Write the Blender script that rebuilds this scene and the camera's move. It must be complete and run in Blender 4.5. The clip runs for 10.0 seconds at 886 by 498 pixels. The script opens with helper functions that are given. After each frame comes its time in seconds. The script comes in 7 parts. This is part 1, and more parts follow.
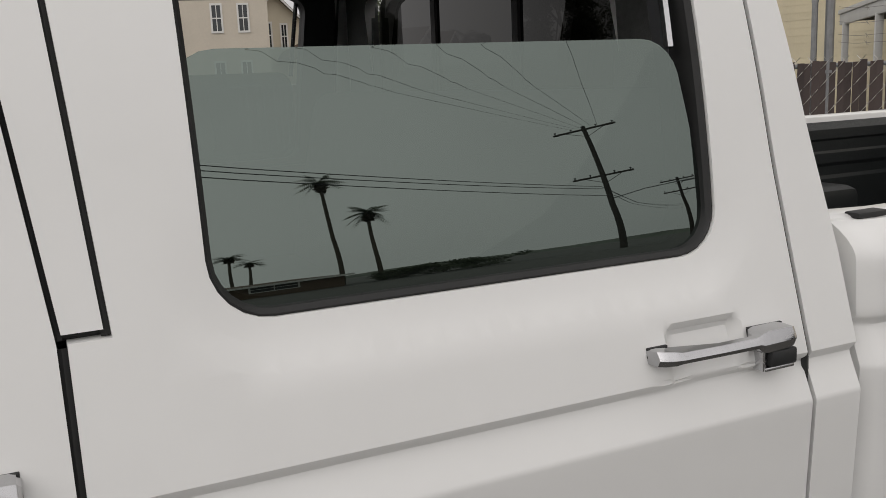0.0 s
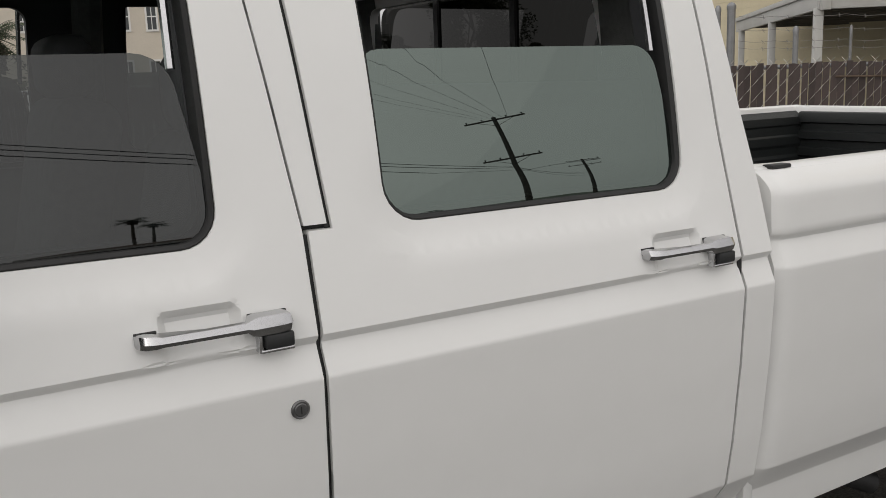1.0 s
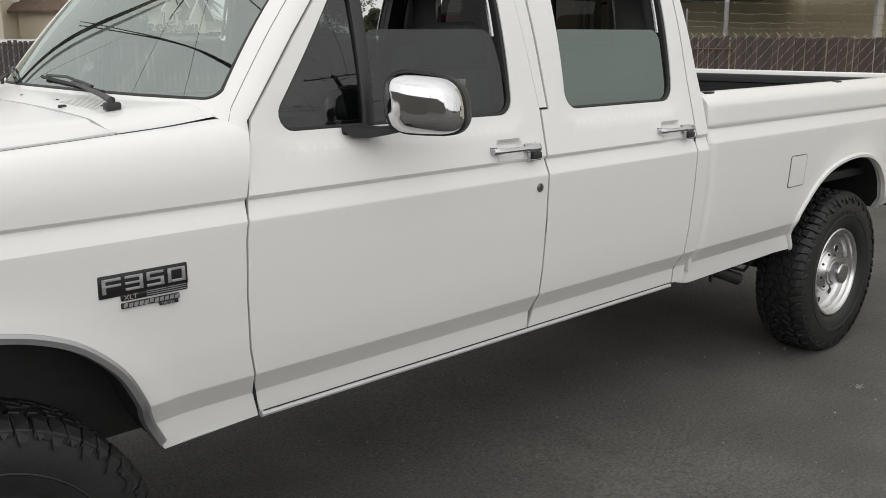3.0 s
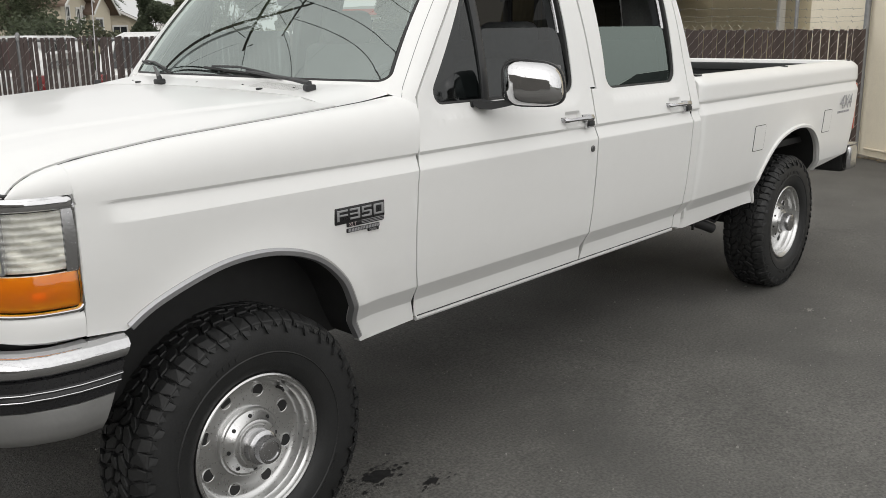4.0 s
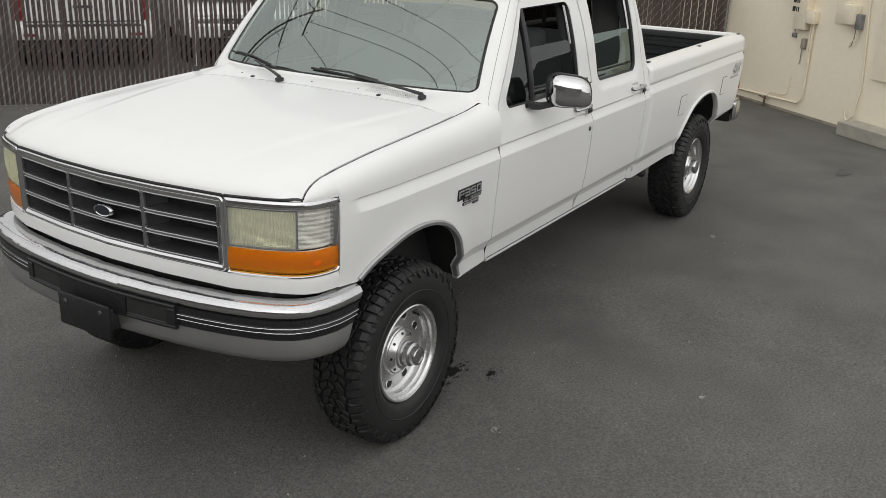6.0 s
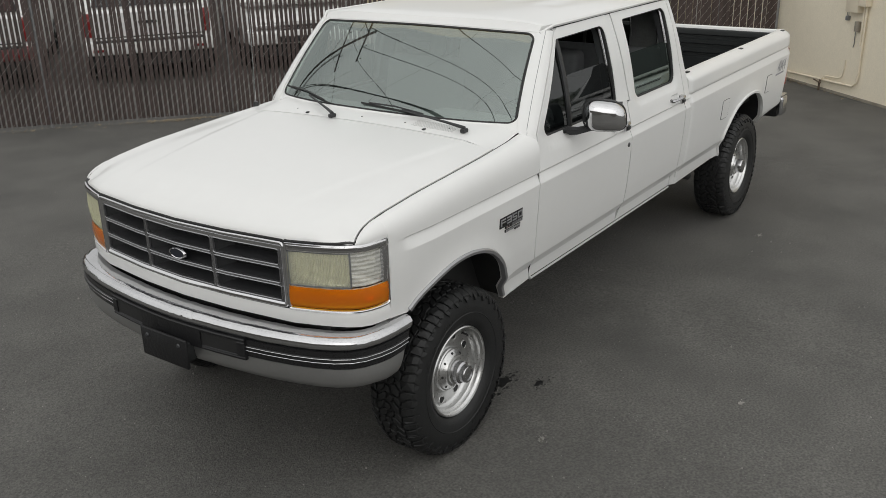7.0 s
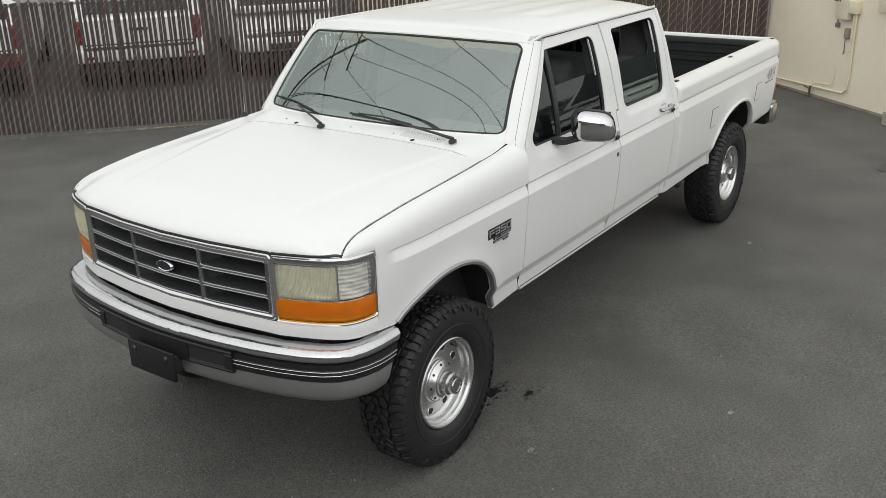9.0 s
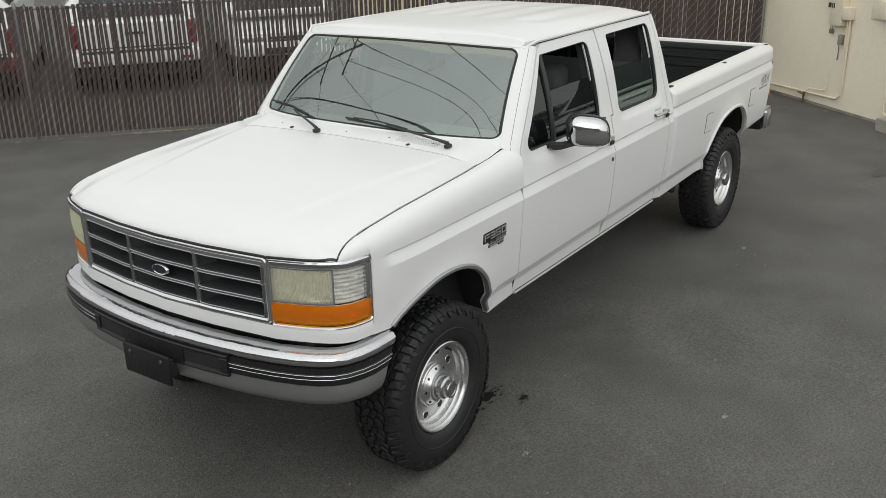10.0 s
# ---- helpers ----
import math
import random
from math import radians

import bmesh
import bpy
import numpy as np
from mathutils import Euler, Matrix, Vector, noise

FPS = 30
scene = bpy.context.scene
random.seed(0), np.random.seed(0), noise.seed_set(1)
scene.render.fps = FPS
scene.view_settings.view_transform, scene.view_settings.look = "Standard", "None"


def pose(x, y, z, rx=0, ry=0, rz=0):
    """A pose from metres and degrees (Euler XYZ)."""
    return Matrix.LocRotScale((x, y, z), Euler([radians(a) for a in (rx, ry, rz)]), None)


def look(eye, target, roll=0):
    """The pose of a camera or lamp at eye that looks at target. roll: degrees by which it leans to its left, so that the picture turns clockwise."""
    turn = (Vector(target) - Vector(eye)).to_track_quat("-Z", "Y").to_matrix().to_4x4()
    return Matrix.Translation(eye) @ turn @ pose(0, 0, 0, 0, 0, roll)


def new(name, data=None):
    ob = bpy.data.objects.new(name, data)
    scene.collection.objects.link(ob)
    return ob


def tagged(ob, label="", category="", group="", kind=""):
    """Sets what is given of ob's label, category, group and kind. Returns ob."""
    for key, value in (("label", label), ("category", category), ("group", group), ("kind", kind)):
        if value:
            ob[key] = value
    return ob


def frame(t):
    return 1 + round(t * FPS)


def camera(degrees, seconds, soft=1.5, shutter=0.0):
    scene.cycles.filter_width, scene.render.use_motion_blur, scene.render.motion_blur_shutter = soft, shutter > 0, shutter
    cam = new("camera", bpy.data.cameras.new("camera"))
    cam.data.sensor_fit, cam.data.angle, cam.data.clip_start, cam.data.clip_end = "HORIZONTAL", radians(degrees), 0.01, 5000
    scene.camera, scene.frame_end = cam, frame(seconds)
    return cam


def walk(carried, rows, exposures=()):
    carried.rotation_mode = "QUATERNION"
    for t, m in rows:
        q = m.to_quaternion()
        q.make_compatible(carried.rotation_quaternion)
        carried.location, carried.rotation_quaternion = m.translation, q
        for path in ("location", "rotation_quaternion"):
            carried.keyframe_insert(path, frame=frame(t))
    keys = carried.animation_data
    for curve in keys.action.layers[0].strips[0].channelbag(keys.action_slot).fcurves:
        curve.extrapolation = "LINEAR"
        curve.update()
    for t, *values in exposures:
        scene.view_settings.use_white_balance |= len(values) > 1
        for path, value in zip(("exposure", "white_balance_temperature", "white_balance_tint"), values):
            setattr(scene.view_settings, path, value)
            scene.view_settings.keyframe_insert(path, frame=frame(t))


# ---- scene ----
cam = camera(52.0, 10.0, soft=0.8)
PATH = [
    (0, (1.8905, -0.8628, 1.6442), (2.7119, 0.9227, 1.2741), -2.50),
    (0.5, (1.7707, -0.9970, 1.6425), (2.5936, 0.7844, 1.2557), -2.22),
    (1, (1.4031, -1.2313, 1.6373), (2.4008, 0.4612, 1.2632), -2.06),
    (1.5, (1.0628, -1.5902, 1.6499), (2.0708, 0.0978, 1.2828), -1.73),
    (2, (0.6601, -1.8573, 1.6756), (1.7082, -0.1930, 1.3128), -1.43),
    (2.5, (0.1160, -2.0536, 1.6682), (1.2288, -0.4349, 1.2918), -1.07),
    (2.7, (-0.0975, -2.0627, 1.6622), (1.0947, -0.5108, 1.2494), -0.60),
    (3.8, (-1.338, -2.150, 1.6778), (0.109, -0.854, 1.203), -1.03),
    (4, (-1.571, -2.194, 1.6864), (-0.123, -0.898, 1.214), -0.76),
    (4.5, (-2.158, -2.182, 1.6830), (-0.715, -0.873, 1.231), -0.77),
    (5, (-2.642, -2.118, 1.7484), (-1.089, -0.931, 1.324), 0.57),
    (5.2, (-2.836, -2.045, 1.7052), (-1.175, -1.009, 1.294), 1.39),
    (6.3, (-3.244, -2.136, 2.5235), (-1.690, -1.126, 1.7725), 1.1),
    (6.5, (-3.296, -2.202, 2.5795), (-1.774, -1.158, 1.8095), 0.4),
    (7, (-3.300, -2.273, 2.6275), (-1.784, -1.186, 1.9055), -1.5),
    (7.5, (-3.307, -2.249, 2.6375), (-1.783, -1.169, 1.9225), -1.5),
    (8, (-3.300, -2.278, 2.6425), (-1.775, -1.200, 1.9275), -1.5),
    (8.5, (-3.285, -2.284, 2.6505), (-1.757, -1.208, 1.9365), -1.4),
    (9, (-3.270, -2.286, 2.6555), (-1.743, -1.208, 1.9425), -1.5),
    (9.5, (-3.273, -2.288, 2.6575), (-1.743, -1.213, 1.9485), -1.4),
    (10, (-3.281, -2.293, 2.6565), (-1.745, -1.222, 1.9535), -1.3),
]
EXPOSURES = [(0, -0.12, 6800, 14), (1.0, -0.04, 6780, 13), (1.5, 0.0, 6750, 13), (2.5, 0.12, 6700, 12), (3.9, 0.34, 6700, 11), (4.5, 0.17, 6700, 11), (5.2, 0.18, 6750, 11), (6.5, 0.08, 6650, 10), (7.0, -0.03, 6650, 10), (8.0, 0.05, 6640, 10), (8.5, 0.22, 6580, 9), (9, 0.24, 6580, 9), (9.5, 0.17, 6560, 9), (10, 0.14, 6560, 9)]
walk(cam, [(t, look(eye, target, roll)) for t, eye, target, roll in PATH], EXPOSURES)

# ---- daylight: an even overcast sky and a wide, weak sun ----
SUN_UP, SUN_AZ = radians(33), radians(238)
world = bpy.data.worlds.new("overcast")
scene.world = world
world.use_nodes = True
wn = world.node_tree.nodes
wl = world.node_tree.links
sky = wn.new("ShaderNodeTexSky")
sky.sky_type = "NISHITA"
sky.sun_disc = False
sky.sun_elevation, sky.sun_rotation = SUN_UP, SUN_AZ
sky.air_density, sky.dust_density, sky.ozone_density = 1.0, 6.0, 1.0
grey = wn.new("ShaderNodeHueSaturation")
grey.inputs["Saturation"].default_value = 0.10
cloud = wn.new("ShaderNodeMix")
cloud.data_type = "RGBA"
cloud.inputs[0].default_value = 0.9
cloud.inputs[7].default_value = (8.6, 8.8, 8.9, 1)
wl.new(sky.outputs[0], grey.inputs["Color"])
wl.new(grey.outputs[0], cloud.inputs[6])
# overcast: paler low down, brighter overhead, with soft cloud
up, split, lift, soft_cloud, ease, shade = (wn.new("ShaderNode" + k) for k in ("TexCoord", "SeparateXYZ", "MapRange", "TexNoise", "MapRange", "Math"))
wl.new(up.outputs["Generated"], split.inputs[0])
wl.new(split.outputs["Z"], lift.inputs["Value"])
lift.inputs["From Min"].default_value, lift.inputs["From Max"].default_value = 0.0, 0.8
lift.inputs["To Min"].default_value, lift.inputs["To Max"].default_value = 0.99, 1.00
soft_cloud.inputs["Scale"].default_value, soft_cloud.inputs["Detail"].default_value = 2.2, 3.0
wl.new(up.outputs["Generated"], soft_cloud.inputs["Vector"])
wl.new(soft_cloud.outputs["Fac"], ease.inputs["Value"])
ease.inputs["From Min"].default_value, ease.inputs["From Max"].default_value = 0.3, 0.7
ease.inputs["To Min"].default_value, ease.inputs["To Max"].default_value = 0.93, 1.07
toward, glow, both_ways = (wn.new("ShaderNode" + k) for k in ("VectorMath", "MapRange", "Math"))
toward.operation, both_ways.operation = "DOT_PRODUCT", "MULTIPLY"
toward.inputs[1].default_value = (math.sin(SUN_AZ) * math.cos(SUN_UP), math.cos(SUN_AZ) * math.cos(SUN_UP), math.sin(SUN_UP))
wl.new(up.outputs["Generated"], toward.inputs[0])
wl.new(toward.outputs["Value"], glow.inputs["Value"])
glow.inputs["From Min"].default_value, glow.inputs["From Max"].default_value = -0.7, 1.0
glow.inputs["To Min"].default_value, glow.inputs["To Max"].default_value = 0.74, 1.36
wl.new(ease.outputs[0], both_ways.inputs[0])
wl.new(glow.outputs[0], both_ways.inputs[1])
shade.operation = "MULTIPLY"
wl.new(lift.outputs[0], shade.inputs[0])
wl.new(both_ways.outputs[0], shade.inputs[1])
tone = wn.new("ShaderNodeVectorMath")
tone.operation = "SCALE"
wl.new(cloud.outputs[2], tone.inputs[0])
wl.new(shade.outputs[0], tone.inputs["Scale"])
wl.new(tone.outputs[0], wn["Background"].inputs[0])
wn["Background"].inputs[1].default_value = 0.10
sun = new("sun", bpy.data.lights.new("sun", "SUN"))
sun.data.energy, sun.data.angle, sun.data.color = 0.22, radians(170), (1.0, 0.97, 0.93)
sun.matrix_world = look((20 * math.sin(SUN_AZ) * math.cos(SUN_UP), 20 * math.cos(SUN_AZ) * math.cos(SUN_UP), 20 * math.sin(SUN_UP)), (0, 0, 0))

# ---- materials ----
def material(name, colour, rough=0.5, metal=0.0, vary=0.06, scale=6.0, bump=0.0, bump_scale=120.0, coat=0.0, coat_rough=0.05, spread=0.0, stain=None, stain_amount=0.0, stain_scale=1.5, rough_vary=0.05, island=False, grain=0.0):
    """A surface with fine grain and wide stains; spread: how far single objects of it differ."""
    m = bpy.data.materials.new(name)
    m.use_nodes = True
    nt = m.node_tree
    bs = nt.nodes["Principled BSDF"]
    co = nt.nodes.new("ShaderNodeTexCoord")
    def noisy(sc, detail=4.0):
        n = nt.nodes.new("ShaderNodeTexNoise")
        n.inputs["Scale"].default_value, n.inputs["Detail"].default_value = sc, detail
        nt.links.new(co.outputs["Object"], n.inputs["Vector"])
        return n
    def mix(kind, fac, a, b):
        x = nt.nodes.new("ShaderNodeMix")
        x.data_type, x.blend_type = "RGBA", kind
        for socket, v in ((0, fac), (6, a), (7, b)):
            if hasattr(v, "is_linked") or hasattr(v, "links"):
                nt.links.new(v, x.inputs[socket])
            else:
                x.inputs[socket].default_value = v
        return x.outputs[2]
    def ramp(src, lo, hi, a, b):
        r = nt.nodes.new("ShaderNodeMapRange")
        r.inputs["From Min"].default_value, r.inputs["From Max"].default_value = lo, hi
        r.inputs["To Min"].default_value, r.inputs["To Max"].default_value = a, b
        nt.links.new(src, r.inputs["Value"])
        return r.outputs[0]
    col = (*colour, 1)
    wide, fine = noisy(scale), noisy(scale * 14, 6.0)
    value = nt.nodes.new("ShaderNodeHueSaturation")
    value.inputs["Color"].default_value = col
    add = nt.nodes.new("ShaderNodeMath")
    add.operation = "ADD"
    nt.links.new(ramp(wide.outputs["Fac"], 0.25, 0.75, 1 - vary, 1 + vary), add.inputs[0])
    nt.links.new(ramp(fine.outputs["Fac"], 0.25, 0.75, -vary * 0.7, vary * 0.7), add.inputs[1])
    out = add.outputs[0]
    if grain:
        g = nt.nodes.new("ShaderNodeMath")
        g.operation = "MULTIPLY"
        nt.links.new(out, g.inputs[0])
        nt.links.new(ramp(noisy(bump_scale * 0.7, 3.0).outputs["Fac"], 0.3, 0.7, 1 - grain, 1 + grain), g.inputs[1])
        out = g.outputs[0]
    if spread:
        who = nt.nodes.new("ShaderNodeNewGeometry" if island else "ShaderNodeObjectInfo")
        more = nt.nodes.new("ShaderNodeMath")
        more.operation = "ADD"
        nt.links.new(ramp(who.outputs["Random Per Island" if island else "Random"], 0, 1, -spread, spread), more.inputs[1])
        nt.links.new(out, more.inputs[0])
        out = more.outputs[0]
    nt.links.new(out, value.inputs["Value"])
    final = value.outputs[0]
    if stain:
        st = noisy(stain_scale, 7.0)
        final = mix("MIX", ramp(st.outputs["Fac"], 0.52, 0.72, 0.0, stain_amount), final, (*stain, 1))
    nt.links.new(final, bs.inputs["Base Color"])
    nt.links.new(ramp(fine.outputs["Fac"], 0.3, 0.7, max(rough - rough_vary, 0.01), min(rough + rough_vary, 1)), bs.inputs["Roughness"])
    bs.inputs["Metallic"].default_value = metal
    if coat:
        bs.inputs["Coat Weight"].default_value, bs.inputs["Coat Roughness"].default_value = coat, coat_rough
    if bump:
        b = nt.nodes.new("ShaderNodeBump")
        b.inputs["Strength"].default_value, b.inputs["Distance"].default_value = bump, 0.01
        nt.links.new(noisy(bump_scale, 5.0).outputs["Fac"], b.inputs["Height"])
        nt.links.new(b.outputs[0], bs.inputs["Normal"])
    return m


def glass(name, tint, rough=0.0, film=0.0, sheen=(1, 1, 1)):
    """A thin pane: what passes is tinted, what mirrors is clear; film adds a metallic tint film's mirror."""
    m = bpy.data.materials.new(name)
    m.use_nodes = True
    nt = m.node_tree
    nt.nodes.remove(nt.nodes["Principled BSDF"])
    clear, gloss, mixed, weight = (nt.nodes.new("ShaderNode" + k) for k in ("BsdfTransparent", "BsdfGlossy", "MixShader", "LayerWeight"))
    clear.inputs[0].default_value = (*tint, 1)
    gloss.inputs["Roughness"].default_value = rough
    gloss.inputs["Color"].default_value = (*sheen, 1)
    weight.inputs["Blend"].default_value = 0.5
    power, add = nt.nodes.new("ShaderNodeMath"), nt.nodes.new("ShaderNodeMath")
    power.operation, power.inputs[1].default_value = "POWER", 5.0
    add.operation, add.use_clamp = "MULTIPLY_ADD", True
    add.inputs[1].default_value, add.inputs[2].default_value = 0.92 - film, 0.075 + film
    nt.links.new(weight.outputs["Facing"], power.inputs[0])
    nt.links.new(power.outputs[0], add.inputs[0])
    nt.links.new(add.outputs[0], mixed.inputs[0])
    nt.links.new(clear.outputs[0], mixed.inputs[1])
    nt.links.new(gloss.outputs[0], mixed.inputs[2])
    nt.links.new(mixed.outputs[0], nt.nodes["Material Output"].inputs[0])
    return m


PAINT = material("white_paint", (0.80, 0.80, 0.785), 0.42, vary=0.012, scale=1.2, coat=0.5, coat_rough=0.10, rough_vary=0.03)
BLACK_RUBBER = material("black_rubber", (0.018, 0.018, 0.018), 0.6, vary=0.2, scale=20)
BLACK_PLASTIC = material("black_plastic", (0.022, 0.023, 0.024), 0.45, vary=0.15, scale=15, bump=0.15, bump_scale=600)
TYRE = material("tyre_rubber", (0.0110, 0.0114, 0.0116), 0.56, vary=0.25, scale=9, bump=0.10, bump_scale=160, stain=(0.026, 0.025, 0.023), stain_amount=0.25, stain_scale=5, grain=0.25)
CHROME = material("chrome", (0.66, 0.66, 0.67), 0.06, 1.0, vary=0.03, scale=5, rough_vary=0.02)
DULL_CHROME = material("dull_chrome", (0.55, 0.55, 0.56), 0.22, 1.0, vary=0.08, scale=12, rough_vary=0.06)
ALLOY = material("polished_alloy", (0.66, 0.66, 0.655), 0.30, 1.0, vary=0.03, scale=7, rough_vary=0.04)
GREY_PLASTIC = material("grey_plastic", (0.16, 0.165, 0.17), 0.4, vary=0.08, scale=12)
DARK_STEEL = material("dark_steel", (0.03, 0.03, 0.03), 0.6, 0.4, vary=0.3, scale=8)
DARK_GREY = material("charcoal_trim", (0.05, 0.052, 0.055), 0.5, vary=0.1, scale=10)
CLOTH = material("grey_cloth", (0.16, 0.165, 0.17), 0.95, vary=0.1, scale=30, bump=0.3, bump_scale=400)
DASH = material("grey_dash", (0.22, 0.225, 0.225), 0.7, vary=0.06, scale=20, bump=0.2, bump_scale=500)
HEADLINER = material("headliner", (0.15, 0.155, 0.15), 0.85, vary=0.2, scale=6, bump=0.2, bump_scale=300)
LINER = material("bed_liner", (0.010, 0.012, 0.012), 0.46, vary=0.2, scale=6, bump=0.2, bump_scale=300)
WINDSCREEN = glass("windscreen_glass", (0.62, 0.70, 0.66), film=0.17, sheen=(0.90, 1.0, 0.96))
SIDE_GLASS = glass("side_glass", (0.150, 0.168, 0.170), film=-0.012, sheen=(0.95, 0.97, 0.97))
REAR_GLASS = glass("rear_side_glass", (0.12, 0.15, 0.14), film=0.115, sheen=(0.78, 0.92, 0.85))
ASPHALT = material("asphalt", (0.106, 0.103, 0.095), 0.80, vary=0.20, scale=1.6, bump=0.7, bump_scale=110, stain=(0.056, 0.055, 0.052), stain_amount=0.48, stain_scale=0.9, grain=0.36, rough_vary=0.12)
STUCCO = material("cream_stucco", (0.85, 0.775, 0.62), 0.9, vary=0.03, scale=1.0, bump=0.15, bump_scale=90, stain=(0.68, 0.61, 0.48), stain_amount=0.5, stain_scale=0.7, grain=0.04)

# ---- geometry helpers: each gives (vertices, faces) ----
from mathutils.geometry import delaunay_2d_cdt


def joined(*geos):
    V, F = [], []
    for v, f in geos:
        n = len(V)
        V += [tuple(p) for p in v]
        F += [tuple(i + n for i in face) for face in f]
    return V, F


def moved(geo, m):
    return [tuple(m @ Vector(p)) for p in geo[0]], geo[1]


def mirrored(geo):
    """To the passenger's side: the truck's middle is y = 1."""
    return [(x, 2.0 - y, z) for x, y, z in geo[0]], [tuple(reversed(f)) for f in geo[1]]


def part(name, geo, mat, parent=None, label="", sharp=32.0):
    me = bpy.data.meshes.new(name)
    me.from_pydata([tuple(p) for p in geo[0]], [], [tuple(f) for f in geo[1]])
    me.materials.append(mat)
    me.validate()
    if sharp:
        me.polygons.foreach_set("use_smooth", [True] * len(me.polygons))
        me.set_sharp_from_angle(angle=radians(sharp))
    me.update()
    ob = new(name, me)
    if parent is not None:
        ob.parent = parent
        if parent.type == "EMPTY":
            ob.matrix_parent_inverse = Matrix.Translation(parent.location).inverted()
    if label:
        ob["label"] = label
    return ob


def thing(name, at, label, category, group="", kind=""):
    ob = new(name)
    ob.location = at
    ob.empty_display_size = 0.2
    return tagged(ob, label, category, group, kind)


def from_bm(bm):
    bmesh.ops.recalc_face_normals(bm, faces=bm.faces[:])
    bm.verts.ensure_lookup_table()
    bm.verts.index_update()
    geo = [tuple(v.co) for v in bm.verts], [tuple(v.index for v in f.verts) for f in bm.faces]
    bm.free()
    return geo


def block(lo, hi, r=0.0, seg=2):
    """A box between two corners with rounded edges."""
    bm = bmesh.new()
    bmesh.ops.create_cube(bm, size=1.0)
    c, s = [(a + b) / 2 for a, b in zip(lo, hi)], [abs(b - a) for a, b in zip(lo, hi)]
    for v in bm.verts:
        v.co = Vector([v.co[i] * s[i] + c[i] for i in range(3)])
    if r:
        bmesh.ops.bevel(bm, geom=bm.edges[:], offset=min(r, min(s) * 0.49), segments=seg, affect="EDGES", profile=0.5)
    return from_bm(bm)


def tube(pts, r, n=8, caps=True):
    """A round bar along points; r is one radius or one for each point."""
    pts = [Vector(p) for p in pts]
    rs = r if isinstance(r, (list, tuple)) else [r] * len(pts)
    V, F = [], []
    up = None
    for i, p in enumerate(pts):
        d = (pts[min(i + 1, len(pts) - 1)] - pts[max(i - 1, 0)]).normalized()
        if up is None:
            up = d.orthogonal().normalized()
        up = (up - d * up.dot(d)).normalized()
        side = d.cross(up)
        V += [tuple(p + rs[i] * (math.cos(a) * up + math.sin(a) * side)) for a in (2 * math.pi * k / n for k in range(n))]
    for i in range(len(pts) - 1):
        for k in range(n):
            a, b = i * n + k, i * n + (k + 1) % n
            F.append((a, a + n, b + n, b))
    if caps:
        F.append(tuple(range(n)))
        F.append(tuple(reversed(range(len(V) - n, len(V)))))
    return V, F


def lathe(profile, n=48, closed=False):
    """Turns (radius, y) pairs round the y axis."""
    V, F = [], []
    for k in range(n):
        a = 2 * math.pi * k / n
        V += [(r * math.cos(a), y, r * math.sin(a)) for r, y in profile]
    m = len(profile)
    for k in range(n):
        for i in range(m if closed else m - 1):
            a, b = k * m + i, ((k + 1) % n) * m + i
            a2, b2 = k * m + (i + 1) % m, ((k + 1) % n) * m + (i + 1) % m
            F.append((a, a2, b2, b))
    return V, F


def sheet(rows, close=False):
    """A skin over rows of points."""
    m = len(rows[0])
    V = [tuple(p) for row in rows for p in row]
    F = []
    for i in range(len(rows) - 1):
        for j in range(m if close else m - 1):
            F.append((i * m + j, i * m + (j + 1) % m, (i + 1) * m + (j + 1) % m, (i + 1) * m + j))
    return V, F


def thick(geo, d):
    """Gives a skin a depth: a copy moved by d, joined along the rim."""
    V, F = [tuple(p) for p in geo[0]], [tuple(f) for f in geo[1]]
    n = len(V)
    W = [tuple(a + b for a, b in zip(p, d)) for p in V]
    edges = {}
    for f in F:
        for a, b in zip(f, f[1:] + f[:1]):
            edges[(a, b)] = edges.get((a, b), 0) + 1
    rim = [(a, b) for a, b in edges if (b, a) not in edges]
    return V + W, F + [tuple(i + n for i in reversed(f)) for f in F] + [(b, a, a + n, b + n) for a, b in rim]


def rounded(corners, seg=6):
    """A closed outline from (x, z, radius) corners."""
    out = []
    n = len(corners)
    for i, (x, z, r) in enumerate(corners):
        p = Vector((x, z))
        if not r:
            out.append((x, z))
            continue
        a, b = (Vector(corners[i - 1][:2]) - p), (Vector(corners[(i + 1) % n][:2]) - p)
        la, lb = a.length, b.length
        a, b = a / la, b / lb
        half = a.angle(b) / 2
        cut = min(r / math.tan(half), la * 0.49, lb * 0.49)
        rr = cut * math.tan(half)
        mid = p + (a + b).normalized() * (rr / math.sin(half))
        s, e = p + a * cut - mid, p + b * cut - mid
        a0 = math.atan2(s.y, s.x)
        turn = (math.atan2(e.y, e.x) - a0 + math.pi) % (2 * math.pi) - math.pi
        for k in range(seg + 1):
            out.append((mid.x + rr * math.cos(a0 + turn * k / seg), mid.y + rr * math.sin(a0 + turn * k / seg)))
    return out


def inside(p, loop):
    x, z = p
    hit = False
    for (x1, z1), (x2, z2) in zip(loop, loop[1:] + loop[:1]):
        if (z1 > z) != (z2 > z) and x < (x2 - x1) * (z - z1) / (z2 - z1) + x1:
            hit = not hit
    return hit


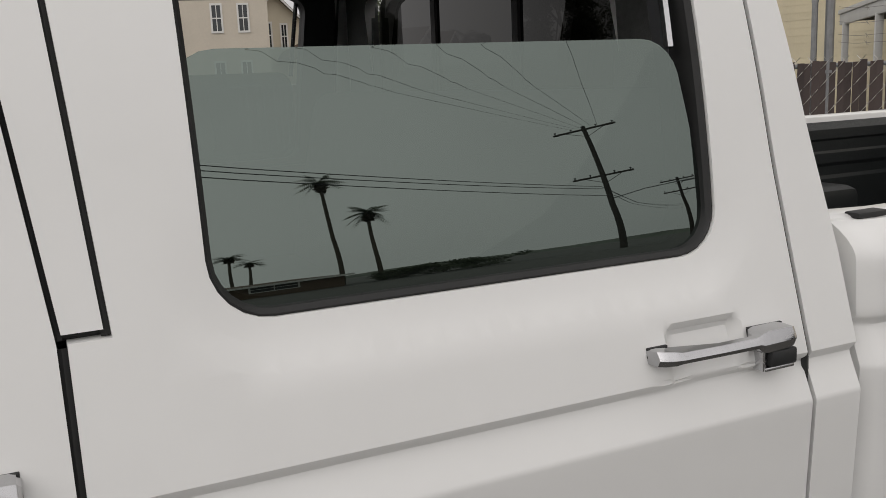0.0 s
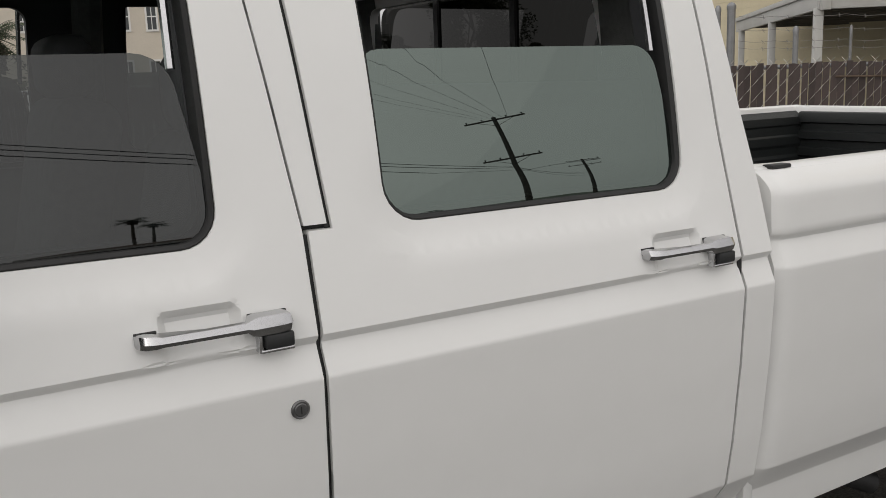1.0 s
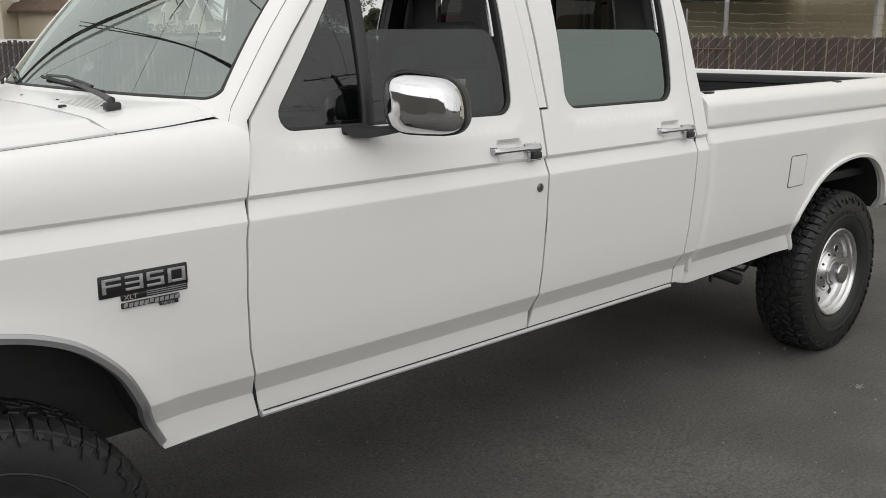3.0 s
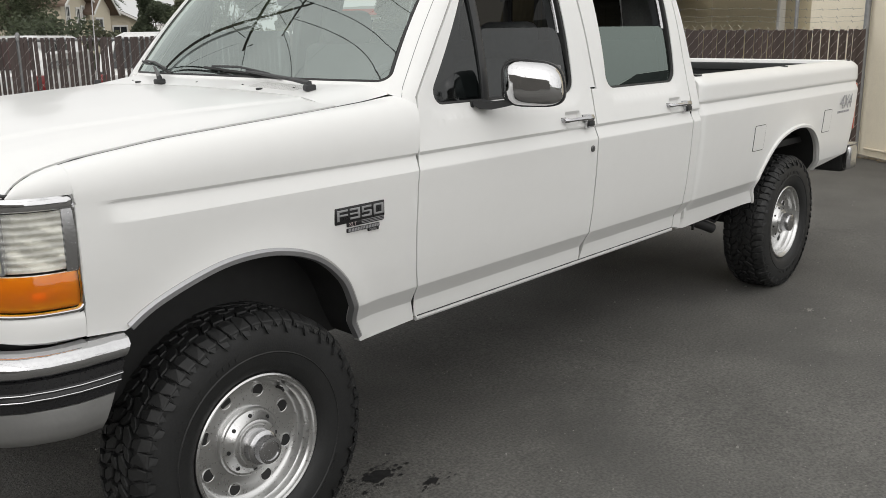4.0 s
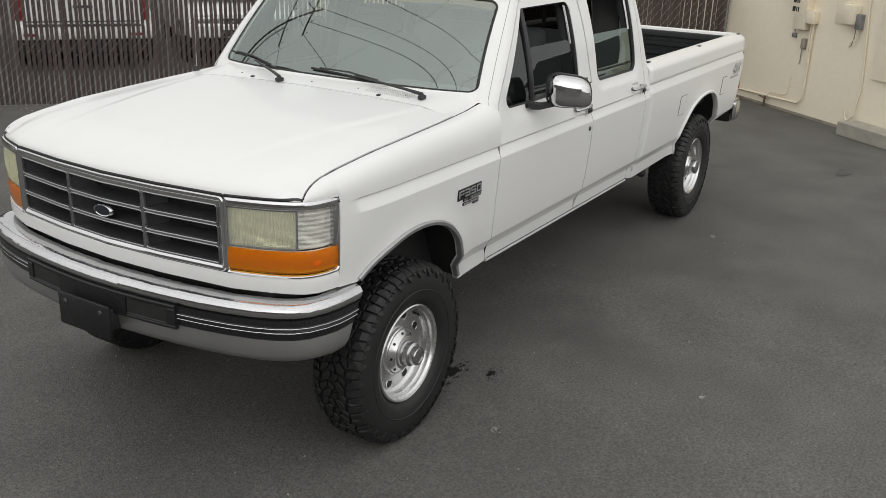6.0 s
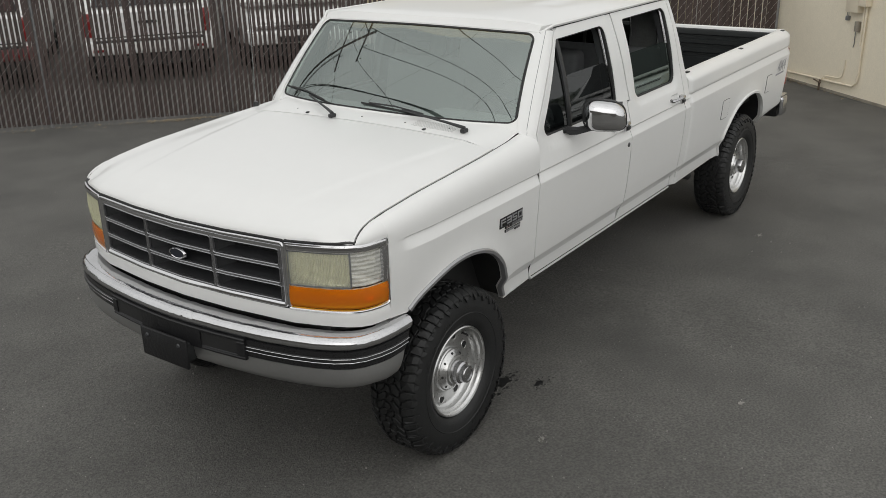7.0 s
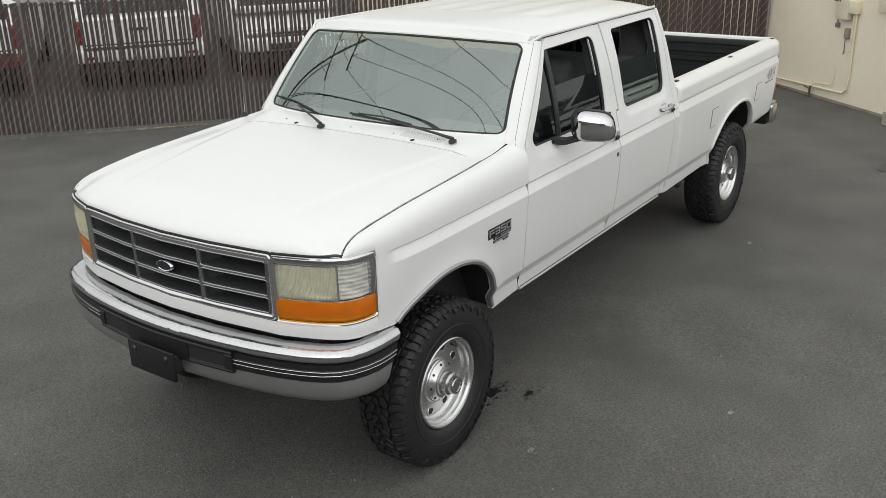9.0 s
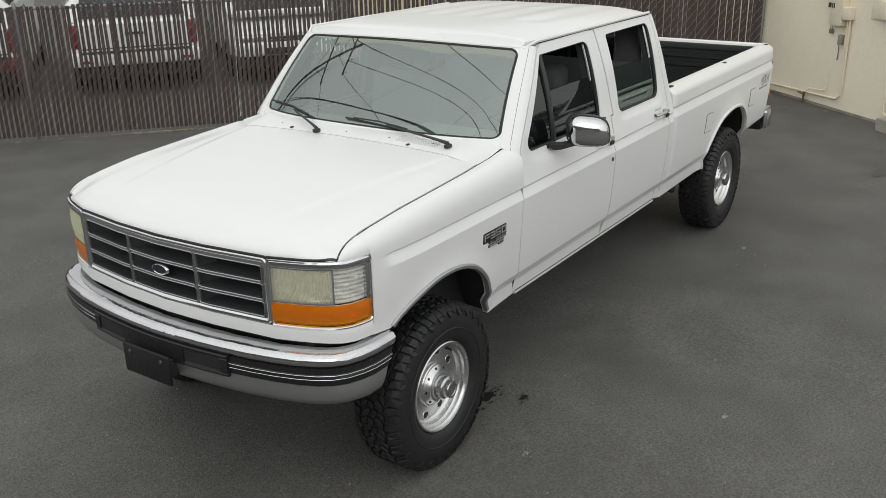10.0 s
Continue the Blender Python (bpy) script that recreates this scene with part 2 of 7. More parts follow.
def resampled(loop, step, levels=()):
    out = []
    for (x1, z1), (x2, z2) in zip(loop, loop[1:] + loop[:1]):
        cuts = {0.0}
        n = max(1, int(math.hypot(x2 - x1, z2 - z1) / step + 0.5))
        cuts |= {k / n for k in range(n)}
        for z in levels:
            if (z1 - z) * (z2 - z) < 0:
                cuts.add((z - z1) / (z2 - z1))
        last = -1
        for c in sorted(cuts):
            if (c - last) * math.hypot(x2 - x1, z2 - z1) > 0.002:
                out.append((x1 + (x2 - x1) * c, z1 + (z2 - z1) * c))
                last = c
    return out


def panel(outline, surf, holes=(), step=0.04, levels=(), fine=(), depth=0.03, toward=(0, 1, 0), creases=()):
    """A pressed panel: an outline in (x, z) with holes, filled, laid on surf(x, z), with its edges turned in by depth."""
    loops = [resampled(loop, step, levels) for loop in (outline, *holes)]
    pts, edges = [], []
    for loop in loops:
        n = len(pts)
        pts += loop
        edges += [(n + i, n + (i + 1) % len(loop)) for i in range(len(loop))]
    border = np.array(pts)
    xs, zs = border[:, 0], border[:, 1]
    rows = sorted(set(levels) | set(np.arange(zs.min(), zs.max(), step)))
    kept = []
    for z in rows:
        if kept and z - kept[-1] < step * 0.3 and z not in levels:
            continue
        kept.append(z)
    grid = [(x, z) for z in kept for x in np.arange(math.floor(xs.min() / step) * step, xs.max(), step)]
    for x0, z0, x1, z1, s in fine:
        grid += [(x, z) for x in np.arange(x0, x1, s) for z in np.arange(z0, z1, s)]
    for g in grid:
        if np.min((xs - g[0]) ** 2 + (zs - g[1]) ** 2) < (step * 0.3) ** 2 and not any(x0 <= g[0] <= x1 and z0 <= g[1] <= z1 for x0, z0, x1, z1, s in fine):
            continue
        if np.min((xs - g[0]) ** 2 + (zs - g[1]) ** 2) < 2e-5:
            continue
        if inside(g, loops[0]) and not any(inside(g, h) for h in loops[1:]):
            pts.append(g)
    # pressed lines: the levels, and any crease, run along edges
    def within(p):
        return inside(p, loops[0]) and not any(inside(p, h) for h in loops[1:])
    for z in levels:
        line = sorted((p[0], i) for i, p in enumerate(pts) if abs(p[1] - z) < 1e-7)
        edges += [(i, j) for (xa, i), (xb, j) in zip(line, line[1:]) if within(((xa + xb) / 2, z))]
    for line in creases:
        for a, b in zip(line, line[1:]):
            if within(a) and within(b):
                edges.append((len(pts), len(pts) + 1))
                pts += [a, b]
    vs, _, faces, *_ = delaunay_2d_cdt([Vector(p) for p in pts], edges, [], 0, 1e-5)
    F = []
    for f in faces:
        c = tuple(sum((vs[i] for i in f), Vector((0, 0))) / len(f))
        if inside(c, loops[0]) and not any(inside(c, h) for h in loops[1:]):
            F.append(tuple(f))
    V = [(v.x, surf(v.x, v.y), v.y) for v in vs]
    a, b, c = (Vector(V[i]) for i in F[0][:3])
    if (b - a).cross(c - a).dot(Vector(toward)) > 0:
        F = [tuple(reversed(f)) for f in F]
    if depth:
        seen = {}
        for f in F:
            for i, j in zip(f, f[1:] + f[:1]):
                seen[(i, j)] = 1
        rim = [(i, j) for i, j in seen if (j, i) not in seen]
        twin = {}
        for i, j in rim:
            for k in (i, j):
                if k not in twin:
                    twin[k] = len(V)
                    V.append(tuple(V[k][m] + toward[m] * depth for m in range(3)))
        F += [(j, i, twin[i], twin[j]) for i, j in rim]
    return V, F


def facing(geo, way):
    """Turns a skin's faces over if they look away from way."""
    a, b, c = (Vector(geo[0][i]) for i in geo[1][len(geo[1]) // 2][:3])
    return geo if (b - a).cross(c - a).dot(Vector(way)) > 0 else (geo[0], [tuple(reversed(f)) for f in geo[1]])

# ---- the truck: x runs from nose to tail, y from the driver's side (0) to the passenger's (2), z up ----
PZ = [0.58, 0.63, 0.695, 0.765, 0.87, 1.045, 1.20, 1.245, 1.252, 1.262, 1.365, 1.42]
PY = [0.085, 0.075, 0.068, 0.020, 0.004, -0.012, -0.020, 0.0, 0.002, -0.010, 0.0, 0.035]
# the pressed lines are rounded over half a centimetre
_z = np.arange(0.50, 1.50, 0.001)
_y = np.interp(_z, PZ, PY)
PZ, PY = list(_z), list(np.convolve(np.pad(_y, 2, mode="edge"), np.ones(5) / 5, "valid"))
LEVELS = [0.63] + [c + d for c in (0.695, 0.765) for d in (-0.003, 0.0, 0.003)] + [0.87, 1.045, 1.196, 1.20, 1.204, 1.218, 1.2425, 1.2475, 1.2505, 1.2535, 1.2595, 1.2645, 1.275]


def smooth(a, b, x):
    t = min(max((x - a) / (b - a), 0.0), 1.0)
    return t * t * (3 - 2 * t)


def bump01(x, a, b, soft):
    """1 between a and b, falling to 0 within soft outside."""
    return smooth(a - soft, a, x) * (1 - smooth(b, b + soft, x))


FRONT_WINDOW = rounded([(0.838, 1.416, 0.045), (1.778, 1.408, 0.055), (1.784, 1.892, 0.055), (1.193, 1.886, 0.02)])
REAR_WINDOW = rounded([(2.046, 1.410, 0.065), (2.692, 1.408, 0.06), (2.712, 1.900, 0.055), (2.048, 1.896, 0.02)])


def glass_y(z):
    s = max(z - 1.42, 0)
    return 0.035 + 0.125 * s + 0.26 * s * s


def cab_y(x, z):
    if z >= 1.42:
        y = glass_y(z)
    else:
        y = float(np.interp(z, PZ, PY))
    if 1.262 < z < 1.55:
        plain = -0.010 + (glass_y(1.55) + 0.010) * (z - 1.262) / 0.288
        lip = min(from_window(x, z) / 0.055, 1.0)
        y = plain + (glass_y(max(z, 1.405)) - plain) * (1 - lip)
    for hx in (1.733, 2.646):
        # finger cup: deepest under its upper edge, running out over the pressed line
        wide = bump01(x, hx - 0.046, hx + 0.044, 0.016)
        y += wide * (1 - smooth(1.316, 1.334, z)) * float(np.interp(z, [1.249, 1.262, 1.312], [0.0, 0.007, 0.019]))
    return y


def from_window(x, z):
    """How far a place on the side lies outside the nearer window opening."""
    best = 9.0
    for loop in (FRONT_WINDOW, REAR_WINDOW):
        a = np.array(loop)
        b = np.roll(a, -1, 0) - a
        p = np.array((x, z)) - a
        k = np.clip((p * b).sum(1) / np.maximum((b * b).sum(1), 1e-12), 0, 1)
        best = min(best, float(np.sqrt(((p - b * k[:, None]) ** 2).sum(1)).min()))
    return best


def lip_line(loop, d):
    """The pressed line round the foot of a window, d outside it."""
    loop = resampled(loop, 0.02)
    out = []
    for i in range(len(loop)):
        t = (Vector(loop[(i + 1) % len(loop)]) - Vector(loop[i - 1])).normalized()
        out.append((loop[i][0] + t.y * d, loop[i][1] - t.x * d))
    return [p for p in out if 1.30 < p[1] < 1.54]


def arch_bulge(x, z, cx, cz, r):
    d = math.hypot(x - cx, (z - cz) * 1.05)
    return -0.014 * math.exp(-((d - r) / 0.06) ** 2) if z > cz - 0.1 else 0.0


def fender_y(x, z):
    y = float(np.interp(z, PZ, PY))
    if z > 1.262:
        y = -0.010 + 0.02 * (z - 1.262)
    fade = 1 - smooth(-0.44, -0.36, x)
    if 1.12 < z < 1.30:
        y = y + (-0.0159 + 0.0067 * (z - 1.12) / 0.18 - y) * fade
    y += 0.20 * max(-0.12 - x, 0) ** 2
    return y + arch_bulge(x, z, 0.03, 0.58, 0.47)


def bed_y(x, z):
    low = z if z < 1.045 else 1.045 + (z - 1.045) * 0.217 / 0.247
    y = float(np.interp(min(low, 1.262), PZ, PY))
    if z > 1.292:
        y = -0.010 + 0.05 * (z - 1.292)
        if z > 1.37:
            y += 0.045 * ((z - 1.37) / 0.05) ** 2
    y += 0.12 * max(x - 5.28, 0) ** 2 * 8
    # its front edge is turned in
    y += 0.020 * (max(2.962 - x, 0) / 0.040) ** 2
    return y + arch_bulge(x, z, 4.28, 0.60, 0.47)


def eased(points, n=4):
    """More points along a smooth line through the given ones."""
    p = [Vector(q) for q in points]
    out = []
    for i in range(len(p) - 1):
        a, b, c, d = p[max(i - 1, 0)], p[i], p[i + 1], p[min(i + 2, len(p) - 1)]
        for k in range(n):
            t = k / n
            out.append(tuple(0.5 * ((2 * b) + (c - a) * t + (2 * a - 5 * b + 4 * c - d) * t * t + (3 * b - a - 3 * c + d) * t ** 3)))
    return out + [tuple(p[-1])]


FRONT_ARCH = eased([(0.505, 0.612), (0.45, 0.72), (0.425, 0.785), (0.375, 0.875), (0.29, 0.955), (0.20, 1.0), (0.10, 1.026), (0.0, 1.034), (-0.10, 1.026), (-0.20, 1.0), (-0.29, 0.965), (-0.345, 0.935), (-0.385, 0.905)])
REAR_ARCH = eased([(3.835, 0.618), (3.785, 0.70), (3.775, 0.775), (3.86, 0.895), (3.98, 0.985), (4.12, 1.03), (4.27, 1.045), (4.40, 1.038), (4.52, 1.008), (4.63, 0.945), (4.71, 0.86), (4.755, 0.775), (4.80, 0.70)])
FRONT_DOOR = [(0.80, 0.628), (0.765, 0.75), (0.745, 0.85), (0.737, 1.0), (0.739, 1.15), (0.752, 1.258), (0.772, 1.36), (0.797, 1.455), (0.864, 1.535), (0.968, 1.663), (1.112, 1.824), (1.185, 1.908), (1.235, 1.940), (1.8415, 1.945), (1.9015, 1.416), (1.903, 1.20), (1.907, 0.628)]
REAR_DOOR = [(1.915, 0.628), (1.911, 1.20), (1.911, 1.416), (1.951, 1.416), (1.9165, 1.945), (2.775, 1.940), (2.786, 1.78), (2.796, 1.50), (2.812, 1.25), (2.812, 0.628)]
CAB_REAR = [(2.819, 0.628), (2.819, 1.25), (2.803, 1.50), (2.793, 1.78), (2.782, 1.945), (2.828, 1.945), (2.842, 1.78), (2.866, 1.57), (2.892, 1.39), (2.901, 1.27), (2.903, 0.615)]
BED_SIDE = [(2.922, 0.600)] + REAR_ARCH + [(5.36, 0.765), (5.385, 0.92), (5.40, 1.25), (5.405, 1.412), (5.38, 1.42), (2.922, 1.42)]

truck = thing("pickup_truck", (2.2, 1.0, 0.0), "white lifted crew-cab pickup truck with chrome trim on black asphalt", "pickup truck")


def side_panel(name, outline, surf, holes=(), label="", fine=(), depth=0.035, step=0.035, creases=()):
    geo = panel(outline, surf, holes, step, LEVELS, fine, depth, creases=creases)
    return part(name, geo, PAINT, truck, label, 30), part(name, mirrored(geo), PAINT, truck, label, 30)


front_doors = side_panel("front_door", FRONT_DOOR, cab_y, [FRONT_WINDOW], fine=[(1.655, 1.262, 1.81, 1.345, 0.0065)], creases=[lip_line(FRONT_WINDOW, 0.055), lip_line(FRONT_WINDOW, 0.028)])
rear_doors = side_panel("rear_door", REAR_DOOR, cab_y, [REAR_WINDOW], fine=[(2.57, 1.262, 2.72, 1.345, 0.0065)], creases=[lip_line(REAR_WINDOW, 0.055), lip_line(REAR_WINDOW, 0.028)])
side_panel("cab_corner", CAB_REAR, cab_y)
side_panel("pillar_trim", [(1.9065, 1.424), (1.944, 1.424), (1.9095, 1.945), (1.8465, 1.945)], lambda x, z: cab_y(x, z) + 0.004)
CAB_LEVELS, LEVELS = LEVELS, [z if z <= 1.045 else 1.045 + (z - 1.045) * 0.247 / 0.217 for z in LEVELS] + [1.31, 1.355, 1.37, 1.38, 1.39, 1.40, 1.41]
side_panel("bed_side", BED_SIDE, bed_y, label="white bedside with a wheel arch", creases=[[(x, z) for z in np.arange(0.66, 1.412, 0.03)] for x in (2.928, 2.938, 2.950)])

LEVELS = CAB_LEVELS
# fender: the pressed side under the crease and the rounded top up to the hood
GAP = [(-0.648, 0.082, 1.291), (-0.625, 0.086, 1.315), (-0.585, 0.092, 1.337), (-0.54, 0.095, 1.351), (-0.45, 0.093, 1.369), (-0.2, 0.086, 1.398), (0.1, 0.086, 1.417), (0.34, 0.090, 1.431), (0.6, 0.104, 1.447), (0.745, 0.122, 1.462)]
GX, GY, GZ = zip(*GAP)
FENDER_SIDE = [(-0.40, 0.900)] + list(reversed(FRONT_ARCH))[1:] + [(0.7925, 0.618), (0.7585, 0.75), (0.7385, 0.85), (0.731, 1.0), (0.733, 1.15), (0.746, 1.258), (0.746, 1.262), (-0.50, 1.262), (-0.50, 0.906), (-0.42, 0.902)]
fender_low = panel(FENDER_SIDE, fender_y, (), 0.035, LEVELS, (), 0.03)


def fender_section(x, n=14):
    ys, zs = fender_y(x, 1.262), 1.262
    yg, zg = (float(np.interp(x, GX, v)) for v in (GY, GZ))
    yg, zg = yg - 0.003, zg - 0.002
    out = []
    for k in range(n + 1):
        a = math.pi / 2 * k / n
        p = 2.0 / 2.6
        out.append((x, ys + (yg - ys) * (1 - max(math.cos(a), 0) ** p), zs + (zg - zs) * max(math.sin(a), 0) ** p))
    return out


# plan of the lamp: along the front, round the corner and back along the side
LAMP = [(-0.772, 0.365), (-0.755, 0.310), (-0.735, 0.250), (-0.712, 0.190), (-0.690, 0.145), (-0.665, 0.105), (-0.640, 0.078), (-0.605, 0.056), (-0.560, 0.042), (-0.495, 0.031)]


def lamp_plan(x):
    return float(np.interp(x, [p[0] for p in LAMP], [p[1] for p in LAMP]))


xs = [-0.648, -0.635, -0.62, -0.60, -0.57, -0.53, -0.502, -0.498, -0.48] + [-0.42 + 0.06 * i for i in range(20)] + [0.745]
top_rows = []
for x in xs:
    row = fender_section(x)
    if x > 0.66:
        row = [(px + smooth(0.62, 0.745, x) * (float(np.interp(pz, [1.262, 1.36, 1.455], [0.7465, 0.7660, 0.7905])) - 0.745), py, pz) for px, py, pz in row]
    if x < -0.50:
        # over the lamp the fender starts at the lamp's brow
        ys, yg, zg = lamp_plan(x) - 0.009, float(np.interp(x, GX, GY)) - 0.003, float(np.interp(x, GX, GZ))
        row = []
        for k in range(15):
            a = math.pi / 2 * k / 14
            row.append((x, ys + (yg - ys) * (1 - max(math.cos(a), 0) ** 0.8), 1.289 + (max(zg, 1.292) - 1.289) * max(math.sin(a), 0) ** 0.8))
    top_rows.append(row)
top_rows.append([(px, py + 0.025, pz - 0.012) for px, py, pz in top_rows[-1]])
fender_top = sheet([[r[k] for r in top_rows] for k in range(len(top_rows[0]))])
fender_geo = joined(fender_low, (fender_top[0], fender_top[1]))
part("fender", fender_geo, PAINT, truck, "", 16)
part("fender", mirrored(fender_geo), PAINT, truck, "", 16)

# hood
NOSE_Y = [0.0, 0.03, 0.05, 0.079, 0.10, 0.20, 0.35, 0.7, 1.0]
NOSE_X = [-0.42, -0.50, -0.60, -0.648, -0.668, -0.718, -0.768, -0.812, -0.827]


def nose(y):
    return float(np.interp(y if y <= 1 else 2 - y, NOSE_Y, NOSE_X))


HD = [0.0, 0.004, 0.02, 0.05, 0.10, 0.20, 0.45, 0.75, 1.0, 1.25, 1.4]
HH = [0.0, 0.018, 0.036, 0.052, 0.068, 0.085, 0.112, 0.135, 0.148, 0.160, 0.168]


def hood_z(x, y):
    w = abs(y - 1.0) / 0.93
    z = 1.291 + float(np.interp(x - nose(y), HD, HH))
    side = float(np.interp(max(x, -0.648), GX, GZ)) + 0.003
    mixw = smooth(0.78, 1.0, w)
    z = z + 0.018 * (1 - min(w, 1) ** 2) * smooth(0.0, 0.25, x - nose(y))
    z = z * (1 - mixw) + side * mixw
    wc = float(np.interp(x, [-0.70, 0.45], [0.53, 0.77]))
    z += 0.005 * (1 - smooth(wc, wc + 0.03, w)) * smooth(0.05, 0.35, x - nose(y))
    return z


hood_rows = []
for j in range(121):
    v = j / 120
    row = []
    for t in [0, 0.003, 0.008, 0.016, 0.03, 0.05, 0.08, 0.12] + [0.17 + 0.83 * k / 18 for k in range(19)]:
        w = (v - 0.5) * 2
        xr = 0.462 + 0.012 * (1 - w * w)
        y0 = 1.0 + w * (1.0 - 0.082)
        x = nose(y0) + (xr - nose(y0)) * t
        edge = float(np.interp(x, GX, GY)) + 0.0055
        y = 1.0 + w * (1.0 - edge)
        row.append((x, y, hood_z(x, y)))
    hood_rows.append(row)
# black backing under the hood's side gaps stands in for their shade
for put in ((lambda g: g), mirrored):
    part("hood_seal", put(tube([(x, y + 0.001, z - 0.022) for x, y, z in GAP[1:8]], 0.007, 6)), BLACK_RUBBER, truck)
hood = part("hood", thick((sheet(hood_rows)[0], sheet(hood_rows)[1]), (0, 0, -0.02)), PAINT, truck, "white hood with a faint centre bulge")

# cowl between hood and windscreen
def bowed(w):
    """The screen's plan: nearly flat in the middle, turning back at its sides."""
    return 0.45 * w * w + 0.55 * w ** 4


def sill_x(w):
    return 0.622 + 0.150 * bowed(w)


def cowl_z(x, y):
    """The cowl climbs from the hood's back edge to the foot of the screen and meets the fenders at its sides."""
    w = max(min((y - 1.0) / 0.885, 1.0), -1.0)
    t = min(max((x - 0.468) / (sill_x(w) - 0.468), 0.0), 1.2)
    z = hood_z(0.466, y) * (1 - t) + (1.500 - 0.008 * w * w) * t
    k = smooth(0.86, 1.0, abs(w))
    return z * (1 - k) + float(np.interp(x, GX, GZ)) * k


cowl_rows = []
for j in range(41):
    w = (j / 40 - 0.5) * 2
    x0, x1 = 0.470 + 0.012 * (1 - w * w), sill_x(w) + 0.014
    row = [(x0, -0.018)] + [(x0 + (x1 - x0) * k / 6, 0.0) for k in range(7)] + [(x1 + 0.04, -0.03)]
    row = [(x, 1.0 + w * (1.0 - float(np.interp(x, GX, GY))), dz) for x, dz in row]
    cowl_rows.append([(x, y, cowl_z(min(x, x1), y) + dz) for x, y, dz in row])
part("cowl", sheet(cowl_rows), PAINT, truck)
# vent grille pressed into the cowl on the driver's side
VENT_GREY = material("vent_shadow_grey", (0.42, 0.42, 0.41), 0.6, vary=0.05, scale=20)
vents = []
for i in range(26):
    for k in range(9):
        y, x = 0.40 + i * 0.0105 + (0.005 if k % 2 else 0), 0.535 + k * 0.009
        z = cowl_z(x, y)
        vents.append(block((x - 0.0022, y - 0.003, z - 0.003), (x + 0.0022, y + 0.003, z + 0.0006)))
part("cowl_vent", joined(*vents), VENT_GREY, truck, "rows of small vent holes in the cowl", 0)["kind"] = "stuff"

def offset_loop(loop, d):
    """Moves a closed (x, z) outline inwards by d."""
    n = len(loop)
    area = sum(a[0] * b[1] - b[0] * a[1] for a, b in zip(loop, loop[1:] + loop[:1]))
    s = 1 if area > 0 else -1
    out = []
    for i in range(n):
        t = Vector(loop[(i + 1) % n]) - Vector(loop[i - 1])
        t.normalize()
        out.append((loop[i][0] - s * t.y * d, loop[i][1] + s * t.x * d))
    return out


# windscreen, pillars, roof
def screen_point(u, v):
    """u from the driver's edge to the other, v from sill to roof."""
    w = 2 * u - 1
    base = Vector((sill_x(w), 1.0 + w * 0.862, 1.502 - 0.008 * w * w))
    top = Vector((1.052 + 0.085 * bowed(w), 1.0 + w * 0.770, 1.949 - 0.022 * w * w))
    p = base.lerp(top, v)
    p.x -= 0.02 * math.sin(math.pi * v)
    return p


glass_rows = [[screen_point(0.012 + 0.976 * i / 32, 0.02 + 0.965 * k / 14) for i in range(33)] for k in range(15)]
screen = part("windscreen", facing(sheet(glass_rows), (-1, 0, 0.6)), WINDSCREEN, truck, "clear windscreen with a faint green tint")
screen.visible_shadow = False
SW, SH = 1.70, 0.62
corner_loop = resampled(rounded([(0.004, 0.006, 0.050), (SW - 0.004, 0.006, 0.050), (SW - 0.004, SH - 0.008, 0.060), (0.004, SH - 0.008, 0.060)], 8), 0.05)


def screen_ring(inset, lift):
    return [screen_point(a / SW, b / SH) + Vector((-lift, 0, lift * 0.5)) for a, b in (offset_loop(corner_loop, inset) if inset else corner_loop)]


part("windscreen_seal", sheet([screen_ring(0.0, 0.001), screen_ring(0.002, 0.005), screen_ring(0.010, 0.005), screen_ring(0.012, 0.001)], close=True), BLACK_RUBBER, screen)
outer = []
for a, b in corner_loop:
    k = 0.506 / max(abs(a / SW - 0.5), abs(b / SH - 0.5))
    u, v = 0.5 + (a / SW - 0.5) * k, 0.5 + (b / SH - 0.5) * k
    outer.append(screen_point(u, -0.07 if v < 0.0 else v) + Vector((-0.0035, 0, 0.002)))
part("windscreen_surround", facing(sheet([outer + outer[:1], (screen_ring(0.0, 0.0035) + screen_ring(0.0, 0.0035)[:1])]), (-1, 0, 0.6)), PAINT, truck)


def pillar_geo():
    rows = []
    for k in range(13):
        v = -0.09 + 1.09 * k / 12
        a = Vector(screen_point(0.0, v))
        door = Vector((float(np.interp(1.452 + 0.478 * v, [1.452, 1.535, 1.663, 1.824, 1.93], [0.784, 0.852, 0.956, 1.100, 1.195])), 0, 1.452 + 0.478 * v))
        door.y = cab_y(door.x, door.z) + 0.002
        mid = (a + door) / 2 + Vector((-0.012, -0.018, 0.008))
        rows.append([a + Vector((0.012, 0.012, -0.012)), a + Vector((-0.009, -0.003, 0.008)), a.lerp(mid, 0.5) + Vector((-0.006, -0.006, 0.005)), mid, mid.lerp(door, 0.6) + Vector((-0.002, -0.004, 0.001)), door, door + Vector((0.004, 0.03, 0))])
    return sheet(rows)


pg = pillar_geo()
seam = [Vector(pg[0][7 * k + 3]).lerp(Vector(pg[0][7 * k + 2]), 0.35) for k in range(13)]
part("windscreen_pillar", pg, PAINT, truck)
part("windscreen_pillar", mirrored(pg), PAINT, truck)
for put in ((lambda g: g), mirrored):
    part("pillar_backing", put(tube([Vector(pg[0][7 * k + 5]) + Vector((0.012, 0.032, -0.004)) for k in range(13)], 0.024, 8)), GREY_PLASTIC, truck)
    part("pillar_seam", put(tube(seam, 0.0014, 5)), GREY_PLASTIC, truck)


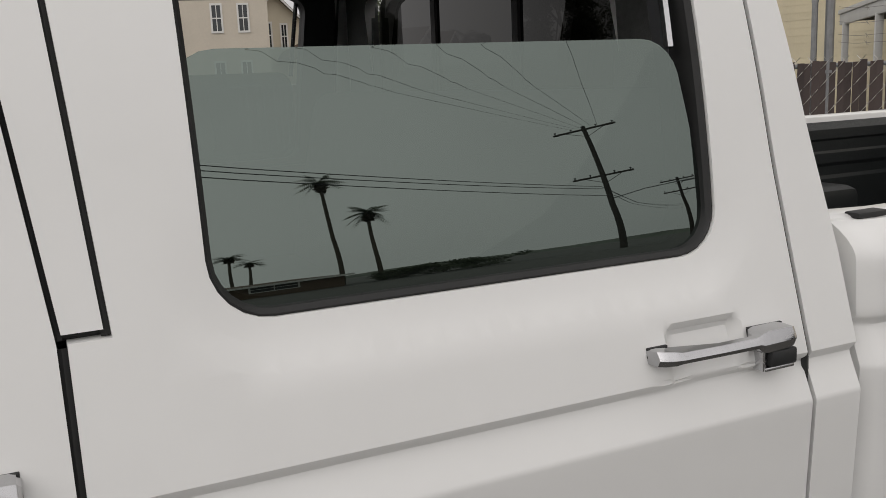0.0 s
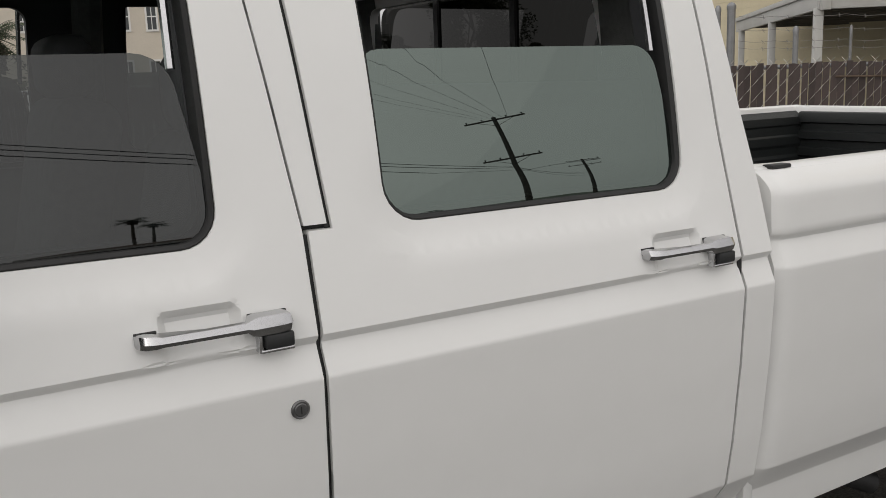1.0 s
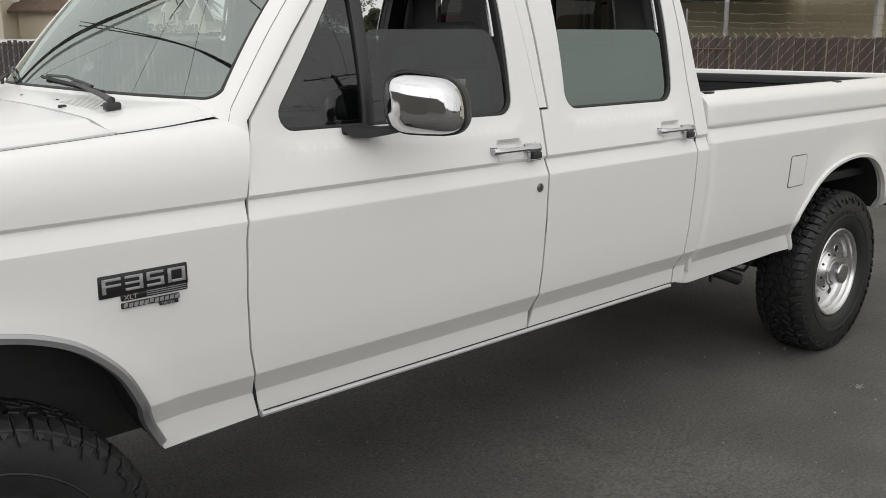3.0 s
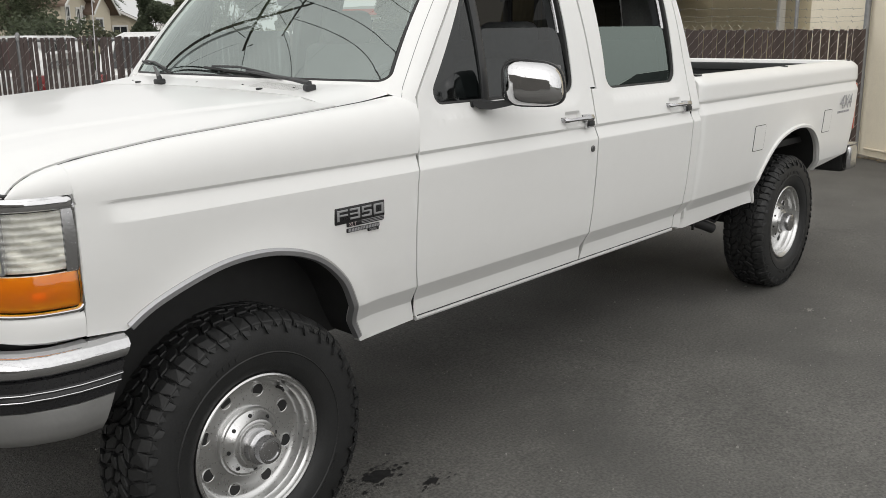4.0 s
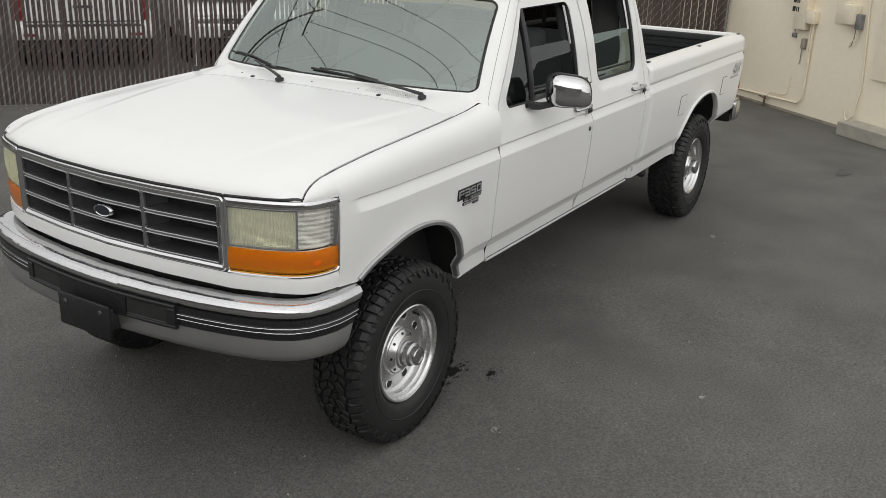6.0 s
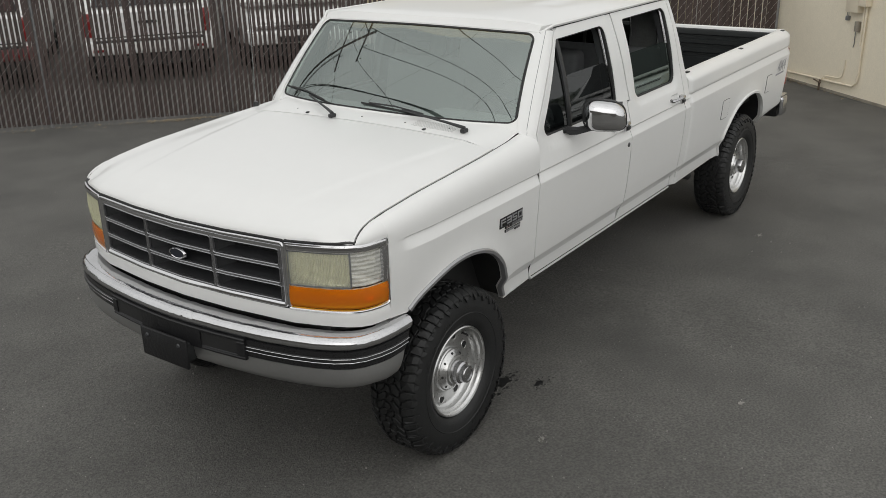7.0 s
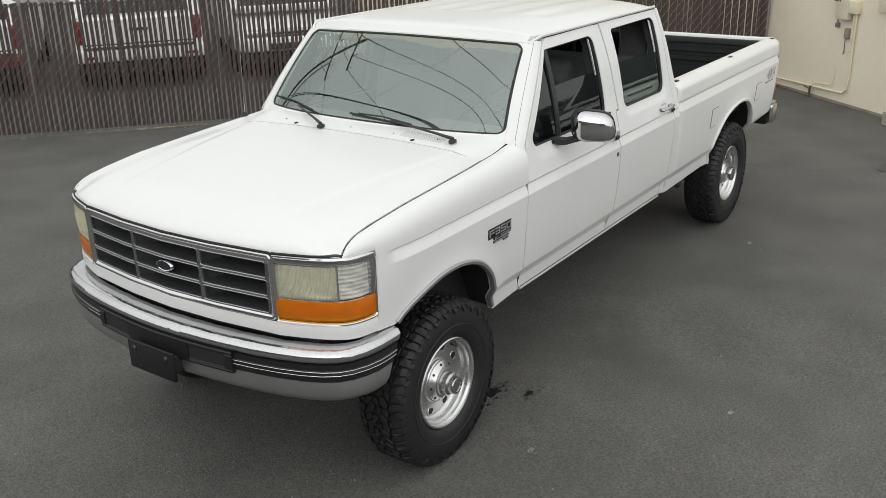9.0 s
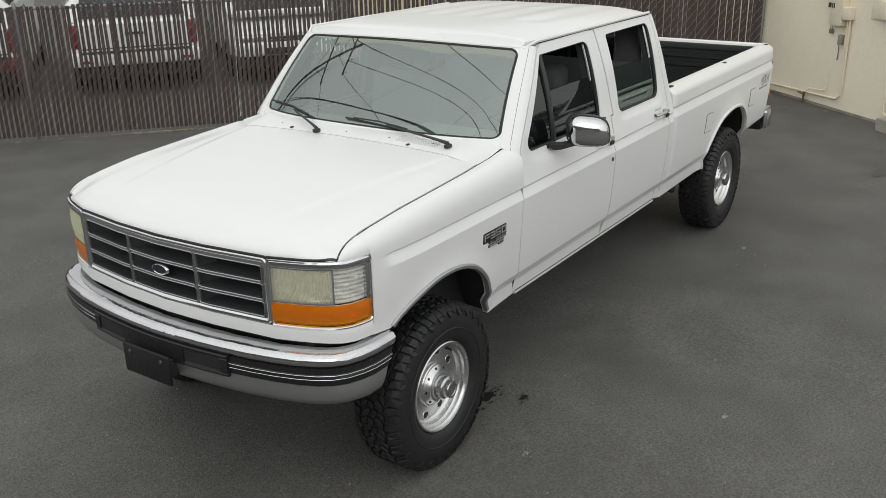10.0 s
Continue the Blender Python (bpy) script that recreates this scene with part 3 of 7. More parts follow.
def roof_z(x, w):
    e = min(max((x - 1.05) / 1.80, 0), 1)
    crown = 0.050 * math.sin(math.pi * (0.12 + 0.80 * e)) ** 0.7
    return 1.958 + (crown + 0.012) * (1 - abs(w) ** 4.5) - 0.012 * (1 - smooth(0, 0.06, e))


roof_rows = []
for v, dx, dz in ((0.988, -0.001, 0.001), (0.994, -0.005, 0.004), (1.004, -0.002, 0.008)):
    roof_rows.append([tuple(screen_point(0.5 + (j / 40 - 0.5) * (1.01 if v > 0.99 else 1.0), v) + Vector((dx, 0, dz))) for j in range(41)])
for i in range(1, 41):
    u = i / 40
    row = []
    for j in range(41):
        w = (j / 40 - 0.5) * 2
        front = 1.060 + 0.085 * bowed(w)
        x = front + (2.838 - 0.02 * w * w - front) * (u ** 1.3)
        half = 0.797 - 0.025 * (1 - smooth(0, 0.06, u))
        z = roof_z(x, w)
        if u > 0.4:
            z += 0.0045 * math.cos(w * 22) * bump01(u, 0.45, 0.93, 0.05) * bump01(abs(w), 0, 0.75, 0.1)
        if u == 1:
            z -= 0.035
        row.append((x, 1.0 + w * half, z))
    roof_rows.append(row)
part("roof", thick(sheet(roof_rows), (0, 0, -0.022)), PAINT, truck, "white roof with shallow ribs towards the back")


def drip(x):
    return (x, cab_y(x, 1.955) - 0.004, 1.957)


gutter = tube([(1.125, 0.212, 1.922)] + [drip(x) for x in (1.20, 1.3, 1.6, 1.9, 2.2, 2.5, 2.78)] + [(2.832, 0.205, 1.935)], 0.010, 6)
part("drip_rail", gutter, PAINT, truck)
part("drip_rail", mirrored(gutter), PAINT, truck)
seam = tube([(1.19, 0.208, 1.937)] + [(x, cab_y(x, 1.946) + 0.002, 1.9455) for x in (1.26, 1.6, 2.0, 2.4, 2.78)], 0.004, 5)
part("door_seal", seam, BLACK_RUBBER, truck)
part("door_seal", mirrored(seam), BLACK_RUBBER, truck)

# cab back with its window
def cab_back(y, z):
    return 2.885 - 0.13 * max(z - 1.40, 0)
back = panel([(0.06, 0.75), (0.05, 1.42), (0.23, 1.945), (1.77, 1.945), (1.95, 1.42), (1.94, 0.75)], cab_back, [rounded([(0.40, 1.50, 0.05), (1.60, 1.50, 0.05), (1.56, 1.86, 0.05), (0.44, 1.86, 0.05)])], 0.08, (), (), 0.03, (0, -1, 0))
back_geo = [(y, x, z) for x, y, z in back[0]], [tuple(reversed(f)) for f in back[1]]
part("cab_back", back_geo, PAINT, truck)

# black strips paint shade deep in panel gaps and along the door drip rail
def gasket(points, r=0.0045):
    for put in ((lambda g: g), mirrored):
        part("gasket", put(tube(points, r, 5)), BLACK_RUBBER, truck)


gasket([(x, y, z - 0.0055) for x, y, z in GAP[1:-2]] + [(0.46, float(np.interp(0.46, GX, GY)), float(np.interp(0.46, GX, GZ)) - 0.0055)], 0.0050)
gap_shade_back = [(0.466 + 0.012 * (1 - w * w), 1.0 + w * 0.90, hood_z(0.462, 1.0 + w * 0.90) - 0.010) for w in (k / 10 - 1 for k in range(21))]
part("gasket", tube(gap_shade_back, 0.005, 5), BLACK_RUBBER, truck)
gasket([(x - 0.003, cab_y(x, z) + 0.014, z) for x, z in FRONT_DOOR[:8]], 0.0045)
gasket([(1.907, cab_y(1.907, z) + 0.012, z) for z in np.linspace(0.63, 1.41, 24)], 0.006)
gasket([(1.9475 - 0.0655 * (z - 1.416), cab_y(1.947, z) + 0.013, z) for z in np.linspace(1.416, 1.935, 14)], 0.006)
gasket([(1.904 - 0.1135 * (z - 1.416), cab_y(1.90, z) + 0.017, z) for z in np.linspace(1.416, 1.935, 14)], 0.004)
gasket([(1.904, 0.046, 1.4195), (1.948, 0.046, 1.4195)], 0.005)
gasket([(float(np.interp(z, [0.628, 1.25, 1.50, 1.78, 1.945], [2.8155, 2.8155, 2.7995, 2.7895, 2.7785])), cab_y(2.8, z) + 0.010, z) for z in np.linspace(0.63, 1.94, 32)], 0.006)
gasket([(x, glass_y(1.945) + 0.006, 1.950) for x in (1.21, 1.4, 1.9, 2.4, 2.83)], 0.006)

# ---- wheels ----
def yard_z(x, y=0.0):
    """The yard dips a little under the truck, most at its nose."""
    return (-0.012 * (1 - smooth(5.2, 7.2, x)) - 0.018 * (1 - smooth(0.4, 3.6, x))) * (1 - smooth(3.0, 5.0, y))


TYRE_R = 0.426


def wheel_things():
    prof = [(0.226, -0.095), (0.240, -0.120), (0.27, -0.138), (0.33, -0.142), (0.378, -0.137), (0.402, -0.124), (0.411, -0.10), (0.414, 0.0), (0.411, 0.10), (0.402, 0.124), (0.378, 0.137), (0.33, 0.142), (0.27, 0.138), (0.235, 0.125), (0.222, 0.095)]
    carcass = lathe(prof, 72)
    lug = []
    n = 31
    step = 2 * math.pi / n
    # one pitch of half the tread, as (across, along) outlines; the other half is turned round and moved by half a pitch
    half = [
        [(-0.138, 0.06), (-0.108, 0.02), (-0.086, 0.10), (-0.080, 0.40), (-0.104, 0.47), (-0.138, 0.50)],
        [(-0.138, 0.58), (-0.112, 0.53), (-0.090, 0.50), (-0.073, 0.62), (-0.078, 0.92), (-0.106, 0.98), (-0.138, 0.96)],
        [(-0.074, 0.05), (-0.052, -0.04), (-0.031, 0.06), (-0.034, 0.30), (-0.050, 0.37), (-0.072, 0.34)],
        [(-0.066, 0.45), (-0.046, 0.42), (-0.028, 0.40), (-0.010, 0.56), (-0.020, 0.86), (-0.044, 0.91), (-0.063, 0.82)],
        [(-0.026, 0.04), (-0.006, -0.03), (0.007, 0.06), (0.004, 0.30), (-0.014, 0.37), (-0.028, 0.30)]]

    def prism(outline, flip, a):
        m = len(outline)
        cw, ct = sum(w for w, t in outline) / m, sum(t for w, t in outline) / m
        V = []
        for r, k in ((0.408, 1.0), (0.4225, 0.97), (TYRE_R, 0.86)):
            for w, t in outline:
                w, t = cw + (w - cw) * k, ct + (t - ct) * k
                drop = 0.022 * smooth(0.095, 0.138, abs(w))
                ang = a + step * (t + (0.5 if flip else 0.0))
                V.append(((r - drop) * math.cos(ang), -w if flip else w, (r - drop) * math.sin(ang)))
        F = [tuple(range(2 * m, 3 * m))]
        for o in (0, m):
            F += [(o + i, o + (i + 1) % m, o + m + (i + 1) % m, o + m + i) for i in range(m)]
        return V, F

    lean = (1.6, 1.6, -7.0, -6.0, 6.0)
    half = [[(w, t + q * (w - sum(v for v, _ in o) / len(o))) for w, t in o] for o, q in zip(half, lean)]
    wear = random.Random(3)
    for k in range(n):
        for flip in (False, True):
            lug += [prism([(w + wear.gauss(0, 0.0016), t + wear.gauss(0, 0.028)) for w, t in o], flip, step * k) for o in half]
        # biters that carry the shoulder blocks down the side
        for s in (-1, 1):
            for low, t0, t1 in ((0.364, 0.04, 0.46), (0.382, 0.56, 0.96)):
                b = []
                for off, k2 in ((0.0, 1.0), (0.011, 0.86)):
                    for r, t in ((low, 0.5), (low + 0.012, 0.12), (0.398, 0.0), (0.409, 0.10), (0.409, 0.90), (0.398, 1.0), (low + 0.016, 0.80)):
                        q = t0 + (t1 - t0) * (0.5 + (t - 0.5) * k2)
                        ang = step * (k + q + (0.5 if s > 0 else 0.0))
                        y = float(np.interp(r, [0.33, 0.378, 0.402, 0.411], [0.142, 0.137, 0.124, 0.112]))
                        b.append((r * math.cos(ang), s * (y + off), r * math.sin(ang)))
                lug.append((b, [tuple(range(7, 14))] + [(i, (i + 1) % 7, 7 + (i + 1) % 7, 7 + i) for i in range(7)]))
    ring = lathe([(0.300, -0.1405), (0.303, -0.1435), (0.306, -0.1405)], 72)
    bars = []
    for base, count in ((0.6, 13), (0.6 + math.pi, 13)):
        for k in range(count):
            a = base + k * 0.075
            if k in (5, 9):
                continue
            c = Vector((0.322 * math.cos(a), -0.1425, 0.322 * math.sin(a)))
            g = block((-0.006, -0.0012, -0.008), (0.006, 0.0012, 0.008), 0)
            bars.append(moved(g, Matrix.Translation(c) @ Matrix.Rotation(-a + math.pi / 2, 4, "Y")))
    def wide(g):
        return [(x * 1.03, y * 0.94 - 0.022, z * 1.03) for x, y, z in g[0]], g[1]
    return wide(carcass), wide(joined(*lug)), wide(joined(ring, *bars))


tyre_geo, tread_geo, letter_geo = wheel_things()
RIM_PROF = [(0.222, -0.106), (0.2275, -0.122), (0.2265, -0.131), (0.2215, -0.135), (0.2150, -0.132), (0.2120, -0.122), (0.2065, -0.117), (0.2035, -0.100), (0.1985, -0.094), (0.1960, -0.074), (0.1905, -0.064), (0.1830, -0.058), (0.1760, -0.0555), (0.1500, -0.0570), (0.1180, -0.0600), (0.1020, -0.0620)]


def dish_geo():
    """The wheel's face with eight round holes."""
    return lathe(RIM_PROF, 96)


def wheel(at, flip, front):
    """Tyre, alloy wheel with hand holes and the hub on it."""
    m = Matrix.Translation(at) @ (Matrix.Rotation(math.pi, 4, "Z") if flip else Matrix.Identity(4)) @ Matrix.Rotation(random.uniform(0, 6), 4, "Y")
    rubber, m = m, m @ Matrix.Diagonal((1.05, 1, 1.05, 1))
    w = part("wheel", moved(dish_geo(), m), ALLOY, truck, "polished alloy wheel with eight round holes")
    part("tyre", moved(tyre_geo, rubber), TYRE, w, "black all-terrain tyre with chunky tread")
    tread = part("tread", moved(tread_geo, rubber), TYRE, w, "chunky all-terrain tread blocks", 0)
    tread["kind"] = "stuff"
    part("tyre_lettering", moved(letter_geo, rubber), TYRE, w)
    for k in range(8):
        a = 2 * math.pi / 8 * k
        hole = lathe([(0.0, 0.0), (0.0195, 0.0)], 18)
        t = Matrix.Translation((0.157 * math.cos(a), -0.0545, 0.157 * math.sin(a))) @ Matrix.Rotation(-0.05, 4, Vector((-math.sin(a), 0, math.cos(a))))
        hh = part("hand_hole", moved(moved(hole, Matrix.Translation((0, -0.0035, 0))), m @ t), BLACK_RUBBER, w)
        part("hole_edge", moved(lathe([(0.0195, -0.0045), (0.0212, -0.0055), (0.0235, -0.001)], 18), m @ t), ALLOY, hh)
    hub_prof = [(0.110, -0.058), (0.110, -0.076), (0.106, -0.081), (0.100, -0.082), (0.078, -0.103), (0.076, -0.109), (0.069, -0.112), (0.065, -0.112), (0.063, -0.120), (0.052, -0.122)]
    part("hub_cover", moved(lathe(hub_prof, 48), m), ALLOY, w, "bright metal hub cover")
    if front:
        cap = [(0.054, -0.118), (0.054, -0.150), (0.048, -0.156), (0.043, -0.158), (0.043, -0.180), (0.040, -0.187), (0.030, -0.189), (0.029, -0.185), (0.0, -0.185)]
    else:
        cap = [(0.056, -0.118), (0.056, -0.160), (0.052, -0.170), (0.040, -0.174), (0.0, -0.176)]
    part("hub", moved(lathe(cap, 32), m), DULL_CHROME, w)
    # short dark studs stand for the shade in the cover's lug pockets
    for k in range(8):
        a = 2 * math.pi / 8 * (k + 0.5)
        u = Vector((math.cos(a), 0, math.sin(a)))
        foot = u * 0.0875 + Vector((0, -0.0915, 0))
        part("wheel_nut", moved(tube([foot, foot + (u * 0.69 - Vector((0, 0.72, 0))) * 0.0045], [0.0070, 0.0062], 10), m), DARK_STEEL, w)
    part("valve_stem", moved(tube([(0.186, -0.052, 0.0), (0.186, -0.085, 0.0), (0.181, -0.098, 0.0)], [0.005, 0.005, 0.004], 8), m @ Matrix.Rotation(0.4, 4, "Y")), BLACK_RUBBER, w)
    return w


for wx in (0.0, 4.277):
    for wy, flip in ((0.162, False), (1.838, True)):
        wheel((wx + 0.026, wy, 0.427 + yard_z(wx)), flip, wx < 1)

# ---- windows: rubber seals, half-lowered panes, quarter lights ----
def on_cab(loop, inset):
    return [(x, glass_y(z) + inset, z) if z >= 1.42 else (x, cab_y(x, z) + inset, z) for x, z in loop]


def ring(loop, rings):
    """A closed band through copies of an outline: (inward, depth) for each."""
    rows = [on_cab(offset_loop(loop, d), y) for d, y in rings]
    return sheet(rows, close=True)


def flipped(geo):
    return geo[0], [tuple(reversed(f)) for f in geo[1]]


def pane(corners, inset):
    loop = rounded(corners, 5)
    return panel(loop, lambda x, z: glass_y(z) + inset + 0.015 * (z - 1.53), (), 0.05, (), (), 0.004)


SILL = material("sill_strip_grey", (0.62, 0.62, 0.61), 0.4, 0.2, vary=0.05, scale=6)
ARCH_TRIM = material("arch_trim_grey", (0.40, 0.40, 0.41), 0.35, 0.7, vary=0.05, scale=6)
HANDLE_METAL = material("handle_chrome", (0.52, 0.52, 0.53), 0.10, 1.0, vary=0.04, scale=12)
fw = resampled(FRONT_WINDOW, 0.03)
rw = resampled(REAR_WINDOW, 0.03)
for side, door_f, door_r in ((0, front_doors[0], rear_doors[0]), (1, front_doors[1], rear_doors[1])):
    put = (lambda g: g) if side == 0 else mirrored
    part("window_seal", put(ring(fw, [(-0.001, 0.006), (0.003, 0.003), (0.008, 0.010), (0.010, 0.05)])), BLACK_RUBBER, door_f, "black rubber window seal")
    part("window_seal", put(ring(rw, [(-0.001, 0.006), (0.003, 0.003), (0.008, 0.010), (0.010, 0.05)])), BLACK_RUBBER, door_r, "black rubber window seal")
    g = part("side_pane", put(pane([(1.190, 1.38, 0), (1.790, 1.38, 0), (1.742, 1.684, 0.055), (1.205, 1.684, 0.06)], 0.018)), SIDE_GLASS, door_f, "half-lowered tinted window pane")
    g.visible_shadow = False
    g = part("side_pane", put(pane([(2.030, 1.38, 0), (2.700, 1.38, 0), (2.672, 1.682, 0.05), (2.036, 1.684, 0.05)], 0.018)), REAR_GLASS, door_r, "half-lowered green-tinted window pane")
    g.visible_shadow = False
    g = part("quarter_light", put(pane([(0.841, 1.408, 0.02), (1.180, 1.408, 0.005), (1.205, 1.87, 0.01), (1.168, 1.875, 0.005)], 0.014)), SIDE_GLASS, door_f, "triangular tinted quarter light")
    g.visible_shadow = False
    bar_rows = []
    for k in range(9):
        z = 1.41 + 0.49 * k / 8
        x = 1.187 + 0.020 * k / 8
        y = glass_y(max(z, 1.42))
        bar_rows.append([(x - 0.020, y + 0.03, z), (x - 0.020, y + 0.006, z), (x - 0.012, y + 0.001, z), (x + 0.012, y + 0.001, z), (x + 0.020, y + 0.006, z), (x + 0.020, y + 0.03, z)])
    part("division_bar", put(sheet(bar_rows)), BLACK_PLASTIC, door_f)
    run = [(1.748 + 0.010 * k / 6, glass_y(1.66 + 0.235 * k / 6) + 0.022, 1.66 + 0.235 * k / 6) for k in range(7)]
    part("glass_channel", put(tube(run, 0.007, 6)), DULL_CHROME, door_f)
    run = [(2.672 + 0.014 * k / 6, glass_y(1.67 + 0.225 * k / 6) + 0.024, 1.67 + 0.225 * k / 6) for k in range(7)]
    part("glass_channel", put(tube(run, 0.007, 6)), DULL_CHROME, door_r)
    # inner door trim
    part("door_card", put(panel([(0.80, 0.72), (0.80, 1.36), (0.86, 1.405), (1.90, 1.405), (1.90, 0.72)], lambda x, z: 0.10, (), 0.15, (), (), 0.05)), DASH, door_f)
    part("door_card", put(panel([(1.93, 0.72), (1.93, 1.40), (2.79, 1.40), (2.79, 0.72)], lambda x, z: 0.10, (), 0.15, (), (), 0.05)), DASH, door_r)

    def inner_frame(loop, outer):
        return panel(outer, lambda x, z: glass_y(max(z, 1.42)) + 0.05, [offset_loop(loop, 0.012)], 0.06, (), (), 0.03)
    part("door_frame", put(inner_frame(fw, [(0.825, 1.40), (1.94, 1.40), (1.94, 1.935), (1.19, 1.93)])), DARK_GREY, door_f)
    part("door_frame", put(inner_frame(rw, [(1.95, 1.395), (2.80, 1.395), (2.80, 1.935), (1.95, 1.935)])), DARK_GREY, door_r)

    # pull handles and locks
    for hx, door in ((1.733, door_f), (2.646, door_r)):
        bar_rows = []
        for dx, hz, y0 in ((-0.0930, 0.0075, -0.004), (-0.0915, 0.0090, -0.014), (-0.089, 0.0096, -0.022), (-0.082, 0.0098, -0.028), (-0.070, 0.0092, -0.033), (-0.060, 0.0074, -0.035), (0.0, 0.0072, -0.037), (0.056, 0.0076, -0.037), (0.0635, 0.0125, -0.037), (0.072, 0.0148, -0.036), (0.110, 0.0146, -0.034), (0.122, 0.0128, -0.031), (0.126, 0.007, -0.026)):
            cz = 1.2985 + (0.0015 if dx < 0.06 else 0.0)
            deep = 0.016 if abs(dx - 0.002) < 0.06 else 0.032
            # a bright upper plane, a sharp ridge and a dark plane turned to the ground
            bar_rows.append([(hx + dx, y0 + deep, cz + hz), (hx + dx, y0 + 0.006, cz + hz * 0.95), (hx + dx, y0 + 0.0008, cz + hz * 0.10), (hx + dx, y0, cz - hz * 0.10), (hx + dx, y0 + 0.004, cz - hz * 0.90), (hx + dx, y0 + 0.007, cz - hz), (hx + dx, y0 + deep, cz - hz)])
        h = part("door_handle", put(flipped(sheet(bar_rows, close=True))), HANDLE_METAL, door, "chrome pull handle", 28)
        for a0, a1, c0, c1 in ((-0.0925, -0.062, 1.2895, 1.3105), (0.066, 0.1250, 1.2850, 1.3120), (0.0765, 0.1265, 1.2555, 1.2900)):
            part("handle_gasket", put(block((hx + a0, cab_y(hx + a0, 1.30) - 0.0012, c0), (hx + a1, 0.012, c1), 0.001)), BLACK_RUBBER, h)
        part("push_button", put(block((hx + 0.082, -0.030, 1.262), (hx + 0.126, 0.010, 1.2845), 0.004)), BLACK_PLASTIC, h, "black push button")
        part("button_bezel", put(joined(block((hx + 0.076, -0.024, 1.256), (hx + 0.127, 0.008, 1.2615), 0.002), block((hx + 0.074, -0.022, 1.256), (hx + 0.081, 0.008, 1.288), 0.002))), DULL_CHROME, h)
    lock = lathe([(0.0, -0.0055), (0.009, -0.0055), (0.0105, -0.0045), (0.0125, -0.005), (0.0145, -0.003), (0.0148, 0.006)], 24)
    lk = part("door_lock", put(moved(lock, Matrix.Translation((1.863, cab_y(1.863, 1.16), 1.16)))), material("lock_metal", (0.16, 0.16, 0.16), 0.4, 0.8, vary=0.1, scale=30), door_f, "round metal key lock")
    part("key_slot", put(block((1.8622, cab_y(1.863, 1.16) - 0.0065, 1.154), (1.8638, cab_y(1.863, 1.16), 1.166))), BLACK_RUBBER, lk)
    # bright strip under the doors and trim round the front arch
    strip = tube([(0.800, 0.074, 0.621), (1.4, 0.074, 0.621), (2.0, 0.074, 0.621), (2.80, 0.074, 0.621)], 0.010, 8)
    part("sill_strip", put(strip), SILL, truck, "pale metal sill strip")
    part("sill_line", put(tube([(0.806, 0.0685, 0.6315), (2.80, 0.0685, 0.6315)], 0.0022, 5)), BLACK_RUBBER, truck)
    for arch, surf, nm in ((FRONT_ARCH[1:], fender_y, "arch_trim"), (REAR_ARCH, bed_y, "arch_trim")):
        rows = []
        pts = [Vector(p) for p in arch]
        for i, p in enumerate(pts):
            d = (pts[min(i + 1, len(pts) - 1)] - pts[max(i - 1, 0)]).normalized()
            nrm = Vector((d.y, -d.x))
            if nrm.dot(p - Vector((0.02 if p.x < 2 else 4.28, 0.5))) < 0:
                nrm = -nrm
            q = [(p + nrm * o, dy) for o, dy in ((0.017, 0.002), (0.016, -0.004), (0.008, -0.010), (-0.006, -0.008), (-0.010, 0.014))]
            rows.append([(v.x, surf(v.x, v.y) + dy, v.y) for v, dy in q])
        part(nm, put(sheet(rows)), ARCH_TRIM if arch[0][0] < 2 else PAINT, truck)
        # dark inner arch
        lo, hi = arch[0], arch[-1]
        rows = [[(x, surf(x, z) + 0.02, z) for x, z in arch], [(x, 0.55, z + 0.02) for x, z in arch]]
        part("wheel_well", put(joined(sheet(rows), ([(arch[0][0], 0.55, 0.5), (arch[-1][0], 0.55, 0.5)] + [(x, 0.55, z + 0.02) for x, z in arch], [tuple(range(len(arch) + 2))]))), BLACK_RUBBER, truck)
    # door mirror
    ax = Vector((0.5, -0.86, 0)).normalized()
    nz = Vector((-0.86, -0.5, 0)).normalized()
    mid = Vector((1.246, -0.138, 1.480))

    def head(rows_spec, power=3.4):
        rows = []
        for off, sx, sz in rows_spec:
            row = []
            for k in range(32):
                a = 2 * math.pi * k / 32
                c, s = math.cos(a), math.sin(a)
                u = math.copysign(abs(c) ** (2 / power), c) * sx * 0.116
                w = math.copysign(abs(s) ** (2 / power), s) * sz * 0.084
                row.append(tuple(mid + ax * (u - 0.010 * (w / 0.084) * (1 if u > 0 else 0.2)) + nz * off + Vector((0, 0, w - 0.10 * u * (1 if w > 0 else 0.1)))))
            rows.append(row)
        V, F = sheet(rows, close=True)
        F.append(tuple(range(32)))
        return V, F
    mir = part("door_mirror", put(joined(head([(-0.055, 0.90, 0.90), (-0.060, 1.0, 1.0), (-0.02, 1.06, 1.07), (0.004, 1.04, 1.05), (0.004, 0.94, 0.93)]))), BLACK_PLASTIC, truck, "door mirror with a chrome shell on a black arm", 60)
    part("shell", put(head([(0.072, 0.30, 0.28), (0.070, 0.55, 0.50), (0.063, 0.74, 0.68), (0.052, 0.87, 0.83), (0.036, 0.95, 0.93), (0.016, 0.99, 0.985), (-0.005, 1.0, 1.0)])), CHROME, mir, "polished chrome mirror shell", 60)
    glass_v = [tuple(mid + ax * u * 0.100 + nz * -0.0605 + Vector((0, 0, w * 0.066))) for u, w in ((-1, -1), (1, -1), (1, 1), (-1, 1))]
    part("mirror_glass", put((glass_v, [(0, 1, 2, 3)])), CHROME, mir, "", 0)
    arm_rows = []
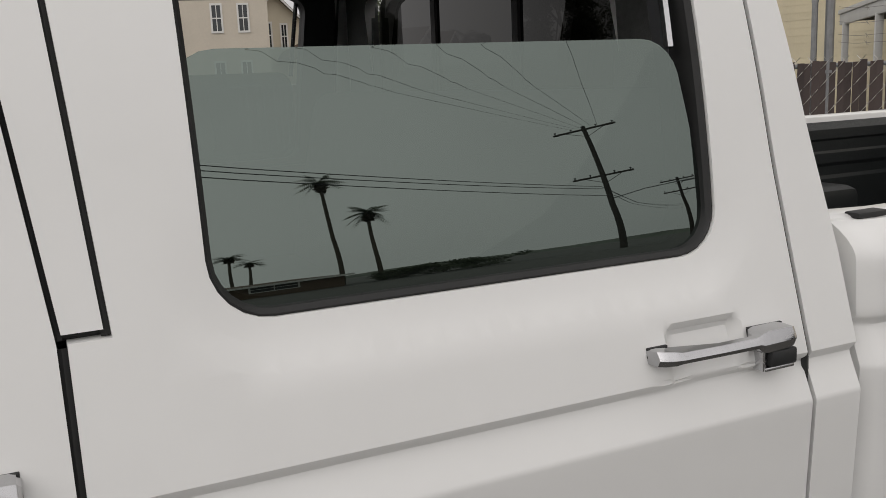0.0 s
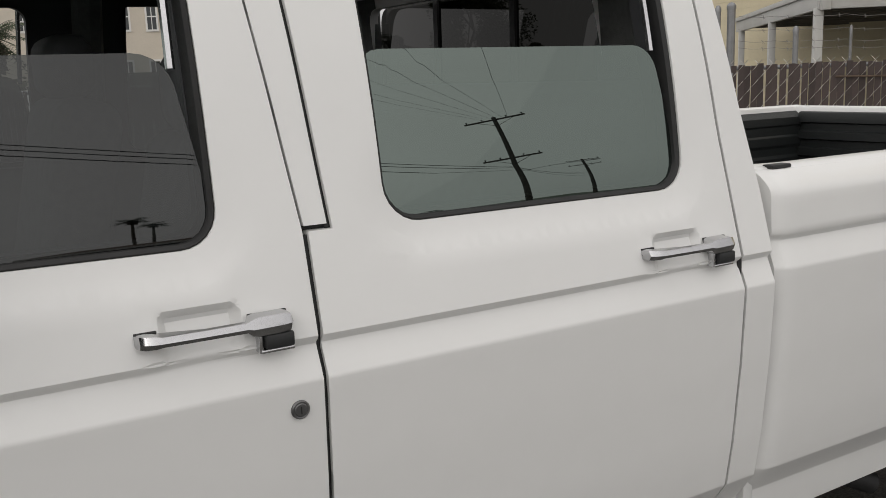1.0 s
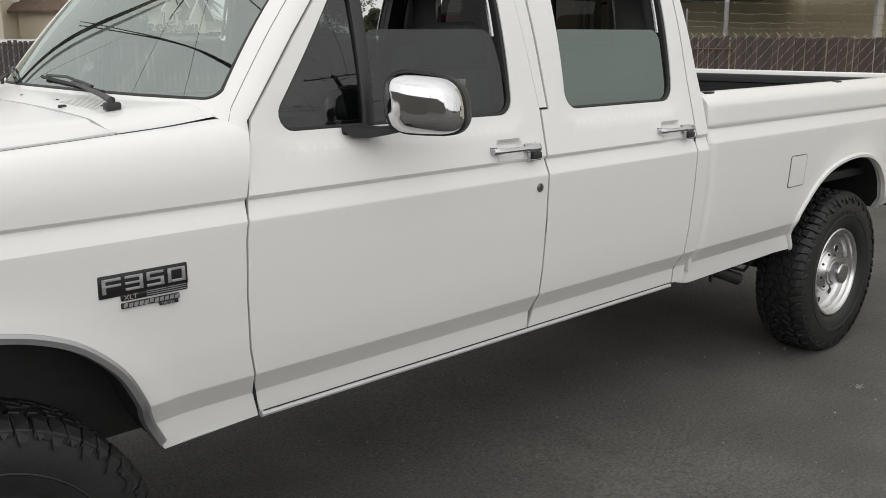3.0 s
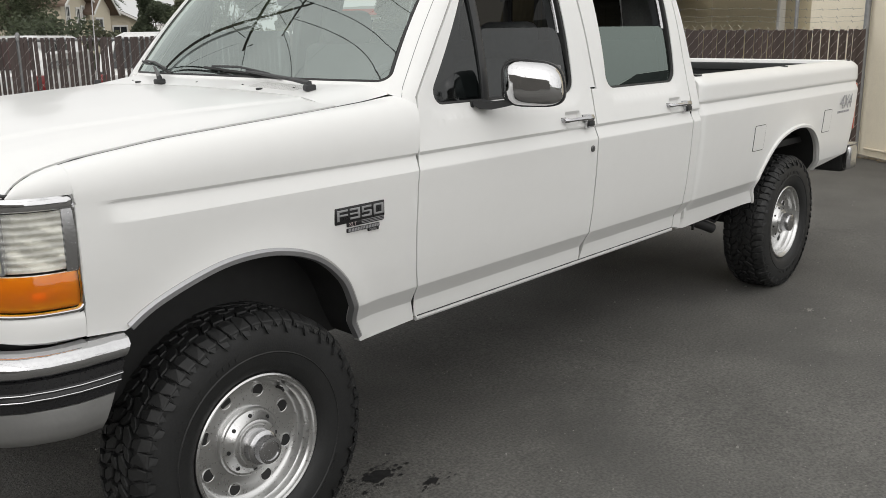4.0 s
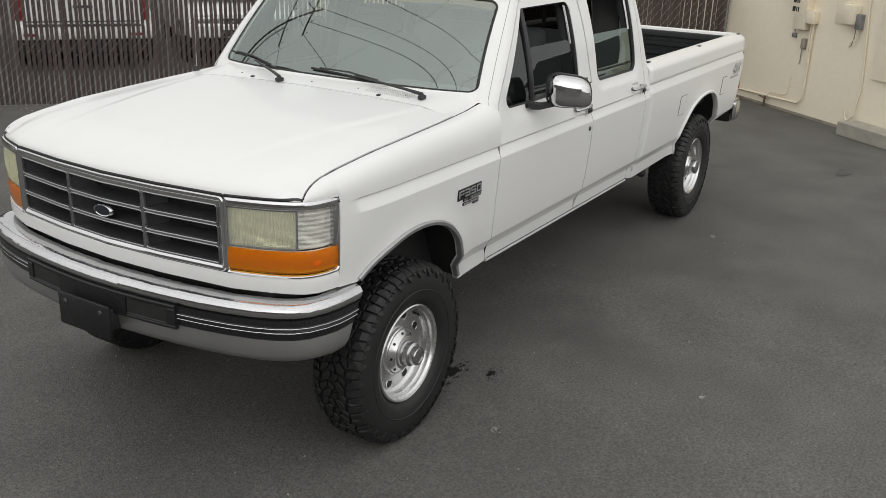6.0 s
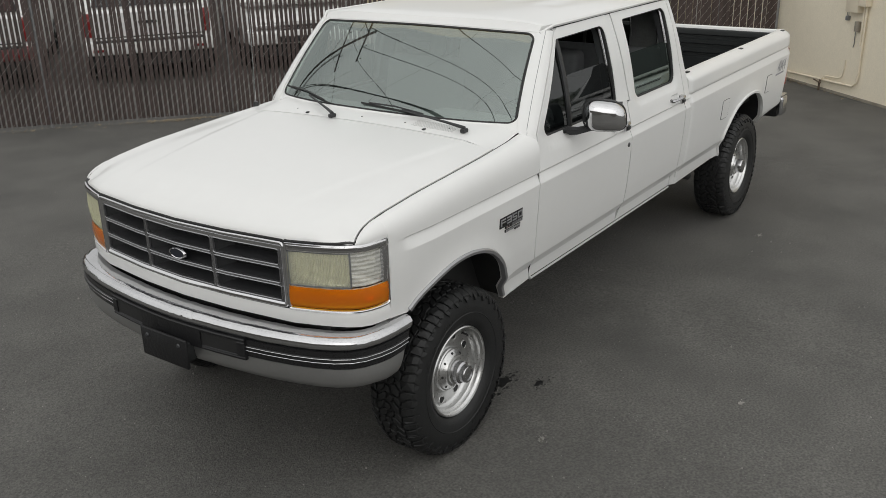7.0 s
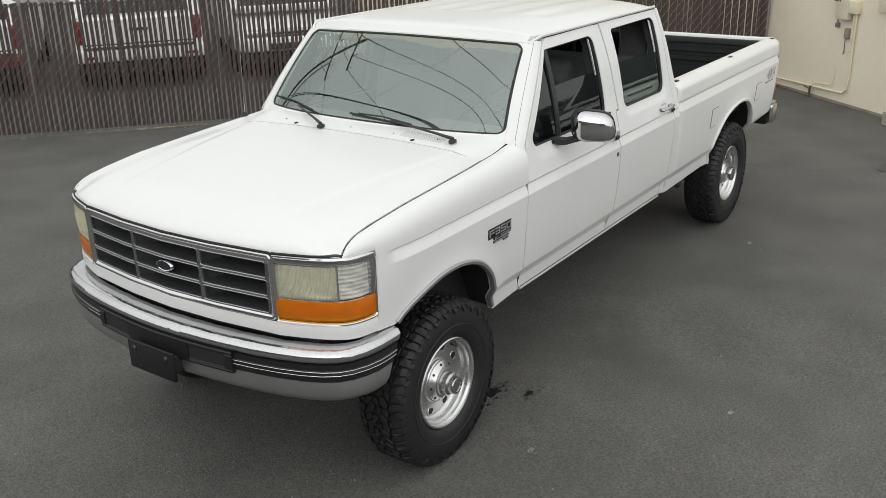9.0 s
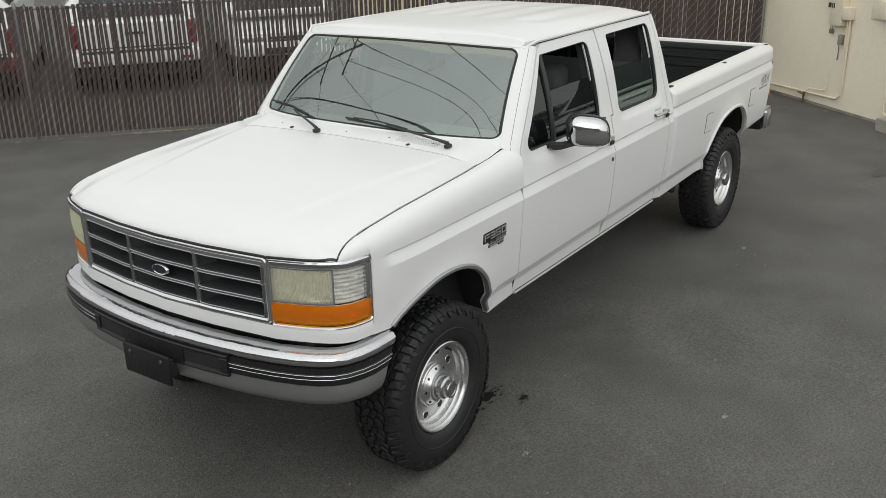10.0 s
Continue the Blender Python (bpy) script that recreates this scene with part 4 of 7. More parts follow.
    for k, (p, h) in enumerate((((1.108, 0.030, 1.412), 0.008), ((1.125, 0.012, 1.405), 0.017), ((1.160, -0.016, 1.400), 0.015), ((1.200, -0.050, 1.407), 0.013), ((1.24, -0.09, 1.422), 0.016))):
        p = Vector(p)
        t = Vector((0.03, 0.014, 0))
        arm_rows.append([tuple(p - t - Vector((0, 0, h))), tuple(p + t * 1.2 - Vector((0, 0, h))), tuple(p + t * 1.2 + Vector((0, 0, h * 0.8))), tuple(p - t + Vector((0, 0, h * 0.8)))])
    V, F = sheet(arm_rows, close=True)
    part("mirror_arm", put((V, F + [(0, 1, 2, 3), (16, 17, 18, 19)])), BLACK_PLASTIC, mir, "black mirror arm")
    part("foot_plate", put(block((1.082, 0.024, 1.392), (1.170, 0.040, 1.422), 0.012)), BLACK_PLASTIC, mir)
    part("screw", put(moved(lathe([(0.0, -0.003), (0.005, -0.003), (0.006, 0.0)], 12), Matrix.Translation((1.095, 0.020, 1.402)))), DULL_CHROME, mir)

# fuel doors: a thin recessed gap round a flush flap
for fx, fz, w, h in ((3.69, 1.03, 0.076, 0.075), (4.80, 1.04, 0.07, 0.075)):
    loop = rounded([(fx - w, fz - h, 0.014), (fx + w, fz - h, 0.014), (fx + w, fz + h, 0.014), (fx - w, fz + h, 0.014)], 4)
    flap = part("fuel_flap", panel(offset_loop(loop, 0.003), lambda x, z: bed_y(x, z) - 0.0035, (), 0.03, (), (), 0.004), PAINT, truck, "flush fuel filler flap")
    edge = [(x, bed_y(x, z) - 0.0012, z) for x, z in resampled(loop, 0.012)]
    part("flap_gap", tube(edge + edge[:1], 0.0016, 4, False), BLACK_RUBBER, flap)

# ---- badges: shapes in silver and black, no lettering ----
BADGE_BLACK = material("badge_black", (0.012, 0.012, 0.013), 0.3, vary=0.1)
BADGE_SILVER = material("badge_silver", (0.42, 0.42, 0.43), 0.35, 0.6, vary=0.1)


def on_fender(x0, z0, x1, z1, y, lift, r=0.004):
    return block((x0, y - lift, z0), (x1, y + 0.004, z1), r)


by = fender_y(0.46, 1.09)
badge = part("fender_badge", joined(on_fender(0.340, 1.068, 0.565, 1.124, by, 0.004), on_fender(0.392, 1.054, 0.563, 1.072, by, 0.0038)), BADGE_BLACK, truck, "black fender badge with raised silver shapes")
# characters as strokes in a cell one unit wide and high: (x0, z0, x1, z1)
BARS = {"top": (0, 0.82, 1, 1), "middle": (0, 0.42, 1, 0.58), "foot": (0, 0, 1, 0.18), "left": (0, 0, 0.20, 1), "right": (0.80, 0, 1, 1), "upper_left": (0, 0.5, 0.20, 1), "lower_right": (0.80, 0, 1, 0.5)}
for x0, wide, strokes in ((0.348, 0.046, ("left", "top", "middle")), (0.404, 0.044, ("top", "middle", "foot", "right")), (0.457, 0.044, ("top", "middle", "foot", "upper_left", "lower_right")), (0.511, 0.046, ("top", "foot", "left", "right"))):
    geo = [on_fender(x0 + wide * a, 1.0795 + 0.036 * b, x0 + wide * c, 1.0795 + 0.036 * d, by, 0.0065 + 0.0002 * k, 0.0008) for k, (a, b, c, d) in enumerate(BARS[n] for n in strokes)]
    part("badge_character", joined(*geo), BADGE_SILVER, badge)
part("badge_stripe", joined(*(on_fender(0.455, 1.0585 + k * 0.005, 0.558, 1.0603 + k * 0.005, by, 0.0052, 0.0) for k in range(3))), BADGE_SILVER, badge)


def lettering(name, body, size, x, z, y, mat, parent, shear=0.0, stretch=1.0):
    """Flat raised characters on the driver's side."""
    cu = bpy.data.curves.new(name, "FONT")
    cu.body, cu.size, cu.extrude, cu.shear = body, size, 0.0005, shear
    cu.align_x = "LEFT"
    cu.materials.append(mat)
    ob = new(name, cu)
    ob.parent = parent
    ob.matrix_parent_inverse = Matrix.Translation(truck.location).inverted() if parent == truck else Matrix.Identity(4)
    ob.matrix_basis = pose(x, y, z, 90, 0, 0) @ Matrix.Diagonal((stretch, 1, 1, 1))
    return ob


lettering("badge_letters", "XLT", 0.0165, 0.398, 1.0575, by - 0.0046, material("badge_red_silver", (0.50, 0.42, 0.40), 0.35, 0.4), badge, 0.0, 1.15)
low = part("engine_badge", joined(on_fender(0.392, 1.0355, 0.540, 1.0495, by, 0.003, 0.002), on_fender(0.487, 1.0255, 0.536, 1.0365, by, 0.003, 0.002)), BADGE_BLACK, truck, "small black engine badge with silver marks")
for k in range(11):
    part("badge_mark", moved(on_fender(-0.0048, -0.0045, 0.0048, 0.0050, 0.0, 0.0045, 0.0), Matrix.Translation((0.4015 + k * 0.0130, by, 1.0425 + (0.0012 if k in (0, 5) else 0.0))) @ Matrix(((1, 0, 0.28, 0), (0, 1, 0, 0), (0, 0, 1, 0), (0, 0, 0, 1)))), BADGE_SILVER, low)
lettering("badge_letters", "DIESEL", 0.0095, 0.4905, 1.0275, by - 0.0036, BADGE_SILVER, low, 0.0, 1.25)

# grey four-wheel-drive decal: its characters can be read, the line below cannot
DECAL = material("grey_decal", (0.36, 0.36, 0.37), 0.5, vary=0.1)
font = bpy.data.curves.new("decal", "FONT")
font.body, font.size, font.extrude, font.shear = "4X4", 0.135, 0.0006, 0.25
font.align_x = "CENTER"
font.materials.append(DECAL)
decal = new("drive_decal", font)
decal.parent = truck
decal.matrix_parent_inverse = Matrix.Translation(truck.location).inverted()
decal.matrix_basis = pose(5.12, bed_y(5.12, 1.15) - 0.006, 1.105, 90, 0, 0)
part("decal_bar", joined(*(block((4.99 + k * 0.034, bed_y(5.1, 1.08) - 0.003, 1.075), (5.015 + k * 0.034, bed_y(5.1, 1.08) + 0.002, 1.090)) for k in range(7))), DECAL, truck)

# ---- nose: grille, lamps, valance, bumper ----
def nose_strip(y0, y1, z0, z1, off=0.0, n=24, inward=0.0):
    """A skin that follows the nose between two y and two z; off pushes it ahead."""
    ys = [y0 + (y1 - y0) * k / n for k in range(n + 1)]
    return sheet([[(nose(y) - off, y, z0) for y in ys], [(nose(y) - off, y, z1) for y in ys]])


def nose_bar(y0, y1, z0, z1, front, backd, n=24):
    """A solid bar that follows the nose, from front ahead of it to backd behind."""
    ys = [y0 + (y1 - y0) * k / n for k in range(n + 1)]
    r = min((z1 - z0) * 0.3, 0.004)
    V, F = sheet([[(nose(y) - front + r, y, z1) , (nose(y) - front, y, z1 - r), (nose(y) - front, y, z0 + r), (nose(y) - front + r, y, z0), (nose(y) + backd, y, z0), (nose(y) + backd, y, z1)] for y in ys], close=True)
    return V, F + [tuple(range(6)), tuple(reversed(range(len(V) - 6, len(V))))]


GRILLE_PAINT = material("argent_grille", (0.33, 0.33, 0.34), 0.20, 0.85, vary=0.06, scale=5, bump=0.15, bump_scale=9)
CELL = material("grille_cell_grey", (0.040, 0.041, 0.043), 0.35, 0.0, vary=0.03, scale=3)


def nose_ring(y0, y1, z0, z1, r, spec):
    """A frame that follows the nose: (inset, ahead) rings of a rounded oblong."""
    rows = []
    for d, ahead in spec:
        q = max(r - d, 0.003)
        loop = rounded([(y0 + d, z0 + d, q), (y1 - d, z0 + d, q), (y1 - d, z1 - d, q), (y0 + d, z1 - d, q)], 5)
        n = len(loop)
        fine = []
        for k in range(n):
            a, b = loop[k], loop[(k + 1) % n]
            m = 24 if k % 6 == 5 and abs(a[0] - b[0]) > abs(a[1] - b[1]) else 1
            fine += [(a[0] + (b[0] - a[0]) * i / m, a[1] + (b[1] - a[1]) * i / m) for i in range(m)]
        rows.append([(nose(y) - ahead, y, z) for y, z in fine])
    return sheet(rows, close=True)


grille = part("grille", nose_ring(0.362, 1.638, 0.982, 1.290, 0.024, [(0.0, -0.03), (0.0, 0.004), (0.002, 0.010), (0.005, 0.013), (0.008, 0.013), (0.022, 0.0075), (0.025, 0.004), (0.027, -0.004)]), CHROME, truck, "chrome-framed grille with dark openings")
part("inner_frame", nose_ring(0.384, 1.616, 1.000, 1.266, 0.014, [(0.0, -0.02), (0.0, 0.002), (0.004, 0.005), (0.010, 0.004), (0.014, -0.004), (0.016, -0.05)]), GRILLE_PAINT, grille)
part("top_bar", nose_bar(0.385, 1.615, 1.249, 1.272, 0.006, 0.05), CHROME, grille)
for z0 in (1.082, 1.166):
    part("grille_bar", nose_bar(0.396, 1.604, z0, z0 + 0.013, 0.004, 0.075), GRILLE_PAINT, grille)
for y0 in (0.764, 1.222):
    part("grille_bar", nose_bar(y0, y0 + 0.015, 1.008, 1.255, 0.0065, 0.075, 2), GRILLE_PAINT, grille)
for ya, yb in ((0.398, 0.765), (0.779, 1.222), (1.237, 1.602)):
    for za, zb in ((1.014, 1.082), (1.095, 1.166), (1.179, 1.250)):
        V = []
        for d, sy, sz in ((0.002, 0.0, 0.0), (0.02, 0.006, 0.003), (0.05, 0.026, 0.008), (0.080, 0.075, 0.014)):
            a, b = ya + sy * (1.0 if ya < 1.2 else 0.6), yb - sy * (1.0 if yb > 0.8 else 0.6)
            V.append([(nose(a) + d, a, za + sz), (nose(b) + d, b, za + sz), (nose(b) + d, b, zb - sz), (nose(a) + d, a, zb - sz)])
        part("grille_cell", sheet(V, close=True), CELL, grille, "", 35)
        part("cell_rim", nose_ring(ya - 0.004, yb + 0.004, za - 0.004, zb + 0.004, 0.014, [(0.0, 0.001), (0.001, 0.0075), (0.004, 0.009), (0.0065, 0.007), (0.008, 0.001), (0.0085, -0.004)]), GRILLE_PAINT, grille)
# black ring draws the shaded gap between grille, hood and lamps
part("grille_seal", nose_ring(0.354, 1.646, 0.974, 1.299, 0.028, [(0.0, -0.02), (0.0, 0.003), (0.006, 0.005), (0.010, 0.0)]), BLACK_RUBBER, grille)
part("grille_back", nose_strip(0.38, 1.62, 0.99, 1.27, -0.085), BLACK_RUBBER, grille)
emblem = part("emblem", moved(lathe([(0.040, 0.010), (0.046, 0.012), (0.050, 0.008), (0.052, -0.002)], 40), Matrix.Translation((nose(1.0) - 0.004, 1.0, 1.130)) @ Matrix.Rotation(math.pi / 2, 4, "Z") @ Matrix.Diagonal((1.12, 1, 0.52, 1))), CHROME, grille, "plain dark oval emblem with a chrome rim")
part("emblem_face", moved(lathe([(0.0, 0.009), (0.041, 0.009)], 40), Matrix.Translation((nose(1.0) - 0.004, 1.0, 1.130)) @ Matrix.Rotation(math.pi / 2, 4, "Z") @ Matrix.Diagonal((1.12, 1, 0.52, 1))), material("emblem_blue", (0.020, 0.023, 0.034), 0.35), emblem)


def lens(name, haze, rough, amount, tint=(0.92, 0.92, 0.87)):
    m = glass(name, tint)
    nt = m.node_tree
    out = nt.nodes["Material Output"]
    first = out.inputs[0].links[0].from_socket
    d = nt.nodes.new("ShaderNodeBsdfPrincipled")
    d.inputs["Base Color"].default_value, d.inputs["Roughness"].default_value = (*haze, 1), rough
    x = nt.nodes.new("ShaderNodeMixShader")
    x.inputs[0].default_value = amount
    nt.links.new(first, x.inputs[1])
    nt.links.new(d.outputs[0], x.inputs[2])
    nt.links.new(x.outputs[0], out.inputs[0])
    return m


HEAD_LENS = lens("yellowed_lens", (0.92, 0.91, 0.76), 0.15, 0.28, (0.95, 0.95, 0.82))
CLEAR_LENS = lens("clear_lens", (0.86, 0.86, 0.84), 0.12, 0.22)
AMBER = lens("amber_lens", (0.92, 0.25, 0.004), 0.10, 0.36, (1.0, 0.50, 0.02))
AMBER_IN = material("amber_bulb", (0.95, 0.42, 0.04), 0.3)
REFLECTOR = material("lamp_reflector", (0.97, 0.96, 0.93), 0.42, 1.0, vary=0.06, scale=9, bump=1.0, bump_scale=14)


_d = [0.0]
for a, b in zip(LAMP, LAMP[1:]):
    _d.append(_d[-1] + math.hypot(a[0] - b[0], a[1] - b[1]))
LAMP_LEN = _d[-1]


def lamp_at(s, off=0.0):
    x, y = float(np.interp(s, _d, [p[0] for p in LAMP])), float(np.interp(s, _d, [p[1] for p in LAMP]))
    e = 0.01
    x2, y2 = float(np.interp(s + e, _d, [p[0] for p in LAMP])), float(np.interp(s + e, _d, [p[1] for p in LAMP]))
    x1, y1 = float(np.interp(s - e, _d, [p[0] for p in LAMP])), float(np.interp(s - e, _d, [p[1] for p in LAMP]))
    t = Vector((x2 - x1, y2 - y1)).normalized()
    n = Vector((t.y, -t.x))
    if n.x > 0.2 or n.y > 0.2:
        n = -n
    return x + n.x * off, y + n.y * off


def lamp_skin(s0, s1, z0, z1, off, ribs=0, depth=0.0, across=False, nz=8):
    n = max(24, ribs * 4)
    rows = []
    for j in range((ribs * 4 if across else nz) + 1):
        v = j / (ribs * 4 if across else nz)
        row = []
        m = 20 if across else n
        for i in range(m + 1):
            u = i / m
            wave = depth * (abs(math.sin(math.pi * ribs * (v if across else u))) if ribs else 0)
            bow = 0.006 * math.sin(math.pi * v)
            x, y = lamp_at(s0 + (s1 - s0) * u, off + wave + bow)
            row.append((x, y, z0 + (z1 - z0) * v))
        rows.append(row)
    return sheet(rows)


def lamp_frame(s0, s1, z0, z1, rings, radii=(0.012, 0.012, 0.012, 0.012)):
    """A closed frame along the lamp's plan: (inset, ahead) rings; radii run from the inner foot round to the inner top."""
    rows = []
    for d, off in rings:
        r = [max(q - d, 0.004) for q in radii]
        loop = rounded([(s0 + d, z0 + d, r[0]), (s1 - d, z0 + d, r[1]), (s1 - d, z1 - d, r[2]), (s0 + d, z1 - d, r[3])], 6)
        fine = []
        for k in range(len(loop)):
            a, b = loop[k], loop[(k + 1) % len(loop)]
            m = 22 if k % 7 == 6 and abs(a[0] - b[0]) > abs(a[1] - b[1]) else 1
            fine += [(a[0] + (b[0] - a[0]) * i / m, a[1] + (b[1] - a[1]) * i / m) for i in range(m)]
        rows.append([(*lamp_at(q, off), z) for q, z in fine])
    return sheet(rows, close=True)


def bowl(s0, s1, z0, z1, deep):
    rows = []
    for j in range(25):
        v = j / 24 * 2 - 1
        row = []
        for i in range(49):
            u = i / 48 * 2 - 1
            x, y = lamp_at(s0 + (s1 - s0) * (u + 1) / 2, -0.007 - deep * (1 - u * u) * (1 - v * v) ** 0.5 - 0.0022 * math.sin(7 * u + 4 * v) * math.cos(5 * v - 3 * u))
            row.append((x, y, z0 + (z1 - z0) * (v + 1) / 2))
        rows.append(row)
    return sheet(rows)


LEN = LAMP_LEN
for side in (0, 1):
    put = (lambda g: g) if side == 0 else mirrored
    lamp = part("headlight", put(lamp_frame(-0.002, LEN + 0.004, 0.978, 1.292, [(0.0, -0.03), (0.0, 0.003), (0.003, 0.010), (0.009, 0.012), (0.013, 0.008), (0.015, -0.004)], (0.010, 0.030, 0.050, 0.008))), CHROME, truck, "rectangular headlight over an amber turn lamp", 40)
    part("brow", put(lamp_frame(0.008, LEN - 0.006, 1.2545, 1.2875, [(0.0, -0.01), (0.0, 0.006), (0.003, 0.011), (0.008, 0.013), (0.0160, 0.0135)], (0.004, 0.012, 0.014, 0.006))), CHROME, lamp, "chrome headlight brow", 50)
    # black outline put in for the shade of the gap round the lamp
    part("lamp_seal", put(lamp_frame(-0.006, LEN + 0.005, 0.970, 1.300, [(0.0, -0.03), (0.0, 0.001), (0.004, 0.003), (0.009, 0.0)], (0.012, 0.034, 0.054, 0.010))), BLACK_RUBBER, lamp)
    part("fender_return", put(lamp_skin(LEN - 0.040, LEN + 0.001, 1.245, 1.290, -0.002)), PAINT, truck)
    part("housing", put(lamp_skin(0.004, LEN - 0.004, 0.985, 1.285, -0.080)), GREY_PLASTIC, lamp)
    part("reflector", put(bowl(0.018, 0.285, 1.100, 1.252, 0.005)), REFLECTOR, lamp)
    part("corner_reflector", put(bowl(0.292, LEN - 0.036, 1.096, 1.250, 0.005)), REFLECTOR, lamp)
    part("turn_back", put(lamp_skin(0.012, LEN - 0.016, 1.000, 1.090, -0.006, 60, 0.0015)), REFLECTOR, lamp)
    part("head_lens", put(lamp_skin(0.018, 0.285, 1.102, 1.250, 0.004, 44, 0.0030)), HEAD_LENS, lamp, "yellowed ribbed headlight lens", 60)
    part("corner_lens", put(lamp_skin(0.292, LEN - 0.038, 1.098, 1.248, 0.002, 8, 0.0085, True)), CLEAR_LENS, lamp, "clear ribbed corner lens", 60)
    part("lens_frame", put(lamp_frame(0.010, 0.292, 1.094, 1.258, [(0.0, -0.02), (0.0, 0.005), (0.003, 0.007), (0.008, 0.006), (0.010, -0.01)], (0.006, 0.006, 0.006, 0.022))), GREY_PLASTIC, lamp)
    part("side_bezel", put(lamp_skin(LEN - 0.037, LEN - 0.002, 1.090, 1.262, 0.004)), DULL_CHROME, lamp, "", 50)
    part("corner_bulb", put(block((-0.585, 0.075, 1.16), (-0.555, 0.095, 1.185), 0.008)), AMBER_IN, lamp)
    part("turn_lens", put(lamp_skin(0.010, LEN - 0.014, 0.998, 1.090, 0.006)), AMBER, lamp, "amber turn lamp lens", 60)
    part("turn_reflector", put(lamp_skin(LEN - 0.125, LEN - 0.095, 1.020, 1.046, 0.0035)), AMBER_IN, lamp)

# white valance under grille and lamps, wrapping round to the fender
VAL = [(1.0, -0.832)] + [(y, nose(y) - 0.006) for y in (0.85, 0.7, 0.5, 0.35, 0.25, 0.18, 0.12, 0.08)] + [(0.046, -0.605), (0.034, -0.555), (fender_y(-0.502, 0.95), -0.502)]
val_rows = []
for z, off in ((0.990, 0.020), (0.986, 0.006), (0.978, 0.001), (0.965, -0.003), (0.935, -0.002), (0.915, 0.004), (0.905, 0.030)):
    row = []
    for y, x in VAL:
        k = min(max((-0.50 - x) / 0.2, 0), 1)
        row.append((x + off * k, y + off * (1 - k), z - 0.006 * (1 - k)))
    val_rows.append(row)
mirror_rows = [list(reversed([(x, 2 - y, z) for x, y, z in row])) for row in val_rows]
part("valance", sheet([row + m[1:] for row, m in zip(val_rows, mirror_rows)]), PAINT, truck, "white panel under the grille")

# bumper
BRUSHED = material("brushed_silver", (0.40, 0.40, 0.395), 0.42, 0.85, vary=0.06, scale=6)
BUMPER_CHROME = material("bumper_chrome", (0.60, 0.60, 0.61), 0.05, 1.0, vary=0.06, scale=5, bump=0.45, bump_scale=8, rough_vary=0.04)
BUMP = [(1.0, -0.935), (0.85, -0.930), (0.7, -0.918), (0.55, -0.900), (0.42, -0.878), (0.30, -0.850), (0.20, -0.818), (0.12, -0.782), (0.06, -0.740), (0.02, -0.690), (-0.008, -0.62), (-0.022, -0.54), (-0.024, -0.47), (-0.022, -0.405)]


def bump_line(off, z):
    out = []
    n = len(BUMP)
    for i, (y, x) in enumerate(BUMP):
        a, b = BUMP[max(i - 1, 0)], BUMP[min(i + 1, n - 1)]
        t = Vector((b[1] - a[1], b[0] - a[0])).normalized()
        nv = Vector((t.y, -t.x))
        if i == 0:
            nv = Vector((-1, 0))
        if nv.x > 0.3 or nv.y > 0.3:
            nv = -nv
        out.append((x + nv.x * off, y + nv.y * off, z))
    out = [(x - max(0.88 - z, 0) * 0.42 * smooth(-0.66, -0.41, x), y, z) for x, y, z in out]
    return out + [(x, 2 - y, z) for x, y, z in reversed(out)][1:]


def bump_skin(spec):
    return sheet([bump_line(off, z) for off, z in spec])


bumper = part("front_bumper", bump_skin([(-0.13, 0.889), (-0.10, 0.8955), (-0.06, 0.8985), (-0.032, 0.896), (-0.013, 0.888), (-0.001, 0.874), (0.002, 0.860), (-0.002, 0.846), (-0.010, 0.838), (-0.020, 0.832)]), BUMPER_CHROME, truck, "chrome front bumper with a black rub strip", 60)
part("rub_strip", bump_skin([(-0.02, 0.834), (-0.006, 0.832), (-0.004, 0.806), (0.0, 0.803), (0.0, 0.797), (-0.003, 0.795), (-0.001, 0.788), (0.0, 0.785), (0.0, 0.779), (-0.005, 0.776), (-0.007, 0.752), (-0.02, 0.750)]), material("rub_strip_black", (0.014, 0.014, 0.015), 0.3, vary=0.1, scale=12), bumper, "black grooved rub strip", 30)
for z in (0.801, 0.783):
    part("strip_line", bump_skin([(0.0014, z + 0.0017), (0.0024, z), (0.0014, z - 0.0017)]), DULL_CHROME, bumper)
part("lower_face", bump_skin([(-0.02, 0.752), (-0.010, 0.748), (-0.009, 0.715), (-0.012, 0.680), (-0.022, 0.655), (-0.050, 0.645), (-0.12, 0.650)]), BRUSHED, bumper, "brushed chrome lower face", 60)
def bumper_x(y):
    return float(np.interp(abs(y - 1.0), [1 - b[0] for b in BUMP[:10]], [b[1] for b in BUMP[:10]]))


def follow(y0, y1, z0, z1, ahead, deep, n=8):
    ys = [y0 + (y1 - y0) * k / n for k in range(n + 1)]
    r = 0.004
    V, F = sheet([[(bumper_x(y) - ahead + r, y, z1), (bumper_x(y) - ahead, y, z1 - r), (bumper_x(y) - ahead, y, z0 + r), (bumper_x(y) - ahead + r, y, z0), (bumper_x(y) + deep, y, z0), (bumper_x(y) + deep, y, z1)] for y in ys], close=True)
    return V, F + [tuple(range(6)), tuple(reversed(range(len(V) - 6, len(V))))]


